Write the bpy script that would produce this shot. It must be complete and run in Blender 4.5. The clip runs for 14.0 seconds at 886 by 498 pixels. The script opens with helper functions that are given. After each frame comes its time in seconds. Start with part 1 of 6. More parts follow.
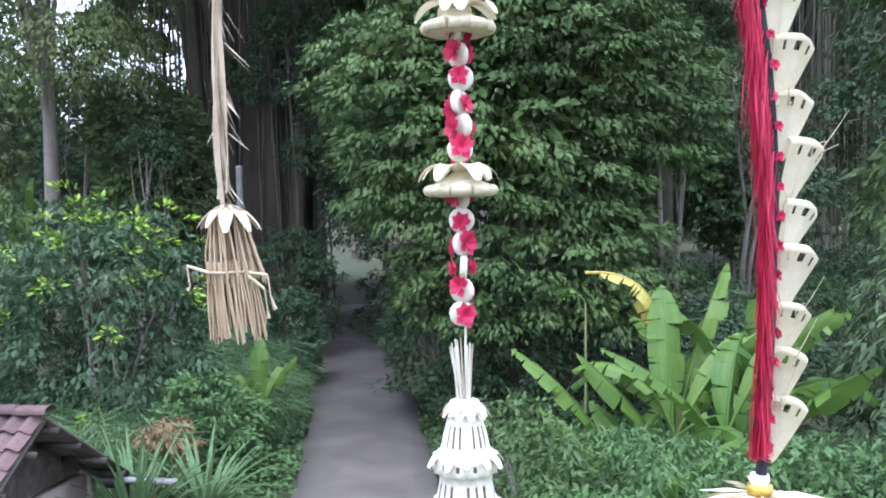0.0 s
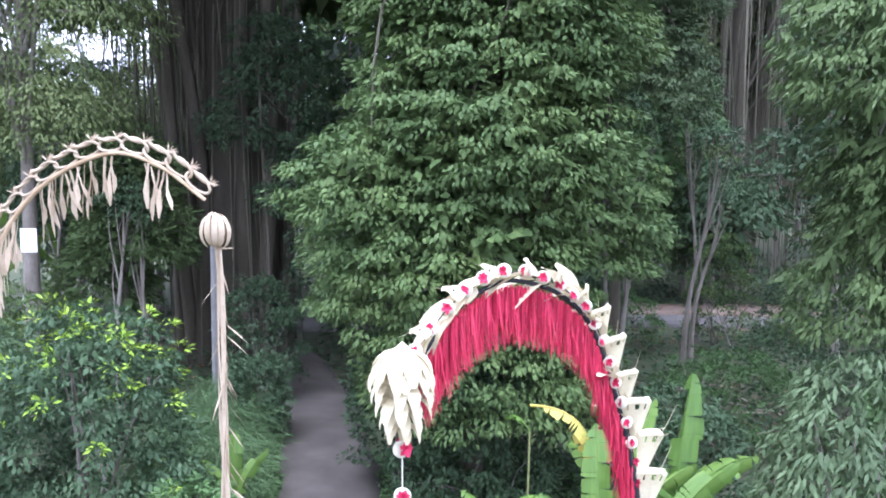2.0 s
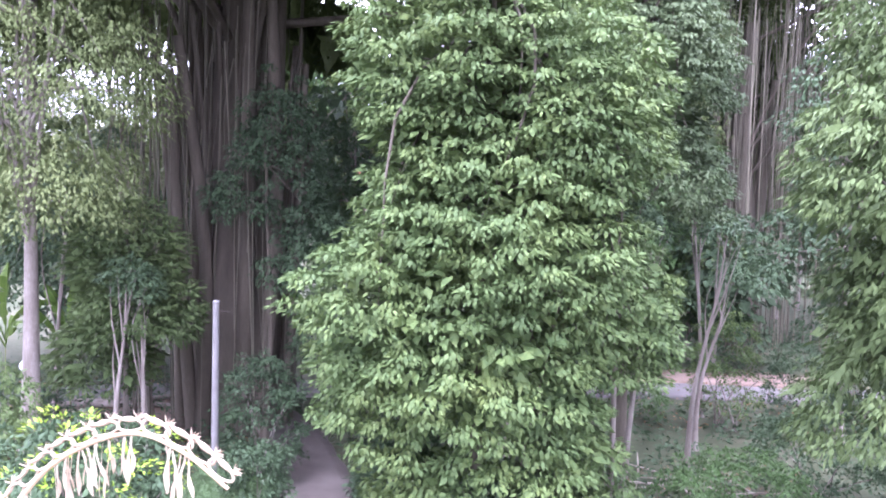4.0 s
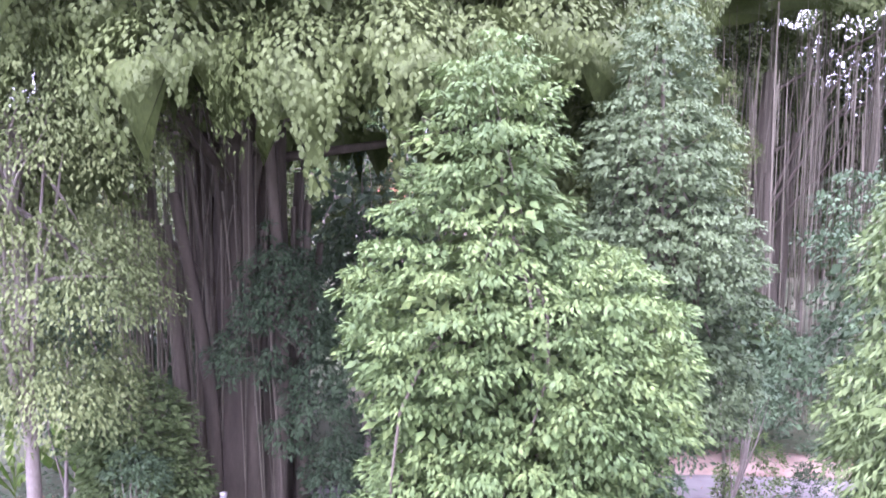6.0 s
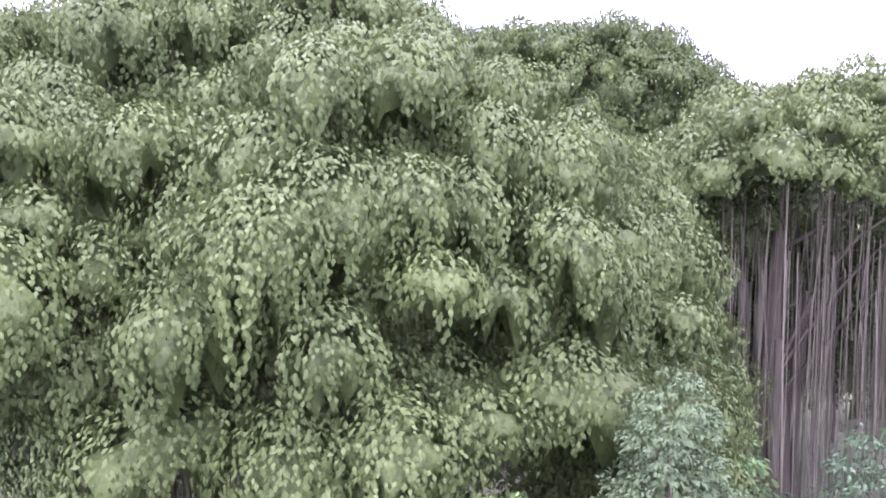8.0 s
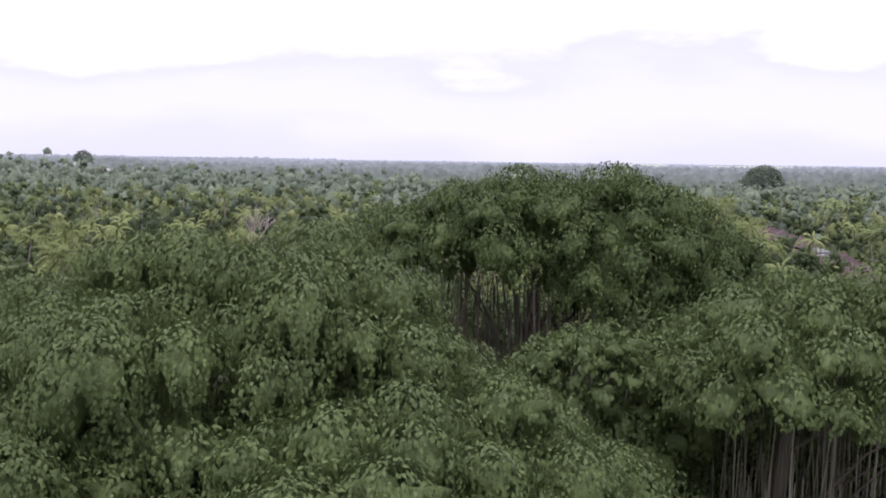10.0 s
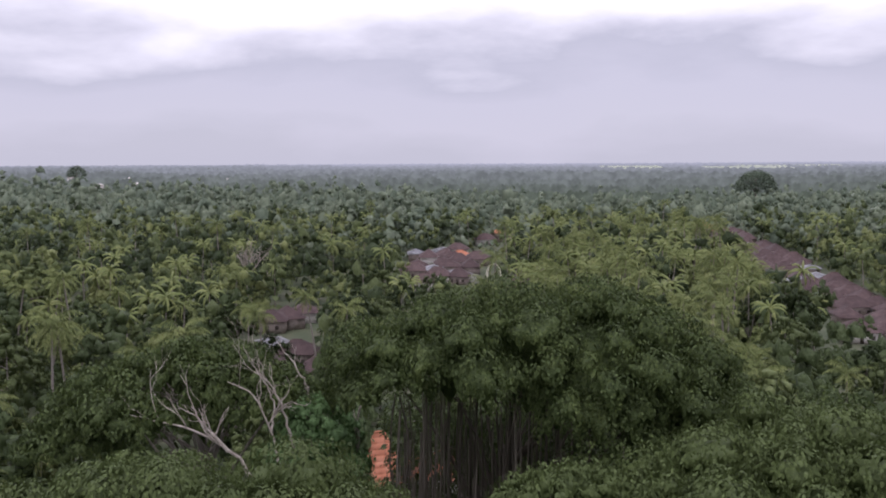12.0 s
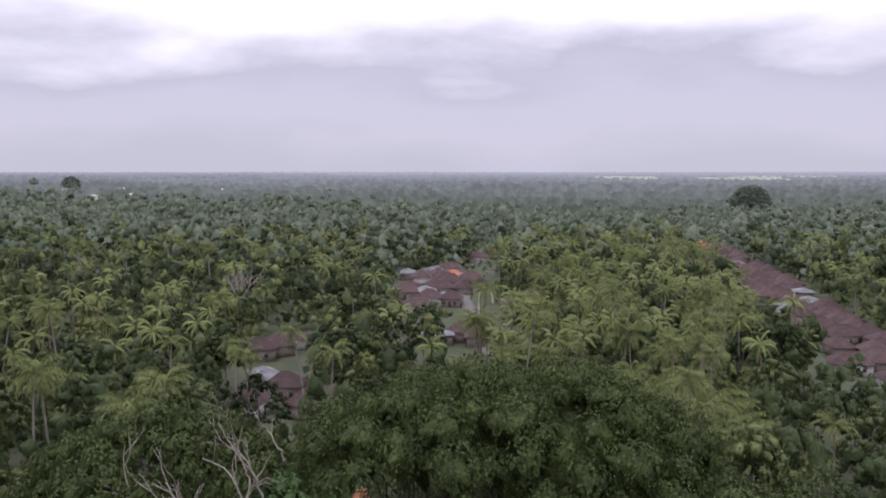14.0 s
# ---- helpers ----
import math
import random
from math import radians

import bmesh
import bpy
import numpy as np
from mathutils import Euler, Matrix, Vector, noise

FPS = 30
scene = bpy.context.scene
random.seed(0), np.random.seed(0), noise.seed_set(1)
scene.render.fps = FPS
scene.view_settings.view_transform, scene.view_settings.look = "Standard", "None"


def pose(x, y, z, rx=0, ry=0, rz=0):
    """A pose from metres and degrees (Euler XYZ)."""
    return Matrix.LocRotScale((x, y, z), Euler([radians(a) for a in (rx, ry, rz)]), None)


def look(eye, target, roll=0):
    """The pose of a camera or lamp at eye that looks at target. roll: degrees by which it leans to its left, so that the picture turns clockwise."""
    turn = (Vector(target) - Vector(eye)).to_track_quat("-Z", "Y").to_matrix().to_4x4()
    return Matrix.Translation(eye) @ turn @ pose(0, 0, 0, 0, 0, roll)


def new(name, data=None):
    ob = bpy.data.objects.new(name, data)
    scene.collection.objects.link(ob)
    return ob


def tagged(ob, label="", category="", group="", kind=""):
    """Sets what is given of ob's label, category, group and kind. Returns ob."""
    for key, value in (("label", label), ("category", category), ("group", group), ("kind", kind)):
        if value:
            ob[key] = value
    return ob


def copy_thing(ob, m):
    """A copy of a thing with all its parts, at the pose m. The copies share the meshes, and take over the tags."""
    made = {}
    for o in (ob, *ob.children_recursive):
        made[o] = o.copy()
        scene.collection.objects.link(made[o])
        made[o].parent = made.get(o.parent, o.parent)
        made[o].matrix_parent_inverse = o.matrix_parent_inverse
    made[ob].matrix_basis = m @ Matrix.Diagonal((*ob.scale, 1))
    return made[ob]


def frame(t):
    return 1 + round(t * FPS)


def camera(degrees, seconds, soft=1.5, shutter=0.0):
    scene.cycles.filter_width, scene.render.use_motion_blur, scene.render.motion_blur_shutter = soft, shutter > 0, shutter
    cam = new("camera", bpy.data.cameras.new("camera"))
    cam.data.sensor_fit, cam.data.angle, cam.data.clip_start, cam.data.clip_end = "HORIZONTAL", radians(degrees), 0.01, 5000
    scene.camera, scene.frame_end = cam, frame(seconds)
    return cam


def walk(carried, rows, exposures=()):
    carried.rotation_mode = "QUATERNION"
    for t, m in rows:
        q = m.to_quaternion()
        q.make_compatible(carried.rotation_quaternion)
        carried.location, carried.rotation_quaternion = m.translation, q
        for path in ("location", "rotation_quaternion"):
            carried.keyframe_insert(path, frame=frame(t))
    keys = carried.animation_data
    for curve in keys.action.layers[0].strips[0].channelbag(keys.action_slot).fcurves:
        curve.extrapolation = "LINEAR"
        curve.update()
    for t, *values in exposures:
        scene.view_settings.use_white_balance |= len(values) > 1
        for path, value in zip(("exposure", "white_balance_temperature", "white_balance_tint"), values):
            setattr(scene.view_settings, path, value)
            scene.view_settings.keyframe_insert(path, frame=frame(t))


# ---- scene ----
PATH = [
    (0.0, (0.0, 0.0, 4.785), (-0.003, 9.987, 4.269), -1.10),
    (0.5, (0.121, -0.264, 5.803), (0.175, 9.708, 5.056), -0.66),
    (1.0, (0.157, -0.755, 6.767), (0.384, 9.2, 5.845), -0.07),
    (1.5, (0.175, -1.126, 7.523), (0.498, 8.815, 6.489), 0.29),
    (2.0, (0.098, -1.283, 8.249), (0.482, 8.649, 7.151), 0.47),
    (2.5, (-0.043, -1.273, 8.82), (0.381, 8.656, 7.714), 0.70),
    (2.7, (-0.134, -1.229, 9.056), (0.31, 8.701, 7.963), 0.76),
    (4.8, (-0.187, -0.301, 11.632), (0.182, 9.669, 10.96), 1.98),
    (5.0, (-0.181, -0.093, 12.302), (0.183, 9.872, 11.544), 1.58),
    (5.5, (-0.128, 0.447, 14.359), (0.199, 10.389, 13.331), 0.42),
    (6.0, (-0.041, 1.024, 16.793), (0.193, 10.942, 15.539), -0.17),
    (6.5, (0.013, 1.572, 18.887), (0.163, 11.492, 17.636), -0.21),
    (7.0, (0.063, 2.127, 21.102), (0.177, 12.058, 19.938), -0.43),
    (7.5, (0.215, 2.585, 23.354), (0.324, 12.523, 22.242), -0.82),
    (8.0, (0.397, 3.175, 26.035), (0.534, 13.11, 24.902), -0.66),
    (8.5, (0.477, 4.017, 28.825), (0.644, 13.937, 27.58), -0.13),
    (9.0, (0.585, 5.013, 31.848), (0.726, 14.934, 30.602), 0.57),
    (9.2, (0.658, 5.332, 32.999), (0.778, 15.258, 31.789), 0.77),
    (11.3, (1.385, 6.101, 42.804), (1.451, 16.051, 41.811), 0.61),
    (11.5, (1.55, 6.089, 43.71), (1.654, 16.039, 42.711), 0.37),
    (12.0, (2.012, 6.045, 45.777), (2.151, 15.989, 44.726), -0.29),
    (12.5, (2.427, 6.13, 47.267), (2.566, 16.077, 46.243), -0.40),
    (13.0, (2.852, 6.478, 48.768), (2.987, 16.427, 47.774), -0.30),
    (13.5, (3.201, 6.965, 50.123), (3.356, 16.915, 49.139), -0.16),
    (14.0, (3.458, 7.47, 51.206), (3.642, 17.421, 50.235), 0.01),
]
cam = camera(54.2, 14.0, soft=1.9)
EXPOSURES = [(0.0, 1.05, 5200, 13), (1.5, 1.3, 5200, 17), (2.7, 1.65, 5250, 23), (4.8, 2.62, 5450, 45), (6.5, 2.55, 5450, 48), (7.5, 2.38, 5450, 49), (8.2, 1.95, 5550, 44), (9.2, 0.95, 5800, 29), (11.3, -0.45, 6000, 23), (14.0, -0.45, 6000, 23)]
walk(cam, [(t, look(eye, target, roll)) for t, eye, target, roll in PATH], EXPOSURES)

# ---------------------------------------------------------------- world and sun
SUN_EL, SUN_ROT = radians(76), radians(215)
world = bpy.data.worlds.new("overcast_sky")
scene.world = world
world.use_nodes = True
wt = world.node_tree
wt.nodes.clear()


def wnode(kind, **values):
    n = wt.nodes.new(kind)
    for key, value in values.items():
        n.inputs[key.replace("_", " ")].default_value = value
    return n


w_out = wt.nodes.new("ShaderNodeOutputWorld")
w_sky = wt.nodes.new("ShaderNodeTexSky")
w_sky.sky_type = "NISHITA"
w_sky.sun_disc = False
w_sky.sun_elevation, w_sky.sun_rotation = SUN_EL, SUN_ROT
w_sky_bg = wnode("ShaderNodeBackground", Strength=0.08)
w_cloud_bg = wnode("ShaderNodeBackground", Strength=0.95)
w_mix = wnode("ShaderNodeMixShader", Fac=0.9)
w_co = wt.nodes.new("ShaderNodeTexCoord")
w_map = wt.nodes.new("ShaderNodeMapping")
w_map.inputs["Scale"].default_value = (1.0, 1.0, 3.0)
w_map.inputs["Location"].default_value = (0.35, 0.2, 0.1)
w_noise = wnode("ShaderNodeTexNoise", Scale=3.4, Detail=7.0, Roughness=0.5, Distortion=0.08)
w_sep = wt.nodes.new("ShaderNodeSeparateXYZ")
w_stir = wt.nodes.new("ShaderNodeMath")
w_stir.operation = "MULTIPLY_ADD"
w_stir.inputs[1].default_value, w_stir.inputs[2].default_value = 0.2, -0.1
w_sum = wt.nodes.new("ShaderNodeMath")
w_high = wt.nodes.new("ShaderNodeMapRange")
w_high.inputs["From Min"].default_value, w_high.inputs["From Max"].default_value = 0.0, 0.35
w_ramp = wt.nodes.new("ShaderNodeValToRGB")
LAYERS = [(0.0, (0.84, 0.84, 0.89)), (0.12, (0.94, 0.93, 0.99)), (0.24, (0.93, 0.92, 0.99)), (0.31, (0.85, 0.85, 0.92)), (0.37, (1.16, 1.14, 1.19)), (0.46, (1.65, 1.62, 1.65)), (0.56, (2.0, 1.97, 2.0)), (0.7, (1.6, 1.58, 1.62)), (1.0, (1.25, 1.24, 1.28))]
while len(w_ramp.color_ramp.elements) < len(LAYERS):
    w_ramp.color_ramp.elements.new(0.5)
for w_el, (w_at, w_col) in zip(w_ramp.color_ramp.elements, LAYERS):
    w_el.position, w_el.color = w_at, (*w_col, 1)
wl = wt.links.new
wl(w_co.outputs["Generated"], w_map.inputs["Vector"])
wl(w_map.outputs["Vector"], w_noise.inputs["Vector"])
wl(w_co.outputs["Generated"], w_sep.inputs["Vector"])
wl(w_noise.outputs["Fac"], w_stir.inputs[0])
wl(w_stir.outputs[0], w_sum.inputs[0])
wl(w_sep.outputs["Z"], w_sum.inputs[1])
wl(w_sum.outputs[0], w_high.inputs["Value"])
wl(w_high.outputs["Result"], w_ramp.inputs["Fac"])
wl(w_ramp.outputs["Color"], w_cloud_bg.inputs["Color"])
# an overcast dome is brighter overhead than at the horizon
w_zen = wt.nodes.new("ShaderNodeMapRange")
w_zen.inputs["From Min"].default_value, w_zen.inputs["From Max"].default_value = 0.25, 1.0
w_zen.inputs["To Min"].default_value, w_zen.inputs["To Max"].default_value = 1.0, 2.6
wl(w_sep.outputs["Z"], w_zen.inputs["Value"])
wl(w_zen.outputs["Result"], w_cloud_bg.inputs["Strength"])
wl(w_sky.outputs["Color"], w_sky_bg.inputs["Color"])
wl(w_sky_bg.outputs["Background"], w_mix.inputs[1])
wl(w_cloud_bg.outputs["Background"], w_mix.inputs[2])
wl(w_mix.outputs["Shader"], w_out.inputs["Surface"])

sun_data = bpy.data.lights.new("sun", "SUN")
sun_data.energy, sun_data.angle, sun_data.color = 1.5, radians(30), (1.0, 0.97, 0.92)
sun = new("sun", sun_data)
sun.matrix_world = look((0, 0, 100), (0 + 100 * math.sin(SUN_ROT + math.pi), 100 * math.cos(SUN_ROT + math.pi), 100 - 100 * math.tan(SUN_EL)))


# ---------------------------------------------------------------- materials
def material(name, colours, rough=0.6, scale=6.0, fine=40.0, bump=0.2, island=0.0, object_random=0.0, translucent=0.0, specular=0.3, metal=0.0, stretch=(1, 1, 1), grain=0.3, cell=0.0, relief=0.4):
    """A ramp of colours driven by two scales of noise, by pieces of the mesh (island) and by objects."""
    m = bpy.data.materials.new(name)
    m.use_nodes = True
    nt = m.node_tree
    nt.nodes.clear()
    n, link = nt.nodes.new, nt.links.new
    out, bsdf = n("ShaderNodeOutputMaterial"), n("ShaderNodeBsdfPrincipled")
    co, mp = n("ShaderNodeTexCoord"), n("ShaderNodeMapping")
    mp.inputs["Scale"].default_value = stretch
    link(co.outputs["Object"], mp.inputs["Vector"])
    coarse, small = n("ShaderNodeTexNoise"), n("ShaderNodeTexNoise")
    coarse.inputs["Scale"].default_value, coarse.inputs["Detail"].default_value = scale, 4.0
    small.inputs["Scale"].default_value, small.inputs["Detail"].default_value = fine, 3.0
    link(mp.outputs["Vector"], coarse.inputs["Vector"])
    link(mp.outputs["Vector"], small.inputs["Vector"])

    def math_node(op, a, b):
        k = n("ShaderNodeMath")
        k.operation = op
        for socket, v in zip(k.inputs, (a, b)):
            if isinstance(v, (int, float)):
                socket.default_value = v
            else:
                link(v, socket)
        return k.outputs[0]

    fine_value = small.outputs["Fac"]
    if cell:
        leafy, hang = n("ShaderNodeTexVoronoi"), n("ShaderNodeMapping")
        leafy.inputs["Scale"].default_value = cell
        hang.inputs["Scale"].default_value = (1.0, 1.0, 0.55)
        link(co.outputs["Object"], hang.inputs["Vector"])
        link(hang.outputs["Vector"], leafy.inputs["Vector"])
        fine_value = math_node("ADD", math_node("MULTIPLY", leafy.outputs["Color"], 0.55), math_node("MULTIPLY", small.outputs["Fac"], 0.45))
        lumps = n("ShaderNodeBump")
        lumps.inputs["Strength"].default_value, lumps.inputs["Distance"].default_value = relief, 0.5 / cell
        lumps.invert = True
        link(leafy.outputs["Distance"], lumps.inputs["Height"])
        link(lumps.outputs["Normal"], bsdf.inputs["Normal"])
    value = math_node("ADD", math_node("MULTIPLY", coarse.outputs["Fac"], 1 - grain), math_node("MULTIPLY", fine_value, grain))
    value = math_node("ADD", math_node("MULTIPLY", math_node("SUBTRACT", value, 0.5), 1.9), 0.5)
    if island:
        geo = n("ShaderNodeNewGeometry")
        value = math_node("ADD", math_node("MULTIPLY", value, 1 - island), math_node("MULTIPLY", geo.outputs["Random Per Island"], island))
    if object_random:
        info = n("ShaderNodeObjectInfo")
        value = math_node("ADD", math_node("MULTIPLY", value, 1 - object_random), math_node("MULTIPLY", info.outputs["Random"], object_random))
    ramp = n("ShaderNodeValToRGB")
    elements = ramp.color_ramp.elements
    while len(elements) < len(colours):
        elements.new(0.5)
    for k, c in enumerate(colours):
        elements[k].position, elements[k].color = k / (len(colours) - 1) * 0.8 + 0.1, (*c, 1)
    link(value, ramp.inputs["Fac"])
    link(ramp.outputs["Color"], bsdf.inputs["Base Color"])
    bsdf.inputs["Roughness"].default_value, bsdf.inputs["Metallic"].default_value = rough, metal
    bsdf.inputs["Specular IOR Level"].default_value = specular
    if bump:
        bp = n("ShaderNodeBump")
        bp.inputs["Strength"].default_value, bp.inputs["Distance"].default_value = bump, 0.02
        link(small.outputs["Fac"], bp.inputs["Height"])
        link(bp.outputs["Normal"], bsdf.inputs["Normal"])
    if translucent:
        tr, mix = n("ShaderNodeBsdfTranslucent"), n("ShaderNodeMixShader")
        mix.inputs["Fac"].default_value = translucent
        link(ramp.outputs["Color"], tr.inputs["Color"])
        link(bsdf.outputs["BSDF"], mix.inputs[1])
        link(tr.outputs["BSDF"], mix.inputs[2])
        link(mix.outputs["Shader"], out.inputs["Surface"])
    else:
        link(bsdf.outputs["BSDF"], out.inputs["Surface"])
    return m


def leaf_material(name, dark, mid, light, scale=0.35, translucent=0.2, island=0.14, rough=0.55, cell=11.0, relief=0.4, grain=0.4, object_random=0.0):
    return material(name, (dark, mid, light), rough=rough, scale=scale, fine=9.0, bump=0, island=island, translucent=translucent, specular=0.14, grain=grain, cell=cell, relief=relief, object_random=object_random)


M_BANYAN = leaf_material("banyan_leaf", (0.05, 0.068, 0.023), (0.073, 0.097, 0.032), (0.1, 0.13, 0.042), scale=0.5, relief=0.45, grain=0.4)
M_BANYAN_DARK = leaf_material("banyan_leaf_deep", (0.022, 0.032, 0.01), (0.053, 0.075, 0.023), (0.118, 0.15, 0.046), scale=0.5, cell=5.0, relief=0.8, grain=0.5)
M_MANGO = leaf_material("mango_leaf", (0.047, 0.08, 0.031), (0.085, 0.128, 0.044), (0.138, 0.184, 0.057), scale=0.7)
M_GREY = leaf_material("grey_green_leaf", (0.051, 0.076, 0.039), (0.078, 0.111, 0.051), (0.115, 0.153, 0.071))
M_DROOP = leaf_material("drooping_leaf", (0.05, 0.076, 0.028), (0.084, 0.122, 0.045), (0.13, 0.178, 0.064))
M_PALE = leaf_material("pale_hanging_leaf", (0.07, 0.096, 0.036), (0.112, 0.143, 0.054), (0.164, 0.196, 0.075))
M_SHRUB = leaf_material("shrub_leaf", (0.033, 0.056, 0.028), (0.056, 0.089, 0.045), (0.086, 0.134, 0.063), scale=0.8)
M_TIP = leaf_material("young_leaf", (0.15, 0.25, 0.03), (0.23, 0.34, 0.04), (0.34, 0.44, 0.06))
M_WEED = leaf_material("weed_leaf", (0.048, 0.082, 0.03), (0.082, 0.142, 0.05), (0.122, 0.2, 0.075), scale=0.6)
M_GRASS = leaf_material("grass_blade", (0.06, 0.1, 0.042), (0.1, 0.158, 0.068), (0.15, 0.225, 0.1), scale=0.5)
M_PADDY = material("rice_paddy", ((0.16, 0.18, 0.13), (0.23, 0.25, 0.19), (0.3, 0.31, 0.25)), rough=0.9, scale=0.03, fine=0.3, bump=0)
M_BANANA = material("banana_leaf", ((0.052, 0.105, 0.02), (0.098, 0.168, 0.032), (0.17, 0.245, 0.055)), rough=0.42, scale=1.5, fine=30, bump=0.25, island=0.1, object_random=0.35, translucent=0.35, specular=0.22, stretch=(1, 8, 1))
M_BANANA_YELLOW = material("yellow_banana_leaf", ((0.19, 0.22, 0.05), (0.42, 0.34, 0.07), (0.2, 0.13, 0.07)), rough=0.6, scale=2.0, fine=20, bump=0.3, translucent=0.25)
M_BANANA_STEM = material("banana_stem", ((0.09, 0.12, 0.04), (0.17, 0.19, 0.07), (0.2, 0.15, 0.08)), rough=0.6, scale=4, stretch=(1, 1, 0.3))
M_FOREST = leaf_material("forest_leaf", (0.04, 0.054, 0.018), (0.082, 0.104, 0.037), (0.149, 0.175, 0.065), scale=0.09, translucent=0.12, island=0.2, cell=2.2, relief=0.8, grain=0.4, object_random=0.45)
M_FOREST_LIGHT = leaf_material("light_forest_leaf", (0.071, 0.089, 0.03), (0.124, 0.145, 0.05), (0.193, 0.209, 0.076), scale=0.09, translucent=0.12, island=0.25, cell=2.2, relief=0.8, grain=0.4, object_random=0.45)
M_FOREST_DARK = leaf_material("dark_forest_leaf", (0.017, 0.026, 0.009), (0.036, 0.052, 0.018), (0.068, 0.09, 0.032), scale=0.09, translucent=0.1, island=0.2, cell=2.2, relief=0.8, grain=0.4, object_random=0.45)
# distant leaves: haze is mixed into these paler, greyer base colours
M_HAZED = leaf_material("haze_paled_leaf", (0.095, 0.122, 0.078), (0.125, 0.152, 0.098), (0.16, 0.187, 0.12), scale=0.05, translucent=0.12, island=0.2, cell=1.6, relief=0.4, grain=0.4)
M_HAZED_DARK = leaf_material("haze_paled_dark_leaf", (0.07, 0.095, 0.062), (0.095, 0.122, 0.08), (0.125, 0.152, 0.1), scale=0.05, translucent=0.12, island=0.2, cell=1.6, relief=0.4, grain=0.4)
M_PALM = leaf_material("palm_leaf", (0.07, 0.092, 0.03), (0.132, 0.158, 0.051), (0.235, 0.248, 0.092), scale=0.4, translucent=0.2)
M_PALM_TRUNK = material("palm_trunk", ((0.13, 0.11, 0.09), (0.2, 0.175, 0.15), (0.28, 0.25, 0.22)), rough=0.85, scale=3, fine=20, bump=0.5, stretch=(1, 1, 4))
M_BARK = material("grey_bark", ((0.11, 0.09, 0.075), (0.19, 0.165, 0.14), (0.3, 0.27, 0.24)), rough=0.9, scale=3.0, fine=25, bump=0.6, stretch=(1, 1, 0.25))
M_BANYAN_BARK = material("banyan_bark", ((0.046, 0.039, 0.029), (0.088, 0.075, 0.056), (0.155, 0.136, 0.104)), rough=0.9, scale=2.2, fine=22, bump=0.7, island=0.35, stretch=(1, 1, 0.15))
M_ROOT = material("hanging_root", ((0.062, 0.056, 0.041), (0.118, 0.108, 0.077), (0.235, 0.215, 0.158)), rough=0.9, scale=1.5, fine=30, bump=0.2, island=0.65, stretch=(1, 1, 0.2))
M_DEAD = material("dead_bleached_wood", ((0.15, 0.125, 0.1), (0.29, 0.25, 0.21), (0.44, 0.4, 0.35)), rough=0.85, scale=3, fine=20, bump=0.4, stretch=(1, 1, 0.4))
M_SOIL = material("leaf_litter_soil", ((0.05, 0.04, 0.03), (0.1, 0.078, 0.055), (0.16, 0.125, 0.09)), rough=0.95, scale=0.8, fine=14, bump=0.8)
M_GROUND = material("overgrown_ground", ((0.03, 0.045, 0.02), (0.055, 0.065, 0.033), (0.1, 0.09, 0.06)), rough=0.95, scale=0.12, fine=3.0, bump=0.8)
M_ROAD = material("worn_asphalt", ((0.06, 0.051, 0.044), (0.083, 0.071, 0.062), (0.122, 0.104, 0.09)), rough=0.85, scale=0.9, fine=45, bump=0.5)
M_ROAD_PALE = material("dusty_concrete", ((0.086, 0.079, 0.074), (0.122, 0.113, 0.108), (0.158, 0.148, 0.14)), rough=0.9, scale=0.6, fine=30, bump=0.3)
M_DIRT = material("trodden_dirt", ((0.12, 0.085, 0.064), (0.18, 0.132, 0.104), (0.25, 0.195, 0.155)), rough=0.95, scale=0.5, fine=12, bump=0.6)
M_POST = material("concrete_post", ((0.14, 0.133, 0.126), (0.189, 0.182, 0.175), (0.238, 0.231, 0.224)), rough=0.85, scale=2, fine=30, bump=0.3)
M_CREAM = material("cream_palm_leaf", ((0.44, 0.37, 0.22), (0.58, 0.51, 0.35), (0.7, 0.65, 0.49)), rough=0.55, scale=6, fine=50, bump=0.15, island=0.2, object_random=0.2, translucent=0.2)
M_WHITE = material("white_young_leaf", ((0.5, 0.46, 0.36), (0.63, 0.59, 0.48), (0.72, 0.69, 0.59)), rough=0.55, scale=8, fine=60, bump=0.1, translucent=0.1)
M_RED = material("crimson_flower", ((0.3, 0.012, 0.045), (0.48, 0.025, 0.085), (0.62, 0.06, 0.13)), rough=0.6, scale=20, fine=60, bump=0.1, island=0.4, object_random=0.2, translucent=0.15)
M_FRINGE = material("crimson_fringe", ((0.28, 0.01, 0.035), (0.5, 0.022, 0.07), (0.66, 0.06, 0.12)), rough=0.55, scale=3, fine=30, bump=0, island=0.75, translucent=0.2)
M_BLACK = material("black_cloth", ((0.008, 0.008, 0.012), (0.015, 0.015, 0.02), (0.035, 0.035, 0.045)), rough=0.7, scale=10, fine=80, bump=0.3)
M_BAMBOO = material("bamboo", ((0.22, 0.19, 0.09), (0.34, 0.3, 0.15), (0.45, 0.4, 0.22)), rough=0.5, scale=4, fine=30, bump=0.15, stretch=(1, 1, 0.2))
M_GOLD = material("gold_band", ((0.4, 0.24, 0.04), (0.6, 0.38, 0.07), (0.72, 0.5, 0.12)), rough=0.35, scale=20, fine=80, bump=0.3, metal=0.6)
M_STRAW = material("dry_straw", ((0.2, 0.14, 0.09), (0.38, 0.3, 0.21), (0.56, 0.48, 0.37)), rough=0.75, scale=6, fine=50, bump=0.15, island=0.55, object_random=0.15, translucent=0.1)
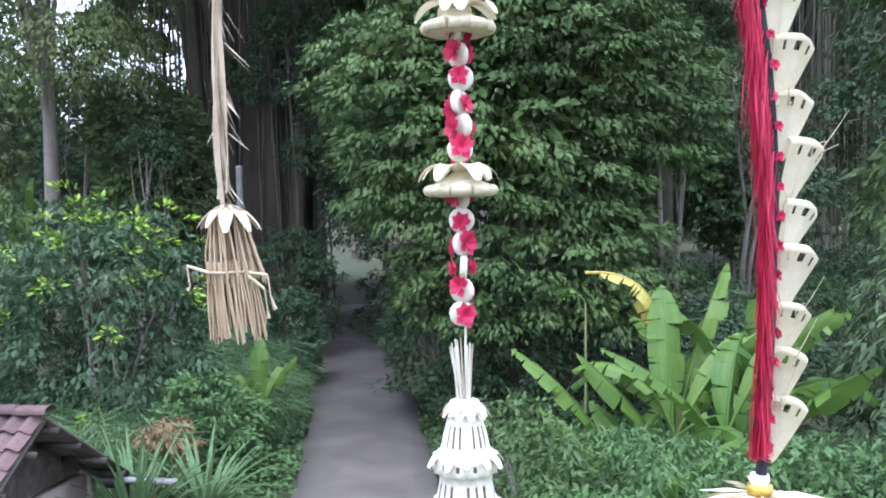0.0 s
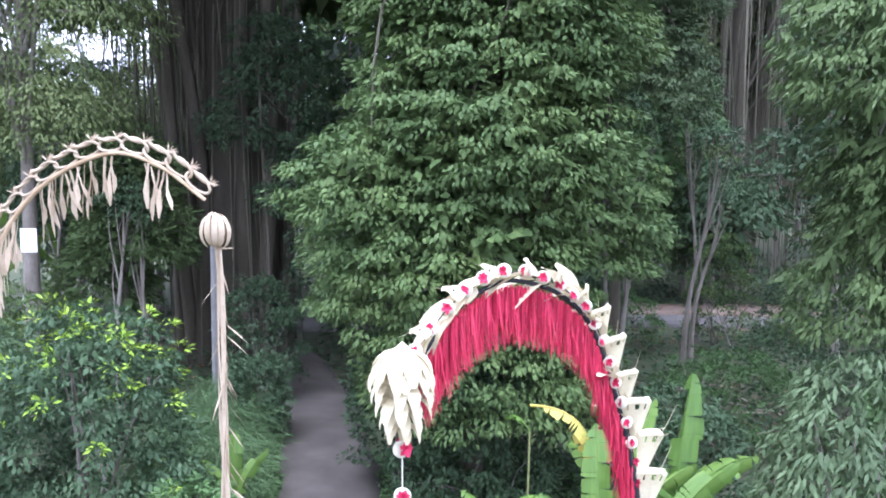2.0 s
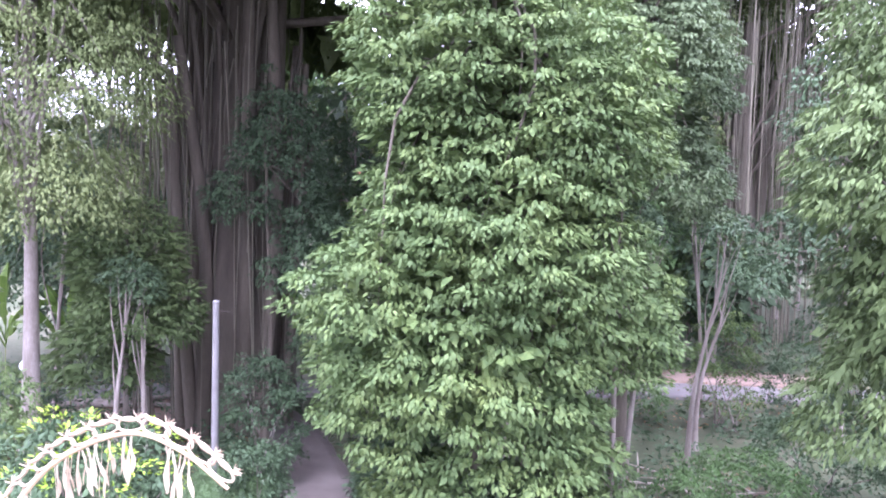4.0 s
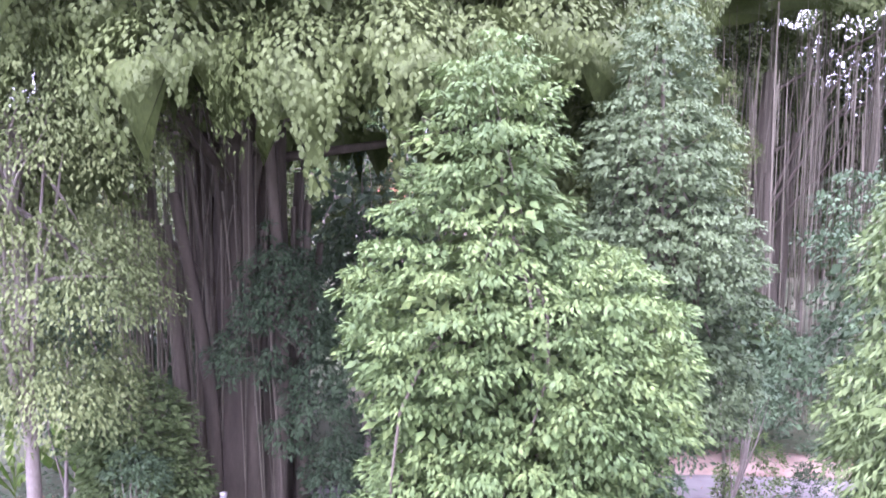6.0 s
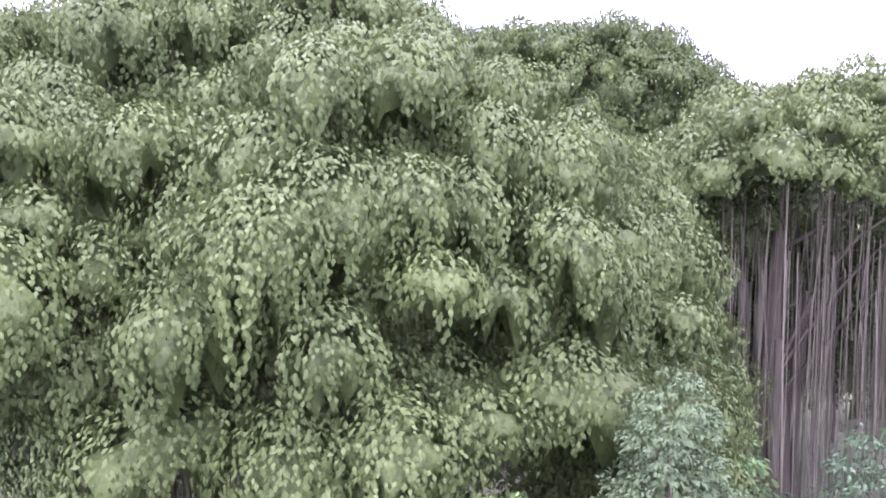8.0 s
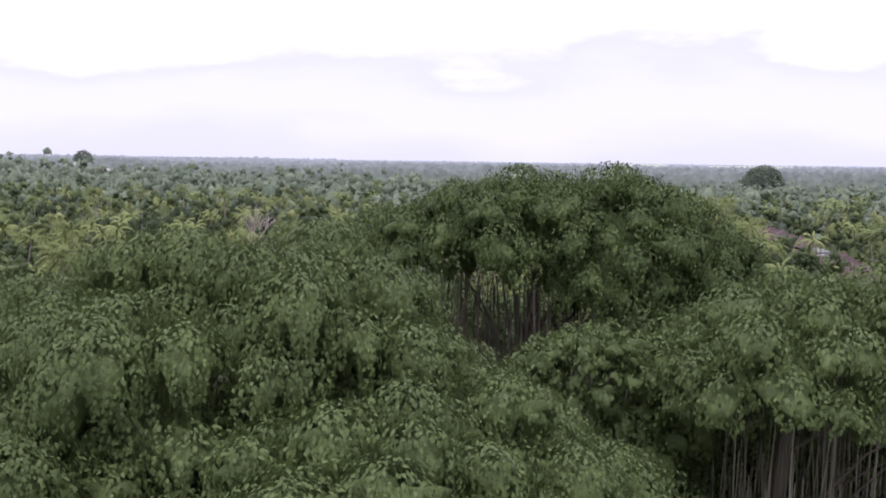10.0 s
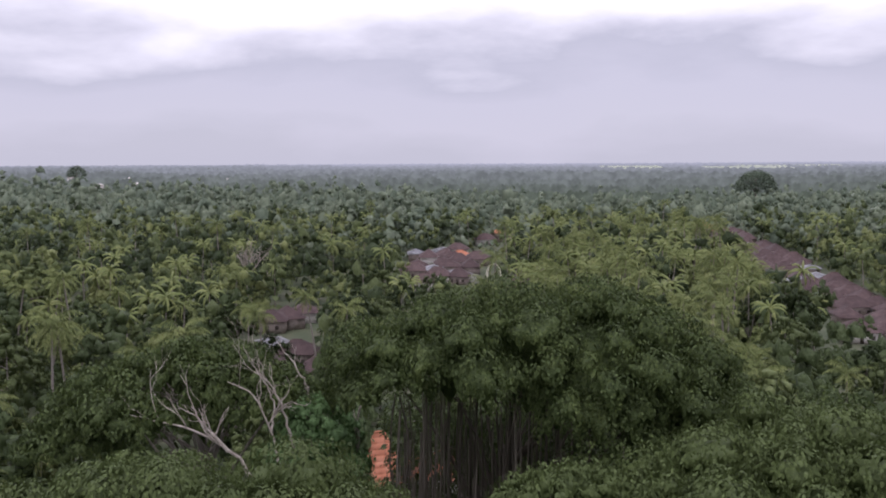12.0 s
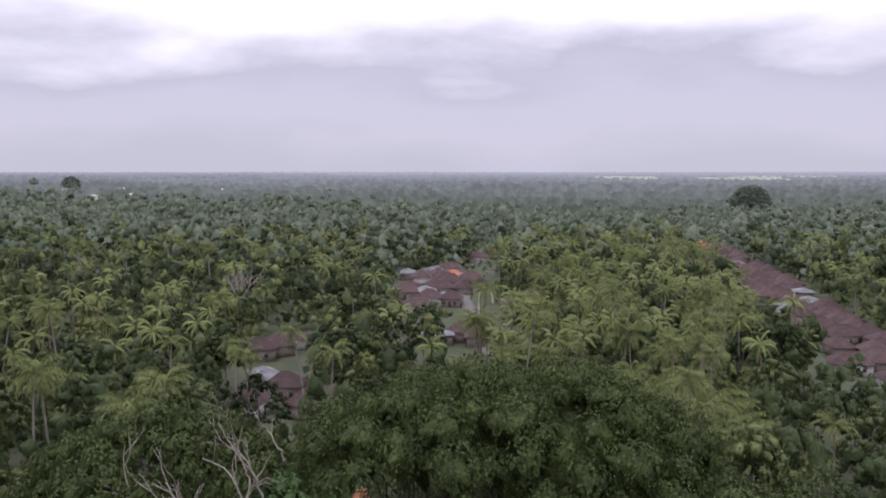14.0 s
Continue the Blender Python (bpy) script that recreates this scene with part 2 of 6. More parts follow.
M_STRAW_DARK = material("brown_straw", ((0.2, 0.13, 0.075), (0.36, 0.26, 0.16), (0.52, 0.42, 0.28)), rough=0.8, scale=6, fine=50, bump=0.15, island=0.65)
M_TILE = material("clay_roof_tile", ((0.038, 0.024, 0.024), (0.078, 0.047, 0.044), (0.15, 0.094, 0.085)), rough=0.8, scale=3, fine=30, bump=0.6, object_random=0.45)
M_ROOF_OLD = material("weathered_tile_roof", ((0.034, 0.022, 0.021), (0.066, 0.042, 0.04), (0.115, 0.076, 0.07)), rough=0.85, scale=0.7, fine=5, bump=0.4, object_random=0.3)
M_ROOF_ORANGE = material("orange_tile_roof", ((0.24, 0.085, 0.045), (0.36, 0.135, 0.072), (0.45, 0.21, 0.13)), rough=0.75, scale=0.8, fine=6, bump=0.4)
M_ROOF_GREY = material("grey_sheet_roof", ((0.1, 0.1, 0.105), (0.16, 0.158, 0.165), (0.25, 0.25, 0.26)), rough=0.55, scale=0.5, fine=8, bump=0.2)
M_WALL = material("stained_plaster", ((0.17, 0.13, 0.11), (0.27, 0.22, 0.19), (0.38, 0.33, 0.29)), rough=0.9, scale=1.6, fine=20, bump=0.4)
M_WALL_PALE = material("pale_plaster", ((0.4, 0.36, 0.32), (0.52, 0.48, 0.44), (0.62, 0.59, 0.55)), rough=0.85, scale=0.5, fine=6, bump=0.2)
M_TIMBER = material("dark_timber", ((0.035, 0.027, 0.022), (0.06, 0.048, 0.04), (0.11, 0.09, 0.075)), rough=0.85, scale=5, fine=30, bump=0.4)
M_PAPER = material("white_paint", ((0.7, 0.7, 0.7), (0.78, 0.78, 0.78), (0.84, 0.84, 0.84)), rough=0.6, scale=3, fine=20, bump=0.05)
M_DRY_LEAF = leaf_material("dry_brown_leaf", (0.12, 0.075, 0.04), (0.22, 0.13, 0.07), (0.34, 0.22, 0.12), scale=1.0)


# ---------------------------------------------------------------- mesh building
def np_mesh(name, verts, faces, mat, smooth=False):
    """A mesh from an array of corners and an array of faces with the same number of corners each."""
    verts, faces = np.asarray(verts, np.float32), np.asarray(faces, np.int32)
    k = faces.shape[1]
    me = bpy.data.meshes.new(name)
    me.vertices.add(len(verts))
    me.vertices.foreach_set("co", verts.ravel())
    me.loops.add(faces.size)
    me.loops.foreach_set("vertex_index", faces.ravel())
    me.polygons.add(len(faces))
    me.polygons.foreach_set("loop_start", np.arange(0, faces.size, k, dtype=np.int32))
    if smooth:
        me.polygons.foreach_set("use_smooth", np.ones(len(faces), dtype=bool))
    me.update(calc_edges=True)
    me.materials.append(mat)
    return me


class Geo:
    """Collects quads."""

    def __init__(self):
        self.v, self.f, self.n = [], [], 0

    def add(self, verts, faces):
        self.v.append(np.asarray(verts, float).reshape(-1, 3))
        self.f.append(np.asarray(faces, int).reshape(-1, 4) + self.n)
        self.n += len(self.v[-1])
        return self

    def mesh(self, name, mat, smooth=False):
        return np_mesh(name, np.concatenate(self.v), np.concatenate(self.f), mat, smooth)

    def tube(self, pts, radii, sides=6, close=False):
        pts = np.asarray(pts, float)
        radii = np.broadcast_to(np.asarray(radii, float), len(pts))
        tang = np.gradient(pts, axis=0)
        tang /= np.linalg.norm(tang, axis=1)[:, None] + 1e-9
        steep = np.abs(tang[:, 2]) > 0.9
        ref = np.array([1.0, 0, 0]) if steep.all() else np.array([0, 0, 1.0]) if not steep.any() else np.array([0.31, 0.93, 0.2])
        ref = np.broadcast_to(ref, pts.shape)
        a = np.cross(tang, ref)
        a /= np.linalg.norm(a, axis=1)[:, None] + 1e-9
        b = np.cross(tang, a)
        ang = np.linspace(0, 2 * np.pi, sides, endpoint=False)
        ring = pts[:, None] + radii[:, None, None] * (np.cos(ang)[None, :, None] * a[:, None] + np.sin(ang)[None, :, None] * b[:, None])
        i, j = np.meshgrid(np.arange(len(pts) - 1), np.arange(sides), indexing="ij")
        i, j = i.ravel(), j.ravel()
        k = (j + 1) % sides
        faces = np.stack([i * sides + j, i * sides + k, (i + 1) * sides + k, (i + 1) * sides + j], 1)
        return self.add(ring.reshape(-1, 3), faces)

    def lathe(self, profile, sides=16, at=(0, 0, 0)):
        profile = np.asarray(profile, float)
        ang = np.linspace(0, 2 * np.pi, sides, endpoint=False)
        v = np.stack([profile[:, 0:1] * np.cos(ang), profile[:, 0:1] * np.sin(ang), np.repeat(profile[:, 1:2], sides, 1)], -1)
        i, j = np.meshgrid(np.arange(len(profile) - 1), np.arange(sides), indexing="ij")
        i, j = i.ravel(), j.ravel()
        k = (j + 1) % sides
        faces = np.stack([i * sides + j, i * sides + k, (i + 1) * sides + k, (i + 1) * sides + j], 1)
        return self.add(v.reshape(-1, 3) + np.asarray(at), faces)

    def sheet(self, grid, holes=()):
        """A grid of points (rows, columns, 3); holes: faces left out, as (row, column)."""
        grid = np.asarray(grid, float)
        r, c = grid.shape[:2]
        faces = [(i * c + j, i * c + j + 1, (i + 1) * c + j + 1, (i + 1) * c + j) for i in range(r - 1) for j in range(c - 1) if (i, j) not in holes]
        return self.add(grid.reshape(-1, 3), faces)

    def box(self, lo, hi):
        x0, y0, z0 = lo
        x1, y1, z1 = hi
        v = [(x0, y0, z0), (x1, y0, z0), (x1, y1, z0), (x0, y1, z0), (x0, y0, z1), (x1, y0, z1), (x1, y1, z1), (x0, y1, z1)]
        return self.add(v, [(0, 3, 2, 1), (4, 5, 6, 7), (0, 1, 5, 4), (1, 2, 6, 5), (2, 3, 7, 6), (3, 0, 4, 7)])

    def leaves(self, p, axis, length, width, rng, fold=0.12, twist=0.5, face=(0, 0, 1.0)):
        """Folded pointed leaves: one quad each. face: the way that their upper sides look."""
        p, axis = np.asarray(p, float), np.asarray(axis, float)
        n = len(p)
        axis = axis / (np.linalg.norm(axis, axis=1)[:, None] + 1e-9)
        up = np.asarray(face, float) + twist * rng.normal(size=(n, 3))
        side = np.cross(axis, up)
        side /= np.linalg.norm(side, axis=1)[:, None] + 1e-9
        nor = np.cross(side, axis)
        length, width = np.broadcast_to(length, n)[:, None], np.broadcast_to(width, n)[:, None]
        mid = p + axis * length * 0.45 + nor * width * fold
        v = np.stack([p, mid + side * width * 0.5, p + axis * length - nor * width * fold, mid - side * width * 0.5], 1)
        return self.add(v.reshape(-1, 3), np.arange(4 * n).reshape(-1, 4))


def unit(a):
    return a / (np.linalg.norm(a, axis=-1, keepdims=True) + 1e-9)


def spline(points, n):
    """A smooth line through the points, in n even steps."""
    p = np.asarray(points, float)
    q = np.concatenate([[2 * p[0] - p[1]], p, [2 * p[-1] - p[-2]]])
    out = []
    for i in range(1, len(q) - 2):
        t = np.linspace(0, 1, 24, endpoint=i == len(q) - 3)[:, None]
        a, b, c, d = q[i - 1 : i + 3]
        out.append(0.5 * (2 * b + (c - a) * t + (2 * a - 5 * b + 4 * c - d) * t**2 + (3 * b - a - 3 * c + d) * t**3))
    out = np.concatenate(out)
    s = np.r_[0, np.cumsum(np.linalg.norm(np.diff(out, axis=0), axis=1))]
    at = np.linspace(0, s[-1], n)
    return np.stack([np.interp(at, s, out[:, k]) for k in range(3)], 1)


def part(name, me, parent, label="", at=None):
    ob = new(name, me)
    ob.parent = parent
    if at is not None:
        ob.matrix_basis = at
    return tagged(ob, label)


def subpart(name, me, parent, at, label=""):
    """A piece of a part, given in the space of its thing."""
    return part(name, me, parent, label, parent.matrix_basis.inverted() @ at)


def thing(name, at, label, category, group="", kind=""):
    ob = new(name)
    ob.empty_display_size = 0.3
    ob.matrix_basis = at if isinstance(at, Matrix) else Matrix.Translation(at)
    return tagged(ob, label, category, group, kind)


def clumps_on(blobs, n, rng, low=-0.35, depth=0.22, spacing=0.0):
    """Places and outward ways on the outside of a heap of ellipsoids (centre, radii); spacing: the least distance between two of them."""
    c = np.array([b[0] for b in blobs], float)
    r = np.array([b[1] for b in blobs], float)
    area = (r[:, 0] * r[:, 1] + r[:, 0] * r[:, 2] + r[:, 1] * r[:, 2])
    got_p, got_o, cells = [], [], {}
    want = n * (6 if spacing else 1)
    tried = 0
    while len(got_p) < n and tried < 8:
        tried += 1
        k = rng.choice(len(c), size=want, p=area / area.sum())
        d = unit(rng.normal(size=(want, 3)))
        ok = d[:, 2] > low
        k, d = k[ok], d[ok]
        p = c[k] + r[k] * d * (1 - depth * rng.random((len(d), 1)) ** 1.5)
        rel = (((p[:, None] - c[None]) / r[None]) ** 2).sum(-1)
        rel[np.arange(len(p)), k] = 9
        ok = (rel > 0.8).all(1)
        for q, o in zip(p[ok], unit((d / r[k])[ok])):
            if spacing:
                cell = tuple(int(v // spacing) for v in q)
                near = (m for i in (-1, 0, 1) for j in (-1, 0, 1) for l in (-1, 0, 1) for m in cells.get((cell[0] + i, cell[1] + j, cell[2] + l), ()))
                if any((q[0] - m[0]) ** 2 + (q[1] - m[1]) ** 2 + (q[2] - m[2]) ** 2 < spacing**2 for m in near):
                    continue
                cells.setdefault(cell, []).append(q)
            got_p.append(q)
            got_o.append(o)
            if len(got_p) == n:
                break
    return np.array(got_p), np.array(got_o)


def clump_leaves(geo, centres, outs, rng, radius, per, length, width, droop=0.5, flat=0.7, up=0.6, twist=0.28):
    """Tufts of leaves over small domes; the leaves lie like scales on them, so that each tuft has a lit top and a dim underside."""
    n = len(centres)
    radius = np.broadcast_to(radius, n)
    c, o, r = np.repeat(centres, per, 0), np.repeat(outs, per, 0), np.repeat(radius, per)
    d = unit(rng.normal(size=(n * per, 3)) + 0.55 * o + [0, 0, up])
    shell = rng.random((n * per, 1)) ** 0.3
    p = c + d * shell * r[:, None] * [1, 1, flat]
    axis = d * [1, 1, 0.4] + 0.5 * o * [1, 1, 0.3] + [0, 0, -droop] + 0.3 * rng.normal(size=d.shape)
    s = 0.75 + 0.5 * rng.random(n * per)
    return geo.leaves(p, axis, length * s, width * s, rng, twist=twist, face=unit(d + 0.5 * o + [0, 0, 0.35]))


def domes(geo, centres, outs, radius, rng, flat=0.7, rough=0.14, rings=3, sides=6):
    """Uneven leafy lumps, one under each tuft, that make it dense."""
    n = len(centres)
    radius = np.broadcast_to(radius, n)
    th = np.linspace(0.18, 2.1, rings + 1)
    ph = np.linspace(0, 2 * np.pi, sides, endpoint=False)
    unit_v = np.stack([np.sin(th)[:, None] * np.cos(ph), np.sin(th)[:, None] * np.sin(ph), np.cos(th)[:, None] + 0 * ph], -1).reshape(-1, 3)
    v = unit_v[None] * (1 + rough * rng.normal(size=(n, len(unit_v), 1))) * radius[:, None, None] * [1, 1, flat]
    v = v + centres[:, None] + (outs * radius[:, None] * 0.12)[:, None]
    i, j = np.meshgrid(np.arange(rings), np.arange(sides), indexing="ij")
    i, j = i.ravel(), j.ravel()
    k = (j + 1) % sides
    f = np.stack([i * sides + j, (i + 1) * sides + j, (i + 1) * sides + k, i * sides + k], 1)
    cap = np.array([[0, 1, 2, 3], [0, 3, 4, 5]])
    f = np.concatenate([f, cap])
    geo.add(v.reshape(-1, 3), (f[None] + (np.arange(n) * len(unit_v))[:, None, None]).reshape(-1, 4))


def scales(geo, centres, outs, radius, rng, per, leaf, flat=0.7, up=0.7):
    """The dense under-layer of each tuft: broad leaves that overlap on a dome like scales."""
    n = len(centres)
    radius = np.broadcast_to(radius, n)
    c, o, r = np.repeat(centres, per, 0), np.repeat(outs, per, 0), np.repeat(radius, per)[:, None]
    d = unit(rng.normal(size=c.shape) + 0.6 * o + [0, 0, up])
    p = c + d * r * [1, 1, flat] * (0.76 + 0.2 * rng.random((len(c), 1)))
    axis = d * [1, 1, 0] * 0.55 + [0, 0, -0.8] + 0.25 * rng.normal(size=d.shape)
    k = leaf * (0.7 + 0.6 * rng.random(len(c)))
    geo.leaves(p - unit(axis) * k[:, None] * 0.45, axis, k * 1.15, k * 0.56, rng, twist=0.16, face=unit(d + [0, 0, 0.25]))


def pillows(geo, centres, outs, radius, rng, sides, rows, per, leaf, skirts=0.6, flat=0.5, tilt=0.45, thin=None):
    """Cushions of foliage: a domed top, an uneven rim whose tongues hang down, and leaves laid over both like scales."""
    n = len(centres)
    r = np.broadcast_to(radius, n)
    lobes, lobes2 = rng.integers(3, 7, n), rng.integers(5, 10, n)
    a, b = rng.random(n) * 6.28, rng.random(n) * 6.28
    wide, long = 0.8 + 0.55 * rng.random(n), 0.8 + 0.4 * rng.random(n)

    def surface(i, s, az):
        lob, lob2 = 0.5 + 0.5 * np.sin(lobes[i] * az + a[i]), 0.5 + 0.5 * np.sin(lobes2[i] * az + b[i])
        rad = r[i] * (0.6 + 0.42 * lob + 0.2 * lob2)
        fall = r[i] * skirts * (0.05 + 0.7 * lob**2 + 0.6 * lob2**2)
        th = np.clip(s / 0.55, 0, 1) * np.pi / 2
        down = np.clip((s - 0.55) / 0.45, 0, 1)
        rho = rad * np.sin(th) * (1 - 0.22 * down)
        ridge = 1 + 0.3 * (lob - 0.5) * np.sin(th)
        ca, sa = np.cos(az), np.sin(az)
        z = flat * r[i] * np.cos(th) * ridge - fall * down - tilt * rho * (outs[i, 0] * ca + outs[i, 1] * sa)
        p = centres[i] + np.stack([rho * ca * wide[i], rho * sa * long[i], z], -1)
        nor = np.stack([np.sin(th) * ca, np.sin(th) * sa, np.cos(th) + 0.2], -1)
        way = np.stack([np.cos(th) * ca * 0.8, np.cos(th) * sa * 0.8, -0.25 - np.sin(th)], -1)
        return p, unit(nor + 0.35 * outs[i]), way

    if rows:
        s = np.linspace(0.06, 1, rows)
        az = np.linspace(0, 2 * np.pi, sides, endpoint=False)
        i, ss, aa = (v.ravel() for v in np.meshgrid(np.arange(n), s, az, indexing="ij"))
        p, nor, way = surface(i, ss, aa)
        p = p - nor * (r[i] * (0.34 + 0.2 * rng.random(len(i))))[:, None]
        f0, f1 = (v.ravel() for v in np.meshgrid(np.arange(rows - 1), np.arange(sides), indexing="ij"))
        f2 = (f1 + 1) % sides
        f = np.stack([f0 * sides + f1, (f0 + 1) * sides + f1, (f0 + 1) * sides + f2, f0 * sides + f2], 1)
        cap = np.array([[0, k, k + 1, k + 2] for k in range(1, sides - 2, 2)])
        f = np.concatenate([f, cap])
        geo.add(p, (f[None] + (np.arange(n) * rows * sides)[:, None, None]).reshape(-1, 4))
    for share, big, low, high in ((0.3, 1.35, -0.26, -0.08), (0.7, 1.0, -0.08, 0.1)):
        i = np.repeat(np.arange(n), int(per * share))
        i = i[rng.random(len(i)) < ((r / r.max()) ** 2 * (1 if thin is None else thin))[i]]
        m = len(i)
        p, nor, way = surface(i, rng.random(m) ** 0.75, rng.random(m) * 2 * np.pi)
        p = p + nor * (r[i] * (low + (high - low) * rng.random(m)))[:, None]
        seen = nor[:, 1] < 0.6
        i, p, nor, way = i[seen], p[seen], nor[seen], way[seen]
        m = len(i)
        k = big * (0.7 + 0.6 * rng.random(m))
        way = unit(way + 0.4 * rng.normal(size=way.shape))
        geo.leaves(p - way * (leaf[0] * k * 0.3)[:, None], way, leaf[0] * k, leaf[1] * k, rng, twist=0.2, face=nor)


def core(geo, blobs, rng, size=0.56):
    """The shaded inside of a crown."""
    for c, r in blobs:
        th, az = np.linspace(0.12, 1.7, 8), np.linspace(0, 2 * np.pi, 17)
        v = np.stack([np.sin(th)[:, None] * np.cos(az), np.sin(th)[:, None] * np.sin(az), np.cos(th)[:, None] + 0 * az], -1)
        v = v * np.array(r) * size * (1 + 0.06 * rng.normal(size=v.shape[:2] + (1,))) + np.array(c)
        geo.sheet(v)


def limbs(geo, trunk_pts, targets, rng, r0, sides=5, sag=0.1, lo=0.45):
    """Curved limbs from the upper part of a trunk to places in the crown."""
    trunk_pts = np.asarray(trunk_pts)
    for t in targets:
        s = trunk_pts[int(len(trunk_pts) * (lo + (0.98 - lo) * rng.random())) - 1]
        mid = s * 0.5 + t * 0.5 + [0, 0, sag * np.linalg.norm(t - s)] + rng.normal(size=3) * 0.07 * np.linalg.norm(t - s)
        line = spline([s, mid, t], 7)
        geo.tube(line, np.linspace(r0, r0 * 0.15, 7), sides)


def tree(name, base, height, blobs, leaf_mat, rng, label, trunk_r=0.2, n_clumps=300, clump_r=0.6, per=26, leaf=(0.22, 0.07), droop=0.5, flat=0.7, n_limbs=14,
         bark=None, lean=(0, 0), low=-0.4, depth=0.25, group="", up=0.6, category="tree", size_noise=0.35, inner=0.0, limb_r=0.35, scale_n=30, scale_leaf=0.0, cushion=0):
    """A tapered trunk, limbs, and a crown of leaf clumps over a heap of ellipsoids (given from the base)."""
    top = thing(name, base, label, category, group)
    bark = bark or M_BARK
    line = spline([(0, 0, -0.1), (lean[0] * 0.3 + 0.1 * rng.normal(), lean[1] * 0.3 + 0.1 * rng.normal(), height * 0.35), (lean[0] * 0.75, lean[1] * 0.75, height * 0.7), (lean[0], lean[1], height * 0.93)], 16)
    g = Geo()
    flare = 1 + 0.9 * np.exp(-np.linspace(0, 1, 16) * 14)
    g.tube(line, trunk_r * flare * np.linspace(1, 0.22, 16), 9)
    cp, co = clumps_on(blobs, n_clumps, rng, low, depth, clump_r * 0.95)
    pick = rng.choice(len(cp), min(n_limbs, len(cp)), replace=False)
    centre = np.mean([b[0] for b in blobs], axis=0)
    limbs(g, line, cp[pick] * 0.9 + centre * 0.1, rng, trunk_r * limb_r)
    part("trunk", g.mesh("trunk", bark, True), top)
    lg = Geo()
    if cushion:
        pillows(lg, cp, co, clump_r * (0.65 + 0.7 * rng.random(len(cp))), rng, 9, 4, cushion, leaf, droop, flat)
        part("crown", lg.mesh("crown", leaf_mat), top)
        return top
    clump_leaves(lg, cp, co, rng, clump_r * (1 - size_noise + 2 * size_noise * rng.random(len(cp))), per, leaf[0], leaf[1], droop, flat, up)
    scales(lg, cp, co, clump_r, rng, scale_n, scale_leaf or clump_r * 0.26, flat)
    if inner:
        ip = centre + (cp - centre) * (0.45 + 0.4 * rng.random((len(cp), 1)))
        clump_leaves(lg, ip, co, rng, clump_r * 1.4, max(2, int(per * inner)), leaf[0] * 2.0, leaf[1] * 3.2, droop, flat, up)
    part("crown", lg.mesh("crown", leaf_mat), top)
    return top


# ---------------------------------------------------------------- ground and roads
def terrain(x, y):
    """Level near the road; the land rises to a wooded ridge far off on one side."""
    x, y = np.asarray(x, float), np.asarray(y, float)
    far = np.clip((y - 250) / 900, 0, 1)
    far = far * far * (3 - 2 * far)
    left = np.clip((150 - x) / 600, 0, 1)
    roll = 5 * np.sin(x / 170 + 0.8) * np.cos(y / 210) + 3 * np.sin(x / 61 + y / 83)
    out = np.clip((y - 2300) / 1500, 0, 1)
    return (far * (24 * left - 4) + far * roll) * (1 - out)


gy = np.r_[np.linspace(-60, 120, 61), np.geomspace(124, 4600, 60)]
gu = np.linspace(-1, 1, 91)
gx = gu[None] * np.maximum(90, 0.95 * np.abs(gy) + 40)[:, None] + 0 * gy[:, None]
gyy = np.repeat(gy[:, None], len(gu), 1)
bumps = 0.06 * np.sin(gx * 1.7) * np.cos(gyy * 1.3) - 0.08
gz = terrain(gx, gyy) + np.where(gyy < 120, bumps, -0.1)
ground = new("ground", Geo().sheet(np.stack([gx, gyy, gz], -1)).mesh("ground", M_GROUND, True))
tagged(ground, "overgrown soil with leaf litter reaching the horizon", "ground", kind="structure")


def ribbon(name, line, width, mat, z, thick, rng, label, category):
    """A strip of paving with ragged edges and a real thickness along a line."""
    p = spline(line, 90)
    t = unit(np.gradient(p, axis=0) * [1, 1, 0])
    side = np.stack([t[:, 1], -t[:, 0], 0 * t[:, 0]], 1)
    us = np.array([-0.5, -0.495, -0.3, 0, 0.3, 0.495, 0.5])
    rag = 0.09 * np.convolve(rng.normal(size=94), np.ones(5) / 2.2, "valid")
    rag2 = 0.09 * np.convolve(rng.normal(size=94), np.ones(5) / 2.2, "valid")
    grid = p[:, None] + side[:, None] * us[None, :, None] * width
    grid[:, :2] -= side[:, None] * rag[:, None, None]
    grid[:, -2:] += side[:, None] * rag2[:, None, None]
    grid[:, :, 2] = z + 0.03 * (1 - (2 * us) ** 2)
    grid[:, 0, 2] = grid[:, -1, 2] = z - thick
    ob = new(name, Geo().sheet(grid).mesh(name, mat, True))
    return tagged(ob, label, category, kind="structure")


R = np.random.default_rng(7)
ribbon("road", [(-0.6, -8, 0), (-0.9, 4, 0), (-1.35, 14, 0), (-2.0, 21, 0), (-3.3, 28.5, 0), (-5.2, 34, 0), (-8.5, 39.5, 0)], 2.45, M_ROAD, 0.05, 0.2, R, "narrow worn grey asphalt lane between verges", "road")
ribbon("road_side", [(-40, 37, 0), (-20, 37.5, 0), (-6, 40, 0), (10, 41, 0), (26, 40, 0), (50, 38, 0)], 3.0, M_ROAD_PALE, 0.04, 0.2, R, "pale dusty concrete side road behind trees", "road")
ribbon("dirt_yard", [(-22, 30, 0), (-15, 33.5, 0), (-8, 36, 0)], 6.5, M_DIRT, 0.02, 0.15, R, "bare trodden reddish dirt yard", "ground")
ribbon("clearing", [(8, 43.5, 0), (14, 44.2, 0), (22, 43.2, 0)], 3.6, M_DIRT, 0.025, 0.15, R, "bare dirt verge beside the side road", "ground")


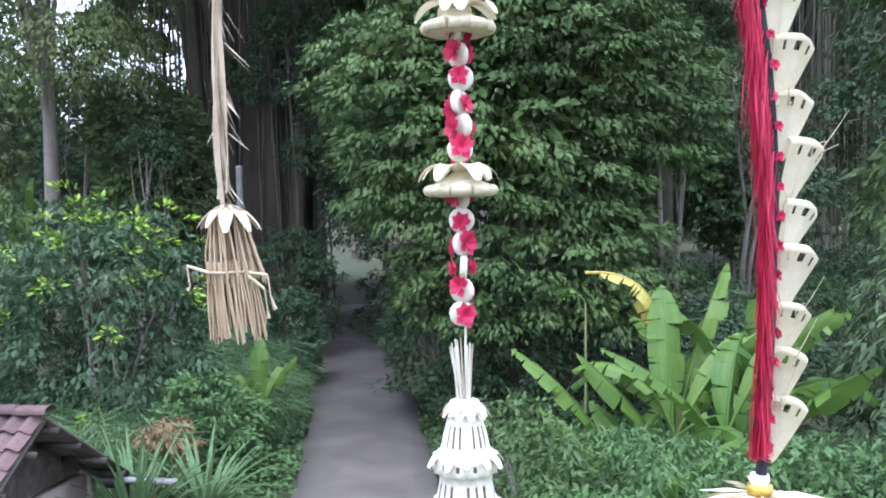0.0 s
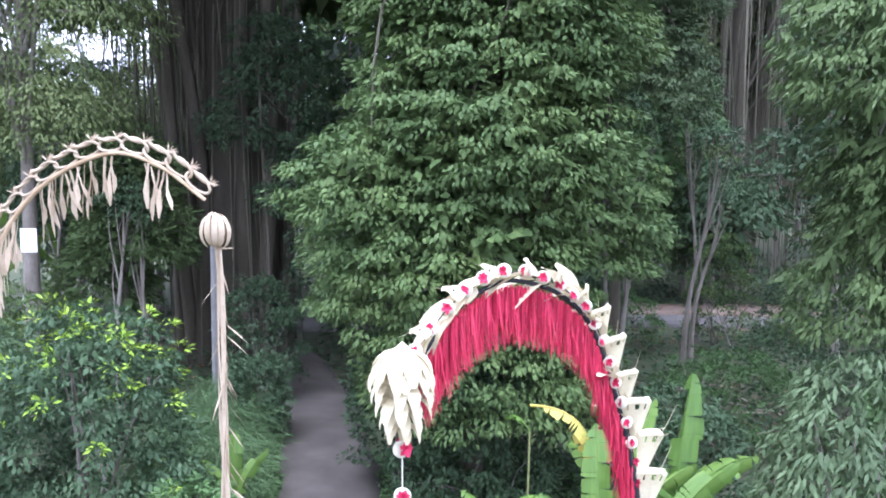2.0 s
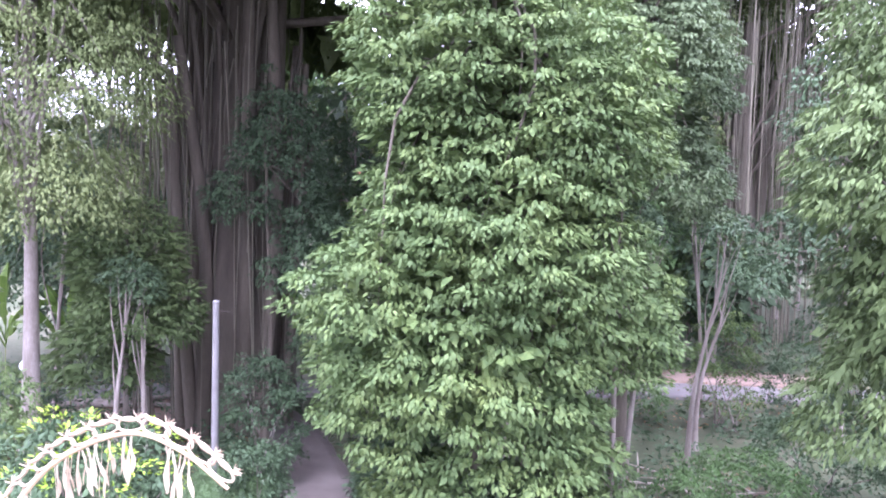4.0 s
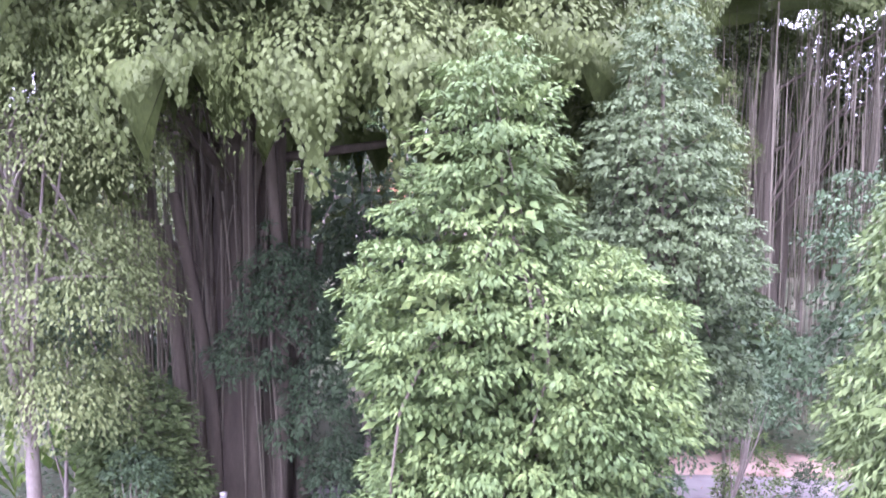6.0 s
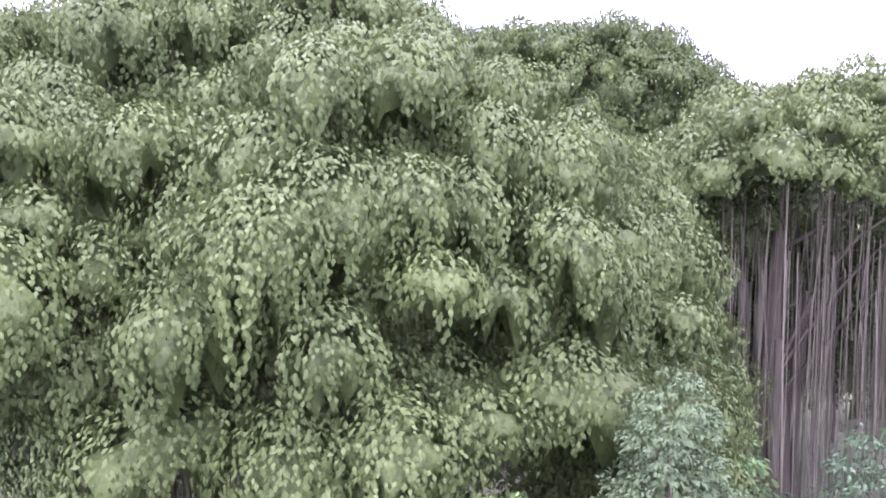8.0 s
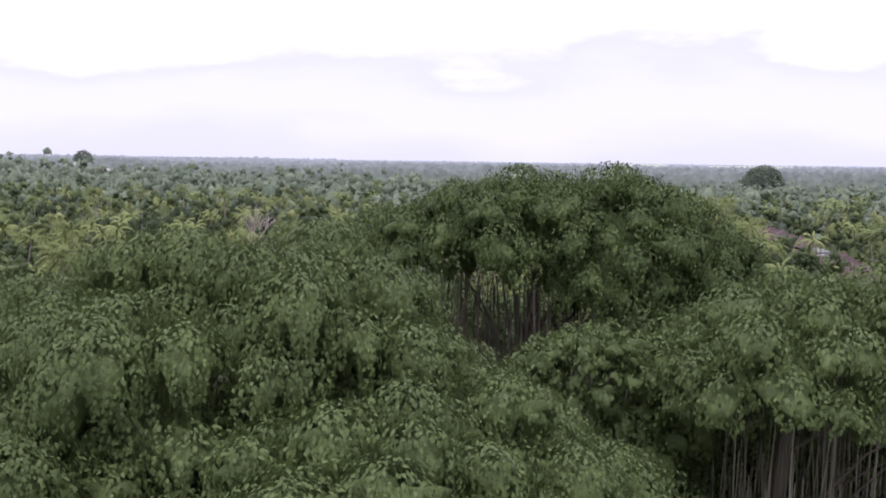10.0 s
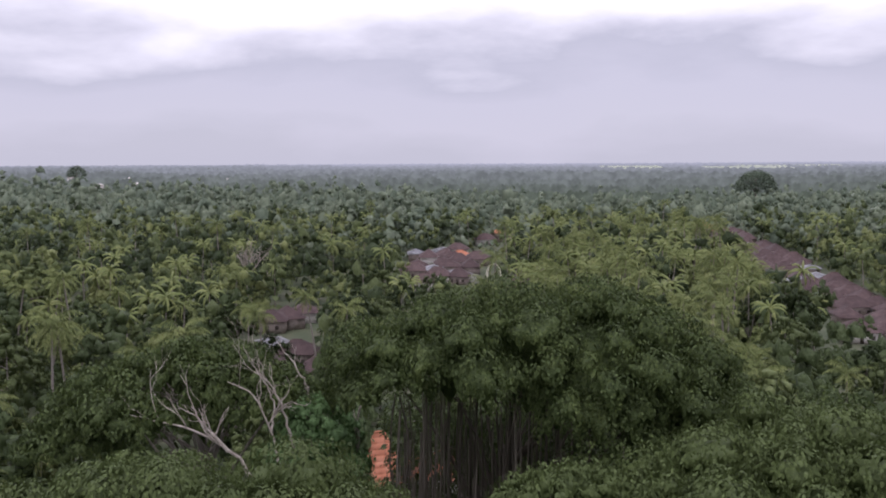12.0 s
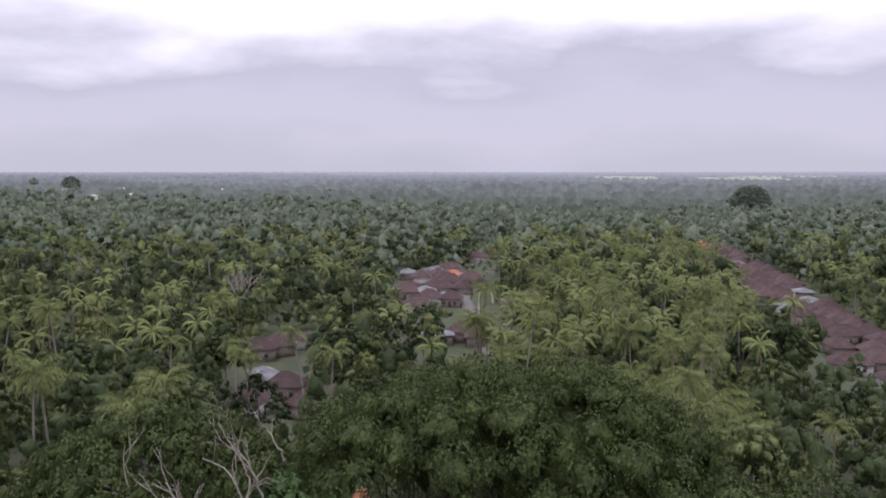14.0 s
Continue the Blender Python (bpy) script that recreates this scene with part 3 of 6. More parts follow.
# ---------------------------------------------------------------- giant banyans
def banyan(base, trunk_blob, blobs, rng, label, leaf_mat, height, n_clumps, clump_r, per, leaf, pillars, curtain, curtain_box, n_limbs=30, skirts=0.9, sides=16, root_r=0.035, limb_r=0.2, gap=1.24, inside=0.56, root_mat=None):
    """A great banyan: a fluted trunk of grown-together pillars, limbs, hanging roots and a heaped crown."""
    top = thing("banyan_tree", base, label, "tree")
    g = Geo()
    line = spline([(0, 0, -0.2), (0.2, 0.1, height * 0.3), (-0.2, 0.3, height * 0.55), (0.4, 1.0, height * 0.8)], 18)
    g.tube(line, trunk_blob * np.linspace(1, 0.3, 18), 12)
    for k in range(pillars):
        a, rr = rng.random() * 2 * np.pi, trunk_blob * (0.6 + 0.65 * rng.random())
        p0 = np.array([math.cos(a) * rr, math.sin(a) * rr, -0.2])
        spread = 1.0 + 0.7 * rng.random()
        p1 = p0 * [spread, spread, 1] + [0, 0, height * (0.45 + 0.3 * rng.random())]
        pm = p0 * 0.5 + p1 * 0.5 + [*(0.25 * rng.normal(size=2)), 0]
        r = 0.09 + 0.24 * rng.random() ** 1.5
        g.tube(spline([p0, pm, p1], 10), r * np.linspace(1.15, 0.7, 10), 6)
    cp, co = clumps_on(blobs, n_clumps, rng, -0.3, 0.34, clump_r * gap)
    pick = rng.choice(len(cp), n_limbs, replace=False)
    centre = np.mean([b[0] for b in blobs], axis=0)
    limbs(g, line, cp[pick] * 0.85 + centre * 0.15, rng, limb_r, 7, 0.12, 0.5)
    part("trunk", g.mesh("trunk", M_BANYAN_BARK, True), top)
    rg = Geo()
    lo, hi = np.array(curtain_box[0]), np.array(curtain_box[1])
    nests = lo[:2] + (hi - lo)[:2] * rng.random((curtain // 4, 2))
    for k in range(curtain):
        x, y = nests[rng.integers(len(nests))] + rng.normal(size=2) * [0.4, 0.4]
        z1 = hi[2] * (0.75 + 0.3 * rng.random())
        z0 = lo[2] if rng.random() < 0.55 else z1 * (0.15 + 0.6 * rng.random())
        sway = 0.25 * rng.normal(size=(3, 2))
        pts = [(x, y, z1), (x + sway[0, 0], y + sway[0, 1], z1 * 0.6 + z0 * 0.4), (x + sway[1, 0], y + sway[1, 1], z0)]
        r = 0.012 + root_r * rng.random() ** 2
        rg.tube(spline(pts, 6), r, 4)
    tagged(part("root_curtain", rg.mesh("root_curtain", root_mat or M_ROOT, True), top, "curtain of thin brown hanging aerial roots"), kind="stuff")
    lg = Geo()
    size = clump_r * (0.55 + 0.85 * rng.random(len(cp)))
    away = (co[:, 1] > 0.4) & (co[:, 2] < 0.75)
    pillows(lg, cp, co, size, rng, sides, sides // 2, per, leaf, skirts, thin=np.where(away, 0.16, 1.0))
    core(lg, blobs, rng, inside)
    part("crown", lg.mesh("crown", leaf_mat), top)
    return top


R = np.random.default_rng(11)
# the nearest one: its crown fills the view while the camera climbs
banyan((-6.9, 34.0, 0), 1.8, [((-2.3, 5, 20.0), (12, 11, 13)), ((-10.8, 5, 22.8), (9, 10, 9.0)), ((3.2, 5, 22.3), (7.4, 9, 11.4)), ((9.7, 3.5, 18.7), (6.5, 9, 10.2)), ((13.7, 1.5, 15.4), (4.6, 7, 10)), ((4.4, -2.5, 20.6), (9.3, 9, 8.8)), ((-6, -2, 22), (8, 8, 6)), ((-14.8, 6, 23.6), (11, 11, 7.2))],
       R, "giant banyan with a dense heaped green crown and brown pillar roots", M_BANYAN, 26, 800, 1.75, 3500, (0.186, 0.108), 46, 130, ((-4.6, -2.5, 0.0), (2.0, 3, 19)), 22, limb_r=0.22)
# the second, behind it
banyan((8.0, 72.0, -1.2), 1.8, [((-8, 0, 31.2), (5.5, 7, 3.4)), ((-2, 0, 32.3), (7.5, 8, 4.4)), ((5, 0, 31.6), (7.5, 9, 5.2)), ((8.5, -1, 29.4), (7, 8, 6.2)), ((6, -4, 30), (5, 5, 4)), ((14, 0, 26.5), (4.6, 7, 6)), ((15, -5, 20), (5, 6, 7)), ((20, -4, 15), (5, 5, 7))],
       R, "tall banyan with a dark green domed crown above hanging roots", M_BANYAN_DARK, 30, 560, 1.9, 1650, (0.26, 0.15), 90, 260, ((-9, -6, 0.0), (6, 3, 29)), 22, sides=12, root_r=0.08, skirts=0.8, root_mat=M_BANYAN_BARK)
# the third, at the side
banyan((21.5, 55.0, -1.5), 1.2, [((4, 1, 27), (9.5, 9, 4.8)), ((-1.5, -2, 27.0), (6, 7, 3.4)), ((14, 3, 26), (11, 10, 4.6)), ((8, -5, 27.3), (9, 6, 2.6)), ((-2, 2, 26), (5.5, 7, 3.6)), ((20, -3, 24.8), (9, 8, 3.8))],
       R, "banyan with a broad crown over a curtain of long hanging roots", M_BANYAN, 28, 560, 1.75, 1150, (0.26, 0.15), 12, 270, ((-4.0, -6.0, 0.0), (12.5, 3, 25.5)), 5, sides=11, root_r=0.04, limb_r=0.12, skirts=0.5, inside=0.4)

# ---------------------------------------------------------------- trees round the lane
tree("climber", (-5.3, 30.6, 0), 13.0, [((0.3, 0.2, 11.2), (1.6, 1.2, 2.6)), ((-0.9, 0.2, 9.2), (1.3, 1.1, 1.2)), ((1.5, 0.3, 8), (1.2, 1.1, 2.4)), ((2.0, 0.2, 4.6), (1.0, 1, 2.4)), ((0.6, -0.1, 6.4), (0.9, 0.9, 0.8))],
     M_SHRUB, R, "dark climbing foliage hugging the banyan trunk", trunk_r=0.12, n_clumps=230, clump_r=0.42, per=26, leaf=(0.2, 0.08), droop=0.9, flat=0.8, n_limbs=6, low=-0.7, depth=0.6, bark=M_BANYAN_BARK, category="climbing plant")
tree("mango_tree", (1.7, 19.8, 0), 17.5, [((-0.2, 0, 15.8), (1.45, 1.4, 3.3)), ((-1.1, 0, 14.3), (1.5, 1.5, 2.0)), ((-0.9, -0.3, 12.6), (2.4, 2.3, 3)), ((1.4, -0.5, 11.6), (2.6, 2.4, 3)), ((0.2, -0.6, 8.6), (3.3, 3, 3.2)), ((-0.6, -0.8, 5.6), (3.3, 3, 2.6)), ((1.6, 0, 6.8), (2.9, 2.6, 2.7)), ((0.3, -1.2, 3.2), (2.9, 2.4, 1.9)), ((-2.6, -1.6, 7.4), (1.7, 1.5, 1.3))],
     M_MANGO, R, "tall tree with layered tufts of bright yellow-green leaves", trunk_r=0.17, n_clumps=900, clump_r=0.54, per=60, leaf=(0.185, 0.06), droop=0.5, flat=0.42, n_limbs=40, low=-0.55, scale_leaf=0.14, scale_n=42, depth=0.42, inner=0.2, bark=M_BANYAN_BARK)
tree("conical_tree", (6.3, 24.0, 0), 20.3, [((0, 0, 18.6), (1.0, 1.0, 1.9)), ((0, 0, 16.2), (1.8, 1.8, 2.2)), ((0.2, 0, 13.2), (2.5, 2.4, 2.6)), ((0, 0, 10), (2.5, 2.4, 2.4))],
     M_GREY, R, "slender conical tree with pale grey-green leaves", trunk_r=0.2, n_clumps=480, clump_r=0.46, per=40, leaf=(0.14, 0.055), droop=0.5, flat=0.45, n_limbs=30, inner=0.2, scale_leaf=0.12, scale_n=40, bark=M_BANYAN_BARK)
tree("drooping_tree", (12.7, 19.0, 0), 17.0, [((0, 0, 14), (2.9, 2.8, 2.8)), ((-0.8, -0.6, 10.5), (3.1, 3, 2.8)), ((0.6, 0, 7.6), (3.2, 3, 2.6)), ((-0.6, 0, 4.6), (2.6, 2.4, 2))],
     M_DROOP, R, "tree with long drooping light green leaves", trunk_r=0.24, n_clumps=480, clump_r=0.6, per=34, leaf=(0.3, 0.05), droop=1.0, flat=0.55, n_limbs=26, scale_leaf=0.17, inner=0.2)
tree("tall_tree", (-12.2, 27.0, 0), 20.0, [((1.4, 0, 17), (3.2, 3, 3.2)), ((-1.5, 0, 14), (4, 3.5, 3.6)), ((1.8, -0.5, 12.4), (2.6, 2.5, 2.6)), ((-2.5, 0, 9.6), (2.8, 2.5, 2.4)), ((1.2, -0.6, 9.2), (2.2, 2.2, 2.4))],
     M_PALE, R, "tall tree with airy hanging grey-green foliage", trunk_r=0.3, n_clumps=900, clump_r=0.7, per=44, leaf=(0.17, 0.055), droop=1.2, flat=0.8, n_limbs=30, depth=0.5, scale_leaf=0.13, scale_n=34)
tree("understorey_tree", (-9.8, 29.0, 0), 9.0, [((0, 0, 7.3), (1.9, 1.8, 1.8)), ((0.6, -0.4, 5.2), (1.9, 1.8, 1.8)), ((-0.8, 0, 3.4), (1.7, 1.6, 1.7))],
     M_DROOP, R, "small tree with dense whorls of green leaves", trunk_r=0.13, n_clumps=230, clump_r=0.45, per=26, leaf=(0.26, 0.085), droop=0.35, flat=0.6, n_limbs=16, inner=0.2)
for (x, y, h, r, mt, lab) in [
    (12.5, 47.0, 17, 3.4, M_WEED, "forest tree with green foliage beside the banyan"), (16.2, 48.5, 9, 3.0, M_DROOP, "forest tree with light green foliage"), (17.5, 33, 16, 3.4, M_SHRUB, "forest tree with dense dark foliage"),
    (17.0, 46.5, 8, 3.0, M_SHRUB, "slim forest tree with dark green foliage"), (25.5, 36, 19, 4.2, M_DROOP, "tall forest tree with light green foliage"), (10.0, 50, 20, 3.6, M_BANYAN, "tall forest tree behind the side road"),
    (-16.5, 41, 10, 3.2, M_SHRUB, "forest tree with dense dark foliage"), 
    (-13.0, 44, 9, 2.8, M_SHRUB, "forest tree in the shade"), (3.6, 30.5, 12, 2.8, M_SHRUB, "forest tree in the shade"), (-3.0, 44.5, 13, 3.5, M_SHRUB, "forest tree in the shade"), (15.5, 23.5, 12, 2.6, M_DROOP, "tree with light green foliage beside the grove"),
    (30, 44, 18, 4.5, M_SHRUB, "forest tree with dense dark foliage"), (1.0, 48, 16, 4.0, M_BANYAN, "forest tree in the shade"), (-3.4, 50, 19, 3.6, M_SHRUB, "forest tree in the shade"),
    (-9, 55, 20, 5.0, M_BANYAN_DARK, "tall forest tree in the shade of the banyans"), (-1, 56.5, 21, 5.0, M_BANYAN_DARK, "tall forest tree in the shade of the banyans"), (-15, 57, 16, 5.0, M_BANYAN_DARK, "tall forest tree in the shade of the banyans"), (6.5, 53, 18, 4.2, M_BANYAN_DARK, "tall forest tree in the shade of the banyans"), (34, 30, 18, 4.5, M_DROOP, "tall forest tree with light foliage"),
    (15.5, 65, 28, 5.0, M_BANYAN_DARK, "tall forest tree in the shade of the banyans"), (22, 67, 28, 5.0, M_BANYAN_DARK, "tall forest tree in the shade of the banyans"), (29, 66, 28, 5.0, M_BANYAN_DARK, "tall forest tree in the shade of the banyans"), (36, 63, 28, 5.0, M_BANYAN_DARK, "tall forest tree in the shade of the banyans"), (25.5, 72, 28, 5.0, M_BANYAN_DARK, "tall forest tree in the shade of the banyans"), (33, 71, 28, 5.0, M_BANYAN_DARK, "tall forest tree in the shade of the banyans"),
    (1.5, 84, 27, 4.6, M_BANYAN_DARK, "tall dark forest tree behind the domed banyan"), (7.5, 86, 28, 4.8, M_BANYAN_DARK, "tall dark forest tree behind the domed banyan"), (13.5, 84, 28, 4.8, M_BANYAN_DARK, "tall dark forest tree behind the domed banyan"),
    (-12, 51, 21, 4.2, M_PALE, "tall forest tree behind the dirt yard"), (-18.5, 48, 13, 4.0, M_PALE, "tall forest tree behind the dirt yard"), (-24, 44, 19, 4.4, M_DROOP, "tall forest tree behind the dirt yard"),
]:
    tree("forest_tree", (x, y, 0), h, [((0, 0, h * 0.82), (r * 0.8, r * 0.8, h * 0.17)), ((r * 0.3, -0.3, h * 0.62), (r, r, h * 0.18)), ((-r * 0.35, 0, h * 0.45), (r * 0.9, r * 0.9, h * 0.14)), ((0.2 * r, 0, h * 0.28), (r * 0.7, r * 0.7, h * 0.1))],
         mt, R, lab, trunk_r=0.16, n_clumps=170 if h < 25 else 330, clump_r=0.8 if h < 25 else 1.1, per=20 if y < 44 else 13, leaf=(0.23, 0.1) if y < 44 else (0.42, 0.19), scale_n=22 if y < 44 else 15, droop=0.7, flat=0.6, n_limbs=14, inner=0.2, group="forest trees round the lane")


def bush(name, base, size, mat, rng, label, n=120, clump_r=0.3, per=22, leaf=(0.16, 0.06), droop=0.3, tips=0, category="bush"):
    """A round shrub with several stems; tips: clumps of young leaves."""
    top = thing(name, base, label, category)
    sx, sy, sz = size
    blobs = [((0, 0, sz * 0.55), (sx, sy, sz * 0.45)), ((sx * 0.4, -sy * 0.2, sz * 0.35), (sx * 0.7, sy * 0.7, sz * 0.34)), ((-sx * 0.4, 0, sz * 0.3), (sx * 0.7, sy * 0.7, sz * 0.3))]
    cp, co = clumps_on(blobs, n, rng, -0.7, 0.4)
    g = Geo()
    for k in range(7):
        t = cp[rng.integers(len(cp))]
        s = np.array([0.15 * rng.normal() * sx, 0.15 * rng.normal() * sy, -0.05])
        g.tube(spline([s, s * 0.4 + t * 0.5 + [0, 0, 0.1 * sz], t], 7), np.linspace(0.02, 0.005, 7) * sz * 0.5, 5)
    part("branching_stem", g.mesh("branching_stem", M_BARK, True), top)
    lg = Geo()
    clump_leaves(lg, cp, co, rng, clump_r * (0.7 + 0.6 * rng.random(len(cp))), per, leaf[0], leaf[1], droop, 0.7, 0.6)
    scales(lg, cp, co, clump_r, rng, 16, clump_r * 0.38)
    part("foliage", lg.mesh("foliage", mat), top)
    if tips:
        tg = Geo()
        high = np.argsort(-(cp[:, 2] - 0.35 * np.abs(cp[:, 0]) + rng.normal(size=len(cp)) * 0.5 * sz))[:tips]
        clump_leaves(tg, cp[high] + co[high] * clump_r * 0.95, co[high], rng, clump_r * 0.55, 18, leaf[0], leaf[1], 0.1, 0.7, 0.8)
        tagged(part("young_growth", tg.mesh("young_growth", M_TIP), top, "bright yellow-green young shoots"), kind="stuff")
    return top


bush("large_shrub", (-6.6, 16.6, 0), (2.0, 1.7, 4.9), M_SHRUB, R, "large dark green shrub with yellow-green young shoots", n=250, clump_r=0.4, per=32, leaf=(0.16, 0.055), tips=70)
bush("shrub", (-9.6, 18.5, 0), (2.0, 1.8, 4.2), M_SHRUB, R, "dark green shrub behind the house", n=170)
bush("shrub", (-12.2, 22, 0), (2.2, 2, 5.5), M_DROOP, R, "tall leafy shrub at the edge of the grove", n=190, clump_r=0.4)
bush("shrub", (-4.9, 27.6, 0), (1.3, 1.3, 4.2), M_SHRUB, R, "dark shrub beside the lane", n=140)
bush("shrub", (-4.3, 23.2, 0), (0.8, 0.8, 2.6), M_SHRUB, R, "dark slender shrub beside the lane", n=90)
bush("shrub", (0.9, 24.6, 0), (1.6, 1.5, 3.6), M_SHRUB, R, "dark shrub beneath the tall tree", n=130)
bush("shrub", (5.8, 17.6, 0), (1.8, 1.6, 3.0), M_SHRUB, R, "dense dark green shrub", n=150)
bush("shrub", (9.2, 22.5, 0), (2.4, 1.8, 2.6), M_WEED, R, "leafy thicket in front of the side road", n=170)
bush("shrub", (13.5, 26.0, 0), (2.4, 1.8, 3.6), M_SHRUB, R, "dense thicket of shrubs", n=160)
bush("shrub", (13.2, 34.5, 0), (1.3, 1.3, 5.2), M_MANGO, R, "narrow shrub beside the side road", n=120)
bush("shrub", (9.0, 35.5, 0), (1.8, 1.4, 2.4), M_WEED, R, "low shrub beside the side road", n=100)
bush("shrub", (-13.5, 29.5, 0), (1.6, 1.4, 2.6), M_SHRUB, R, "dark shrub at the edge of the yard", n=110)
bush("shrub", (-1.5, 37.0, 0), (2.0, 1.6, 4.6), M_SHRUB, R, "dark shrub at the junction", n=120)
bush("cassava_bush", (8.0, 12.9, 0), (1.7, 1.5, 4.7), M_GREY, R, "cassava-like bush with drooping grey-green leaves", n=150, clump_r=0.42, per=20, leaf=(0.26, 0.06), droop=1.0)
bush("cassava_bush", (10.6, 14.8, 0), (1.6, 1.5, 4.3), M_WEED, R, "bush with drooping green leaves", n=130, clump_r=0.42, per=20, leaf=(0.26, 0.06), droop=1.0)
bush("weed_bush", (0.9, 10.6, 0), (0.75, 0.8, 2.35), M_MANGO, R, "light green leafy weed bush beside the lane", n=110, clump_r=0.22, per=20, leaf=(0.13, 0.05))
bush("weed_bush", (2.3, 10.2, 0), (1.4, 1.1, 2.0), M_WEED, R, "weed bush with feathery green leaves", n=170, clump_r=0.24, per=26, leaf=(0.12, 0.03), droop=0.6)
bush("weed_bush", (4.3, 9.6, 0), (1.4, 1.2, 1.9), M_WEED, R, "weed bush beneath the banana plants", n=150, clump_r=0.26, per=24, leaf=(0.14, 0.045))
bush("weed_bush", (6.3, 10.2, 0), (1.4, 1.3, 2.1), M_SHRUB, R, "dark weed bush beside the banana plants", n=140, clump_r=0.26, per=24, leaf=(0.15, 0.05))
bush("weed_bush", (5.2, 7.4, 0), (1.0, 1.0, 1.6), M_WEED, R, "weed bush with small green leaves", n=120, clump_r=0.22, per=24, leaf=(0.11, 0.04))
bush("weed_bush", (-4.2, 15.2, 0), (0.85, 0.9, 1.9), M_WEED, R, "light green weed bush beside the lane", n=120, clump_r=0.25, per=22, leaf=(0.15, 0.055))
bush("dry_bush", (-4.6, 13.9, 0), (0.45, 0.45, 1.5), M_DRY_LEAF, R, "small bush of dead brown leaves", n=40, clump_r=0.2, per=18, leaf=(0.17, 0.05), droop=1.2)
bush("shrub", (1.7, 18.2, 0), (1.7, 1.2, 3.2), M_SHRUB, R, "dark leafy shrub round the foot of the tall tree", n=150)
bush("shrub", (-0.1, 20.0, 0), (1.2, 1.3, 4.2), M_SHRUB, R, "dark leafy shrub overhanging the lane", n=150)
bush("shrub", (3.6, 20.2, 0), (1.6, 1.4, 3.8), M_SHRUB, R, "dark leafy shrub beneath the tall tree", n=140)
for x, y in [(3.0, 37.6), (5.6, 38.0), (8.2, 37.6), (18.0, 37.2), (20.5, 36.6), (23.5, 36.8), (-19.5, 34.8), (-18, 31.5)]:
    bush("shrub", (x, y, 0), (1.6, 1.2, 2.6 + R.random()), M_SHRUB, R, "dark shrub in the hedge before the side road", n=90)
# thin bare stems between the trees
for x, y, h, lx, lab in [(4.7, 19.2, 9.5, 0.1, "thin straight grey trunk"), (6.0, 22.6, 9.0, 0.5, "thin straight grey trunk"), (11.1, 31.6, 7.0, 1.0, "leaning pale trunk beside the side road"), (-8.4, 27.0, 6.5, -0.3, "thin pale trunk beside the yard"), (-9.3, 26.6, 7.0, 0.3, "thin pale trunk beside the yard"), (-15.4, 30, 9, -0.5, "thin pale trunk beside the yard"), (-13.6, 32.4, 10, 0.5, "thin pale trunk beside the yard"), (9.6, 28, 9, 1.0, "thin bent bare trunk"), (13.0, 36.5, 11, -0.8, "thin bent bare trunk"), (-10.3, 33.8, 11.5, -1.5, "bare broken pale trunk")]:
    tree("thin_tree", (x, y, 0), h, [((lx, 0, h * 0.97), (0.7, 0.7, 0.5))], M_SHRUB, R, lab, trunk_r=0.11, n_clumps=16, clump_r=0.35, per=16, leaf=(0.2, 0.07), lean=(lx, 0), n_limbs=5, group="thin trunks in the grove")


# ---------------------------------------------------------------- ground cover
def cover(name, n, spots, mat, rng, label, leaf, height, category, blade=False):
    """Uncountable low growth: spots are (x0, x1, y0, y1)."""
    g = Geo()
    area = np.array([(b - a) * (d - c) for a, b, c, d in spots])
    k = rng.choice(len(spots), n, p=area / area.sum())
    s = np.array(spots)[k]
    xy = np.stack([s[:, 0] + (s[:, 1] - s[:, 0]) * rng.random(n), s[:, 2] + (s[:, 3] - s[:, 2]) * rng.random(n)], 1)
    lane = np.interp(xy[:, 1], [0, 4, 14, 21, 28.5, 34], [-0.8, -0.9, -1.35, -2.0, -3.3, -5.2])
    mound = 0.55 + 0.45 * np.sin(xy[:, 0] * 1.9 + 1.3 * np.sin(xy[:, 1] * 0.9)) * np.cos(xy[:, 1] * 1.7)
    near = np.abs(xy[:, 0] - lane)
    keep = near > 1.24 + 0.12 * np.sin(xy[:, 1] * 3.1) * np.sin(xy[:, 1] * 1.3)
    rise = np.clip((near - 1.15) / 1.2, 0.12, 1)
    if blade:
        p = np.c_[xy, 0 * xy[:, 0] - 0.05]
        axis = np.c_[0.35 * rng.normal(size=(n, 2)), np.ones(n)]
        keep &= near > 1.5
        le = height * (0.5 + 0.6 * rng.random(n)) * rise
        g.leaves(p[keep], axis[keep], le[keep], leaf[1], rng, twist=2.0)
        tip = p + unit(axis) * le[:, None] * 0.96
        bend = axis * [2.6, 2.6, 0] + [0, 0, -0.4] + 0.3 * rng.normal(size=axis.shape)
        g.leaves(tip[keep], bend[keep], le[keep] * 0.55, leaf[1] * 0.9, rng, twist=0.4)
    else:
        p = np.c_[xy, height * mound * rise * (0.25 + 0.75 * rng.random(n))]
        axis = rng.normal(size=(n, 3)) * [1, 1, 0.4] + [0, 0, -0.1]
        sc = 0.6 + 0.8 * rng.random(n)
        g.leaves(p[keep], axis[keep], leaf[0] * sc[keep], leaf[1] * sc[keep], rng)
    ob = new(name, g.mesh(name, mat))
    return tagged(ob, label, category, kind="stuff")


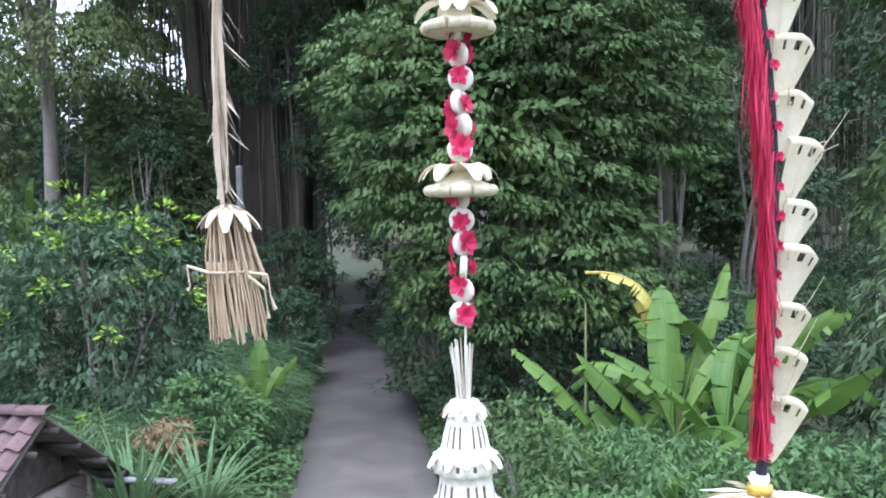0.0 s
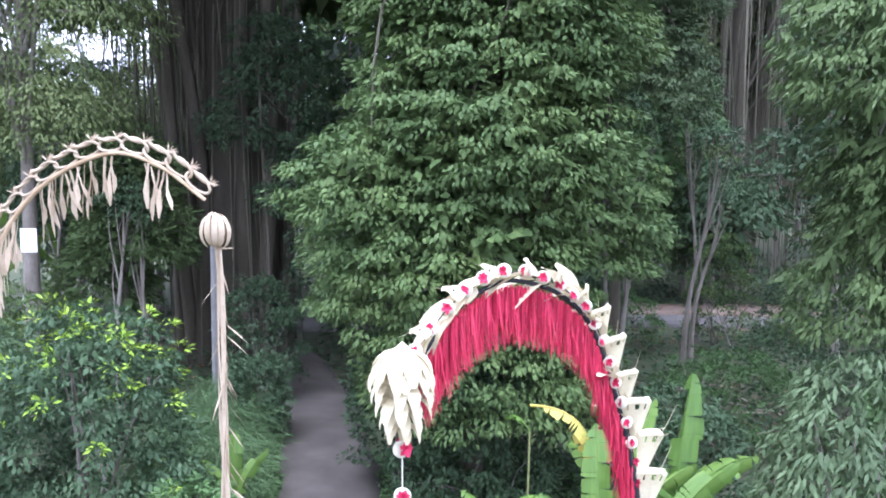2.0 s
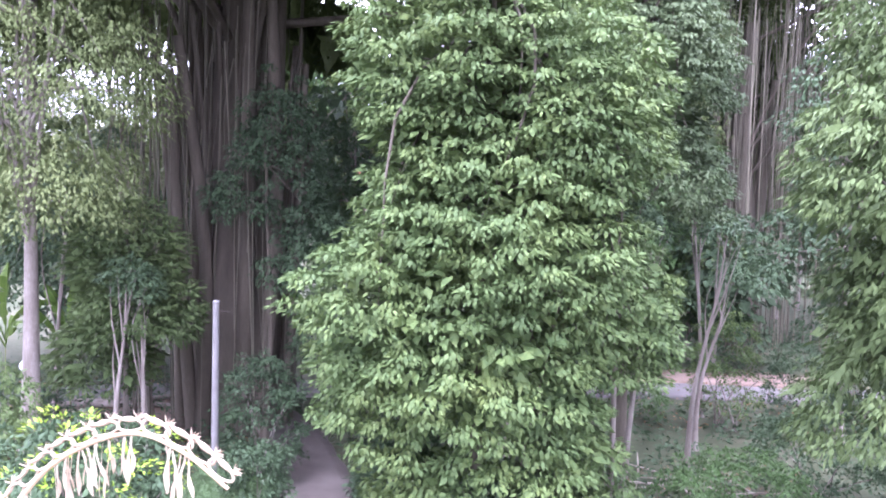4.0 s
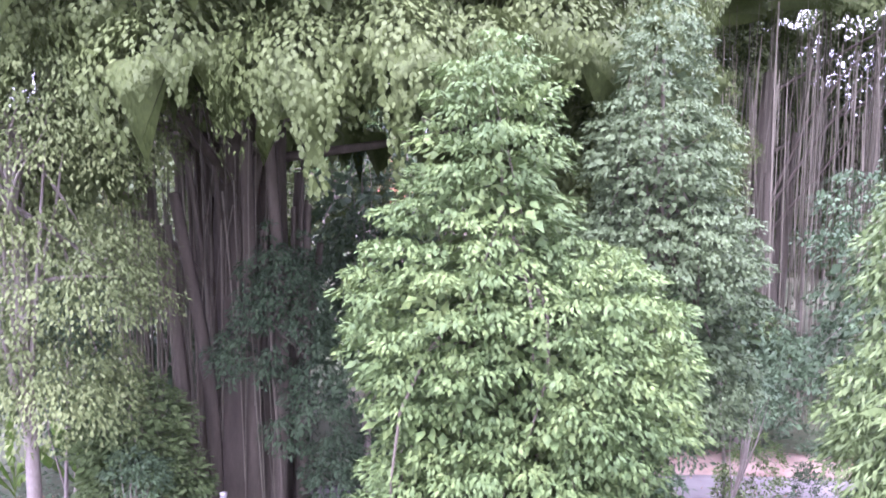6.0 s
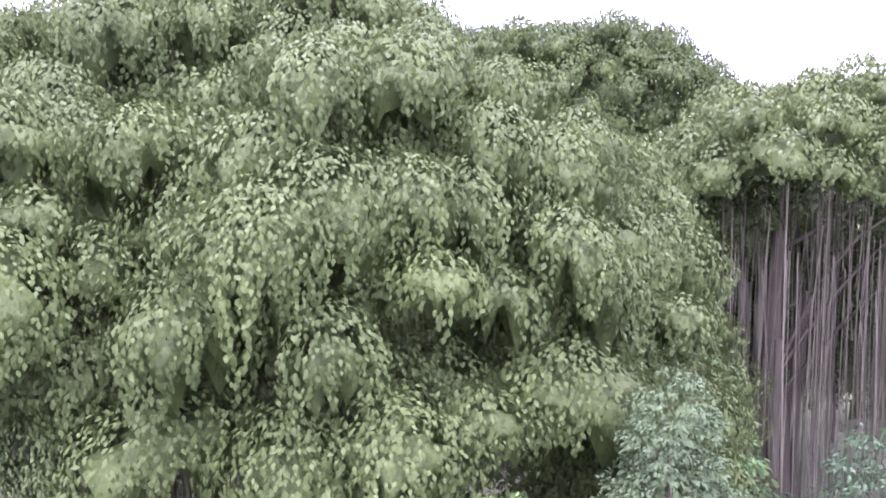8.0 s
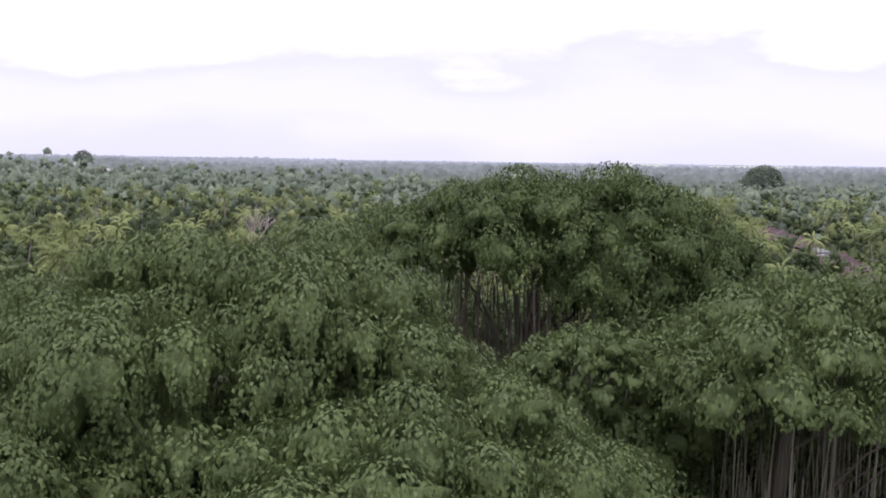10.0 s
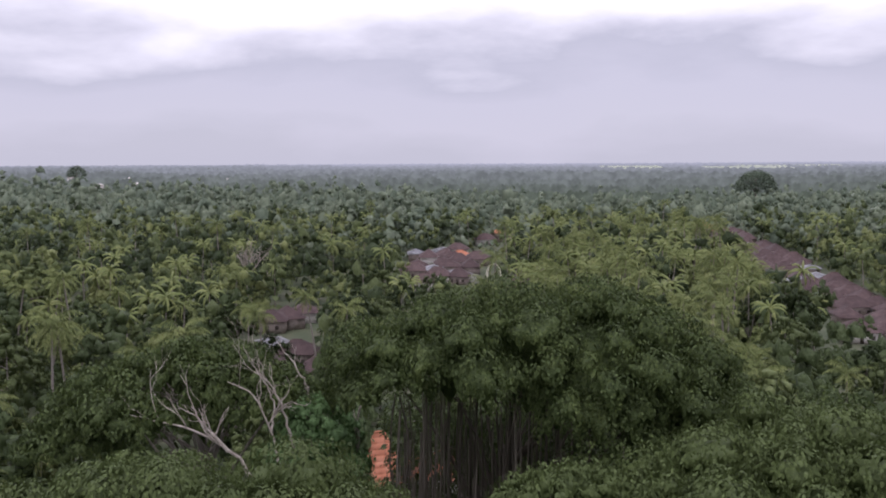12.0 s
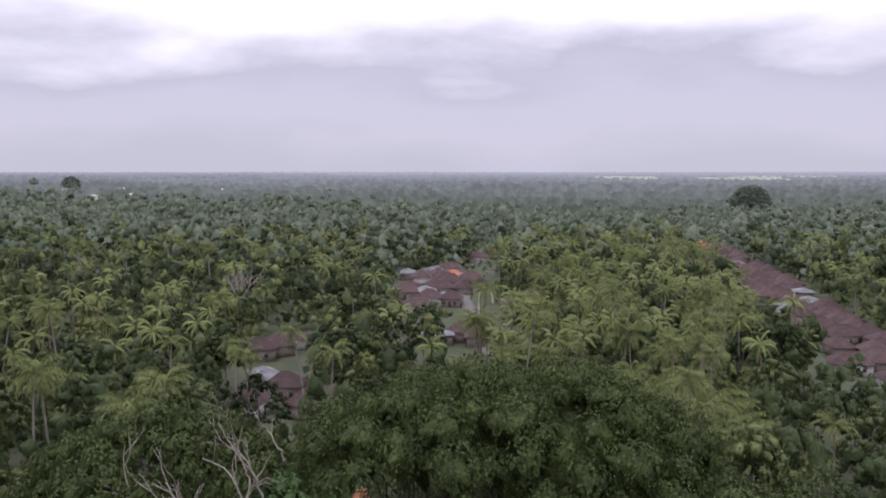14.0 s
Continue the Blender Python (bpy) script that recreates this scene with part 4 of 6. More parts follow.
cover("verge_weeds", 26000, [(-7.5, -2.0, 8, 20), (-5.5, -2.4, 19, 30)], M_WEED, R, "dense low green weeds covering the verge", (0.13, 0.065), 0.75, "weeds")
cover("verge_weeds", 26000, [(-0.2, 9, 6.5, 16), (-1.2, 6, 15, 22)], M_WEED, R, "dense low green weeds beneath the banana plants", (0.13, 0.06), 0.8, "weeds")
cover("long_grass", 9000, [(-6.2, -3.0, 17.0, 25), (-7.5, -4.8, 12.6, 15)], M_GRASS, R, "tall arching green grass beside the lane", (0.5, 0.022), 1.6, "grass", blade=True)
cover("undergrowth", 42000, [(-30, -4, 19, 44), (-4, 6, 26, 39), (4, 32, 16, 37.5), (-10, 40, 44.5, 60)], M_SHRUB, R, "dark undergrowth on the forest floor", (0.24, 0.11), 1.0, "undergrowth")
cover("fallen_leaves", 5000, [(-24, -6, 26, 41), (2, 24, 34, 46), (4, 14, 22, 30)], M_DRY_LEAF, R, "scattered dry brown leaves on the ground", (0.16, 0.07), 0.12, "leaf litter")


# ---------------------------------------------------------------- banana plants
def banana_leaf_mesh(name, length, width, bend, rng, mat, tear=0.5, fold=0.4, twist=0.4):
    """An arched blade, folded along its midrib and slowly twisted, torn into strips."""
    n = 30
    s = np.linspace(0, 1, n)
    ang = 1.25 - bend * s**1.5
    step = length / (n - 1)
    x = np.r_[0, np.cumsum(np.cos(ang[:-1]) * step)]
    z = np.r_[0, np.cumsum(np.sin(ang[:-1]) * step)]
    w = width * np.clip(np.where(s < 0.16, 0.02 + 0.1 * s, np.sin(np.pi * np.clip((s - 0.14) / 0.87, 0, 1)) ** 0.55), 0.012, 1) * 0.5
    roll = twist * np.sin(2.4 * s + 3 * rng.random())
    g = Geo()
    for sgn in (-1, 1):
        lean = fold * (0.5 + rng.random())
        a = 0
        while a < n - 1:
            b = min(n - 1, a + int(rng.integers(1, 6)))
            strip = lean + tear * 0.55 * rng.normal()
            rows = []
            for k in range(a, b + 1):
                slip = tear * 0.05 * (k - a) / max(1, b - a)
                cols = []
                across, down, last = 0.0, 0.0, 0.0
                for u in (0.0, 0.3, 0.65, 1.0):
                    turn = strip * (0.4 + 0.9 * u) - sgn * roll[k]
                    across, down, last = across + (u - last) * w[k] * math.cos(turn), down + (u - last) * w[k] * math.sin(turn), u
                    cols.append((x[k] + math.sin(ang[k]) * down + 0.2 * w[k] * u - slip * u, sgn * across, z[k] - math.cos(ang[k]) * down - slip * u))
                rows.append(cols)
            g.sheet(np.array(rows))
            a = b
    g.tube(np.stack([x, 0 * x, z], 1), np.linspace(0.03, 0.006, n), 5)
    return g.mesh(name, mat, True)


LEAVES = [banana_leaf_mesh("blade", 2.5, 0.58, 0.6, R, M_BANANA), banana_leaf_mesh("blade", 2.1, 0.56, 1.3, R, M_BANANA, 0.6, 0.6, 0.7), banana_leaf_mesh("blade", 2.7, 0.6, 0.35, R, M_BANANA, 0.3, 0.3, 0.5),
          banana_leaf_mesh("blade", 2.2, 0.52, 1.9, R, M_BANANA, 0.7, 0.7, 0.6), banana_leaf_mesh("blade", 2.6, 0.54, 0.8, R, M_BANANA, 0.5, 0.8, 0.9)]
LEAF_YELLOW = banana_leaf_mesh("blade", 1.9, 0.56, 2.3, R, M_BANANA_YELLOW, 0.8, 0.5, 0.5)


def banana_plant(base, height, turns, rng, label, yellow=None):
    top = thing("banana_plant", base, label, "banana plant", "banana plants beside the lane")
    g = Geo()
    line = spline([(0, 0, -0.1), (0.03, 0, height * 0.5), (0.05, 0.03, height)], 10)
    g.tube(line, np.linspace(0.13, 0.07, 10) * (0.22 if height > 2.8 else 1), 10)
    part("stem", g.mesh("stem", M_BANANA_STEM, True), top)
    for k, (turn, tilt, s) in enumerate(turns):
        part("leaf", LEAVES[(k + int(10 * base[0])) % 5], top, at=Matrix.Translation((0.05, 0.03, height - 0.12 * k % 0.5)) @ Euler((0, radians(tilt), radians(turn))).to_matrix().to_4x4() @ Matrix.Scale(s, 4))
    if yellow is not None:
        part("dying_leaf", LEAF_YELLOW, top, "yellow and brown dying banana leaf", at=Matrix.Translation((0.05, 0.03, height + 0.5)) @ Euler((0, radians(yellow[1]), radians(yellow[0]))).to_matrix().to_4x4())
    return top


banana_plant((3.3, 12.6, 0), 1.35, [(150, 4, 0.95), (20, 14, 1.0), (85, -6, 1.05), (-70, 22, 0.85), (200, 16, 0.9), (-20, 30, 0.9)], R, "banana plant with broad upright green leaves")
banana_plant((3.9, 12.1, 0), 1.4, [(15, 10, 1.0), (170, 20, 0.9), (60, -4, 1.1), (-35, 26, 0.95), (-100, 30, 0.8)], R, "banana plant with broad torn green leaves")
banana_plant((2.5, 12.2, 0), 0.8, [(165, 10, 1.0), (40, 6, 0.85), (210, 20, 0.8), (100, -4, 0.95), (-60, 28, 0.7)], R, "young banana plant with broad upright leaves")
banana_plant((4.6, 12.9, 0), 1.75, [(10, 6, 1.05), (60, 0, 1.1), (-15, 24, 0.95), (130, 8, 0.95), (-80, 26, 0.8)], R, "banana plant with broad torn green leaves")
banana_plant((2.3, 14.3, 0), 3.1, [(120, 30, 0.4)], R, "slim banana plant with a dying leaf", yellow=(-22, 68))
banana_plant((3.6, 13.3, 0), 1.6, [(110, 2, 0.95), (45, 8, 1.0), (175, 14, 0.95), (-10, 18, 0.9)], R, "banana plant with broad upright green leaves")
banana_plant((2.9, 11.6, 0), 0.5, [(-30, 14, 0.75), (130, 10, 0.8), (60, 4, 0.85), (-100, 26, 0.6), (200, 20, 0.7)], R, "young banana plant with broad torn leaves")
banana_plant((-3.7, 16.6, 0), 0.7, [(150, -10, 0.7), (40, 0, 0.6), (95, -14, 0.75)], R, "young banana plant in the long grass")
banana_plant((-14.2, 35.5, 0), 3.0, [(20, 0, 1.2), (90, -8, 1.3), (150, 2, 1.2), (-60, 12, 1.1), (220, 12, 1.1)], R, "banana plant at the edge of the yard")
banana_plant((-16.2, 34.0, 0), 3.4, [(40, 0, 1.2), (110, -8, 1.3), (170, 4, 1.2), (-50, 12, 1.1), (240, 12, 1.1)], R, "banana plant at the edge of the yard")


# a clump of stiff strap leaves
def strap_plant(base, n, length, rng, label):
    top = thing("strap_leaf_plant", base, label, "plant")
    for k in range(n):
        a, tilt, le = rng.random() * 2 * math.pi, 0.35 + 0.8 * rng.random(), length * (0.7 + 0.5 * rng.random())
        s = np.linspace(0, 1, 7)
        ang = math.pi / 2 - tilt * (0.5 + s)
        x, z = np.cumsum(np.cos(ang)) * le / 7, np.cumsum(np.sin(ang)) * le / 7
        w = 0.035 * (1 - s**2.2) + 0.003
        grid = np.stack([np.stack([x, sg * w, z + abs(sg) * 0.012], 1) for sg in (-1, 0, 1)], 1)
        part("leaf", Geo().sheet(grid).mesh("leaf", M_GRASS, True), top, at=Matrix.Rotation(a, 4, "Z") @ Matrix.Translation((0.05, 0, 0)))
    return top


strap_plant((-4.2, 11.4, 0.3), 70, 1.5, R, "clump of stiff strap-shaped green leaves")
strap_plant((-3.5, 12.2, 0.25), 54, 1.35, R, "clump of stiff strap-shaped green leaves")
strap_plant((-5.3, 12.6, 0.2), 26, 1.1, R, "clump of stiff strap-shaped green leaves")
strap_plant((3.2, 9.2, 0.7), 24, 0.8, R, "clump of pale strap-shaped leaves")
strap_plant((2.75, 9.0, 0.9), 26, 0.8, R, "clump of pale strap-shaped leaves")


# ---------------------------------------------------------------- festival poles
def lay(p, x_axis, z_axis, s=1.0):
    """A pose at p with the given x and z ways."""
    z = Vector(z_axis).normalized()
    y = z.cross(Vector(x_axis)).normalized()
    x = y.cross(z)
    m = Matrix((x, y, z)).transposed().to_4x4()
    return Matrix.Translation(p) @ m @ Matrix.Scale(s, 4)


def petal_mesh(name, length, width, curl, mat, rows=6, tip=0.25):
    """A curved petal that leaves the origin along +x and curls up."""
    s = np.linspace(0, 1, rows)
    ang = curl * s
    x, z = np.r_[0, np.cumsum(np.cos(ang[:-1]))] * length / (rows - 1), np.r_[0, np.cumsum(np.sin(ang[:-1]))] * length / (rows - 1)
    w = width * 0.5 * np.clip(np.sin(np.pi * (0.12 + 0.8 * s)) ** 0.8, tip, 1)
    grid = np.stack([np.stack([x, u * w, z + 0.25 * w * u * u], 1) for u in (-1, -0.4, 0.4, 1)], 1)
    return Geo().sheet(grid).mesh(name, mat, True)


def flower_mesh():
    """A small red blossom of pointed petals facing +x."""
    g, rng = Geo(), np.random.default_rng(3)
    for ring, (n, tilt, le) in enumerate(((6, 0.25, 0.034), (5, 0.8, 0.026))):
        for k in range(n):
            a = 2 * math.pi * (k + 0.5 * ring) / n + 0.2 * rng.normal()
            d = np.array([math.sin(tilt), math.cos(tilt) * math.cos(a), math.cos(tilt) * math.sin(a)])
            side = np.array([0, -math.sin(a), math.cos(a)])
            tip = d * le * (0.85 + 0.3 * rng.random())
            g.add([(0, 0, 0), tip * 0.6 + side * 0.011 + [0.004, 0, 0], tip, tip * 0.6 - side * 0.011 + [0.004, 0, 0]], [(0, 1, 2, 3)])
    return g.mesh("flower", M_RED)


def fan_mesh():
    """A shield of folded palm leaf, narrow below and wide above, with a row of cut holes and a rolled rim. It stands along +z and bulges to +x."""
    rows, cols = 17, 17
    s, u = np.linspace(0, 1, rows), np.linspace(-1, 1, cols)
    w = 0.018 + 0.118 * s**0.8
    w[-2:] *= (0.97, 0.84)
    grid = np.zeros((rows, cols, 3))
    for i in range(rows):
        grid[i, :, 1] = u * w[i]
        grid[i, :, 0] = 0.02 + 0.15 * s[i] ** 1.3 - 0.06 * u**2 * s[i] + 0.008 * np.sin(u * 5) * s[i]
        grid[i, :, 2] = 0.36 * s[i] - 0.02 * u**2
    grid[-1, :, 0] -= 0.045
    grid[-1, :, 2] += 0.004
    g = Geo().sheet(grid, {(r, c) for r in (12, 13) for c in (3, 7, 8, 12)})
    return g.mesh("leaf_fan", M_CREAM, True)


def curl_mesh():
    """A curled tendril with a loose whisker."""
    g = Geo()
    t = np.linspace(0, 1, 14)
    g.tube(np.stack([0.1 + 0.05 * t + 0.025 * np.sin(t * 7), 0.01 * np.cos(t * 5), 0.26 + 0.09 * t + 0.025 * np.cos(t * 7)], 1), np.linspace(0.006, 0.002, 14), 5)
    t = np.linspace(0, 1, 8)
    g.tube(np.stack([0.12 + 0.12 * t, 0.03 * t, 0.28 + 0.22 * t + 0.05 * t * t], 1), np.linspace(0.004, 0.0012, 8), 4)
    g.tube(np.stack([0.13 + 0.1 * t, -0.02 * t, 0.3 + 0.05 * t], 1), np.linspace(0.005, 0.0015, 8), 4)
    return g.mesh("tendril", M_CREAM, True)


FLOWER, FAN, TENDRIL = flower_mesh(), fan_mesh(), curl_mesh()
DISC = Geo().lathe([(0.0, -0.013), (0.043, -0.013), (0.048, -0.008), (0.048, 0.008), (0.043, 0.013), (0.0, 0.013)], 20).mesh("disc", M_WHITE, True)
PETAL = petal_mesh("petal", 0.15, 0.07, -1.3, M_CREAM)
PETAL_UP = petal_mesh("petal", 0.17, 0.075, -2.0, M_CREAM, 8)
PETAL_SMALL = petal_mesh("petal", 0.07, 0.046, -0.6, M_WHITE, 5, 0.6)
STRIP = petal_mesh("strip", 0.34, 0.12, -0.8, M_CREAM, 7)


def penjor(rng):
    top = thing("festival_pole", (1.83, 5.0, 0), "arched bamboo festival pole with crimson fringe and cream leaf fans", "festival pole")
    base = np.array([1.83, 5.0, 0])
    ctrl = np.array([(1.83, 5.0, 3.0), (1.87, 4.93, 4.2), (1.845, 4.86, 5.2), (1.70, 4.78, 6.1), (1.40, 4.58, 6.97), (1.12, 4.3, 7.31), (0.80, 4.03, 7.46), (0.60, 3.88, 7.46), (0.38, 3.65, 7.36), (0.2, 3.45, 7.17), (0.08, 3.3, 6.98)]) - base
    low = spline([(0, 0, -0.3), (0, 0, 1.4), (0, 0, 3.05)], 14)
    g = Geo().tube(low, 0.036 + 0.004 * (np.arange(14) % 3 == 0), 10)
    part("lower_pole", g.mesh("lower_pole", M_BAMBOO, True), top, "bare bamboo pole")
    line = spline(ctrl, 150)
    s = np.linspace(0, 1, 150)
    part("pole", Geo().tube(line, 0.034 - 0.024 * s, 9).mesh("pole", M_BLACK, True), top, "pole wrapped in black cloth")
    for zz, r in ((3.08, 0.07), (3.14, 0.052)):
        part("band", Geo().lathe([(0.03, -0.03), (r, -0.03), (r + 0.004, 0.0), (r, 0.03), (0.03, 0.034)], 18).mesh("band", M_GOLD if r > 0.06 else M_PAPER, True), top, "gold paper band" if r > 0.06 else "white paper band", at=Matrix.Translation((0, 0, zz)))
    # ruff of straw under the bands
    rg = Geo()
    n = 140
    a = rng.random(n) * 2 * np.pi
    d = np.stack([np.cos(a), np.sin(a), -0.45 + 0.25 * rng.normal(size=n)], 1)
    rg.leaves(np.stack([0.03 * np.cos(a), 0.03 * np.sin(a), 3.06 + 0 * a], 1), d, 0.33 + 0.16 * rng.random(n), 0.05, rng)
    part("ruff", rg.mesh("ruff", M_CREAM), top, "ruff of dry cream leaves")
    tang = unit(np.gradient(line, axis=0))
    plane = np.array([-1.75, -1.7, 0]) / np.linalg.norm([1.75, 1.7])
    across = np.cross(plane, [0, 0, 1.0])
    out = unit(np.cross(tang, -across))
    out *= np.sign((out * (line - np.array([-0.9, -0.85, 3.6]))).sum(1))[:, None]
    # crimson fringe
    fg = Geo()
    n = 3800
    k = (8 + (138 * rng.random(n))).astype(int)
    p = line[k] - out[k] * 0.045 + rng.normal(size=(n, 3)) * [0.012, 0.012, 0.012]
    le = 0.52 - 0.25 * np.clip((k - 50) / 35, 0, 1) + 0.1 * rng.random(n)
    le = np.minimum(le, np.maximum(p[:, 2] - 3.3, 0.05))
    lean = 0.025 * rng.normal(size=(n, 3)) * [1, 1, 0]
    inward = np.where(k < 66, 0.06, 0.0)[:, None] * plane
    w = 0.0042
    mid = p + np.stack([0 * le, 0 * le, -le * 0.5], 1) + lean * 0.35 + inward * (0.5 + 0.8 * rng.random((n, 1)))
    end = p + np.stack([0 * le, 0 * le, -le], 1) + lean + inward * (0.2 + 1.0 * rng.random((n, 1)))
    sd = unit(plane + 0.35 * rng.normal(size=(n, 3)) * [1, 1, 0.1]) * w
    v = np.stack([p - sd, p + sd, mid + sd, mid - sd, mid - sd, mid + sd, end + sd * 0.3, end - sd * 0.3], 1)
    fg.add(v.reshape(-1, 3), np.arange(8 * n).reshape(-1, 4))
    tagged(part("fringe", fg.mesh("fringe", M_FRINGE), top, "hanging crimson fringe of fine threads"), kind="stuff")
    # leaf fans, tendrils and blossoms along the outside
    for k in range(6, 148, 7):
        arch = np.clip((k - 70) / 40, 0, 1)
        zt = unit(tang[k] + out[k] * ((0.3 + 0.12 * rng.random()) * (1 - 0.9 * arch)))
        m = lay(line[k] + out[k] * 0.075 - np.array([0, 0.01, 0]), np.array([-0.2, -1.0, 0.0]) + 0.45 * out[k], zt, (1.0 + 0.06 * rng.normal()) * (1 - 0.5 * arch))
        m = m @ Matrix.Rotation(radians(14 * rng.normal()), 4, "Z")
        fan = part("leaf_fan", FAN, top, "cream palm leaf fan with cut holes", at=m)
        subpart("tendril", TENDRIL, fan, m @ Matrix.Rotation(radians(25 * rng.normal()), 4, "Z"))
    cam_side = np.array([-0.25, -1.0, 0.1])
    cord = part("cord", Geo().tube(line + out * 0.05 + cam_side * 0.03, 0.005, 5).mesh("cord", M_TIMBER, True), top, "thin cord along the pole")
    for k in range(8, 148, 4):
        q = line[k] + out[k] * (0.05 + 0.02 * rng.random()) + cam_side * 0.06
        if k > 72:
            disc = part("disc", DISC, top, at=lay(q, (0, 0, 1), cam_side + 0.25 * rng.normal(size=3), 0.95))
            q = q + cam_side * 0.02
        subpart("flower", FLOWER, disc if k > 72 else cord, lay(q, cam_side + 0.5 * rng.normal(size=3), (0.2 * rng.normal(), 0.3, 1), 1.0 + 0.25 * rng.random()))
    # drape of long leaves round the bend, then the cone of petals at its end
    for k in range(74, 150, 2):
        part("strip", STRIP, top, at=lay(line[k] + out[k] * 0.03, unit(tang[k] * 0.9 + out[k] * (0.06 + 0.2 * rng.random()) + 0.1 * rng.normal(size=3)), out[k] + 0.4 * rng.normal(size=3), 0.8 + 0.25 * rng.random()))
    tip = line[-1] + [-0.02, -0.04, 0.12]
    for ring, (r, z, n, sc, drop) in enumerate([(0.05, 0.1, 11, 1.35, 0.35), (0.085, 0.03, 12, 1.2, 0.75), (0.09, -0.06, 11, 1.05, 1.05), (0.075, -0.15, 10, 1.0, 1.2), (0.055, -0.23, 9, 0.9, 1.3), (0.03, -0.3, 7, 0.85, 1.4)]):
        for j in range(n):
            a = 2 * math.pi * (j + 0.5 * ring) / n + 0.1 * rng.normal()
            way = (math.cos(a), math.sin(a), -drop * 0.6)
            part("petal", PETAL, top, at=lay(tip + [r * math.cos(a), r * math.sin(a), z], way, (0.5 * math.cos(a), 0.5 * math.sin(a), 1), sc * (0.9 + 0.2 * rng.random())))
    part("cone_core", Geo().lathe([(0.0, 0.15), (0.06, 0.1), (0.085, 0.0), (0.075, -0.12), (0.045, -0.26), (0.012, -0.4), (0.0, -0.42)], 12).mesh("cone_core", M_CREAM, True), top, at=Matrix.Translation(tip))
    # the hanging string
    sx, sy = 0.07 - base[0], 3.25 - base[1]
    part("string", Geo().tube([(sx - 0.01, sy, 6.9), (sx, sy, 5.6), (sx + 0.01, sy, 4.0)], 0.004, 5).mesh("string", M_WHITE, True), top)
    collars = (6.11, 5.51, 4.91)
    z, turn = 6.66, 0.4
    while z > 4.31:
        near = min(abs(z - c) for c in collars)
        if not 6.42 < z < 6.6 and near > 0.07:
            face = Vector((math.sin(turn), -math.cos(turn), 0.1 * rng.normal()))
            disc = part("disc", DISC, top, at=lay((sx + 0.008 * rng.normal(), sy, z), (0, 0, 1), face))
            for sgn in (-1, 1):
                q = Vector((sx, sy, z + 0.01 * rng.normal())) + face * (0.02 * sgn)
                subpart("flower", FLOWER, disc, lay(q, face * sgn, (0.2 * rng.normal(), 0.2, 1), 1.35 + 0.45 * rng.random()))
        z -= 0.088
        turn += 0.7 + 0.7 * rng.random()
    roll = Geo().lathe([(0.0, -0.036), (0.02, -0.034), (0.023, 0.0), (0.02, 0.034), (0.0, 0.036)], 8).mesh("roll", M_CREAM, True)
    for c in collars:
        collar = part("collar", Geo().lathe([(0.02, 0.03), (0.07, -0.005), (0.115, -0.025), (0.125, -0.045), (0.115, -0.065), (0.07, -0.07), (0.02, -0.06)], 14).mesh("collar", M_CREAM, True), top, "cream leaf collar with curling petals", at=Matrix.Translation((sx, sy, c - 0.03)))
        for j in range(9):
            a = 2 * math.pi * j / 9 + 0.15 * rng.normal()
            subpart("petal", PETAL_UP, collar, lay((sx + 0.02 * math.cos(a), sy + 0.02 * math.sin(a), c - 0.005), (math.cos(a), math.sin(a), 0.75 + 0.2 * rng.normal()), (-0.7 * math.cos(a), -0.7 * math.sin(a), 1), 0.85 + 0.3 * rng.random()))
        for j in range(10):
            a = 2 * math.pi * (j + 0.5) / 10
            subpart("roll", roll, collar, lay((sx + 0.118 * math.cos(a), sy + 0.118 * math.sin(a), c - 0.075), (0, 0, 1), (-math.sin(a), math.cos(a), 0)))
    # bundle of sticks and the bell of tiers
    for j in range(16):
        a = 2 * math.pi * j / 16
        r0, r1 = 0.012 + 0.012 * rng.random(), 0.03 + 0.02 * rng.random()
        part("stick", Geo().tube([(sx + r0 * math.cos(a), sy + r0 * math.sin(a), 4.0), (sx + r1 * math.cos(a) - 0.01, sy + r1 * math.sin(a), 4.24 + 0.04 * rng.random())], (0.005, 0.003), 5).mesh("stick", M_WHITE if j % 4 else M_STRAW, True), top)
    prof = np.array([(0.03, 4.05), (0.055, 4.04), (0.062, 3.99), (0.072, 3.955), (0.082, 3.915), (0.09, 3.875), (0.098, 3.85), (0.118, 3.84), (0.117, 3.818), (0.119, 3.796), (0.122, 3.776), (0.1, 3.766), (0.1, 3.735), (0.106, 3.7), (0.113, 3.665), (0.137, 3.652), (0.135, 3.63), (0.137, 3.608), (0.14, 3.586), (0.116, 3.575), (0.12, 3.53), (0.124, 3.48)])
    az = np.linspace(0, 2 * np.pi, 61)
    ruffle = np.where(np.isin(np.arange(len(prof)), (7, 8, 9, 10, 15, 16, 17, 18)), 0.05, 0.012)
    rad = prof[:, :1] * (1 + ruffle[:, None] * np.sin(az * 13)[None] + 0.35 * ruffle[:, None] * np.sin(az * 29 + 1)[None])
    grid = np.stack([rad * np.cos(az), rad * np.sin(az), prof[:, 1:] + 0 * az], -1)
    gaps = {(r, c) for r in (3, 4, 12, 13) for c in range(0, 60, 3) if (c // 3 + r // 9) % 4 != 3} | {(r, c) for r in (8, 16) for c in range(2, 60, 5)}
    bell = part("bell", Geo().sheet(grid, gaps).mesh("bell", M_WHITE, True), top, "white bell of slit and pierced palm leaf", at=Matrix.Translation((sx, sy, 0)))
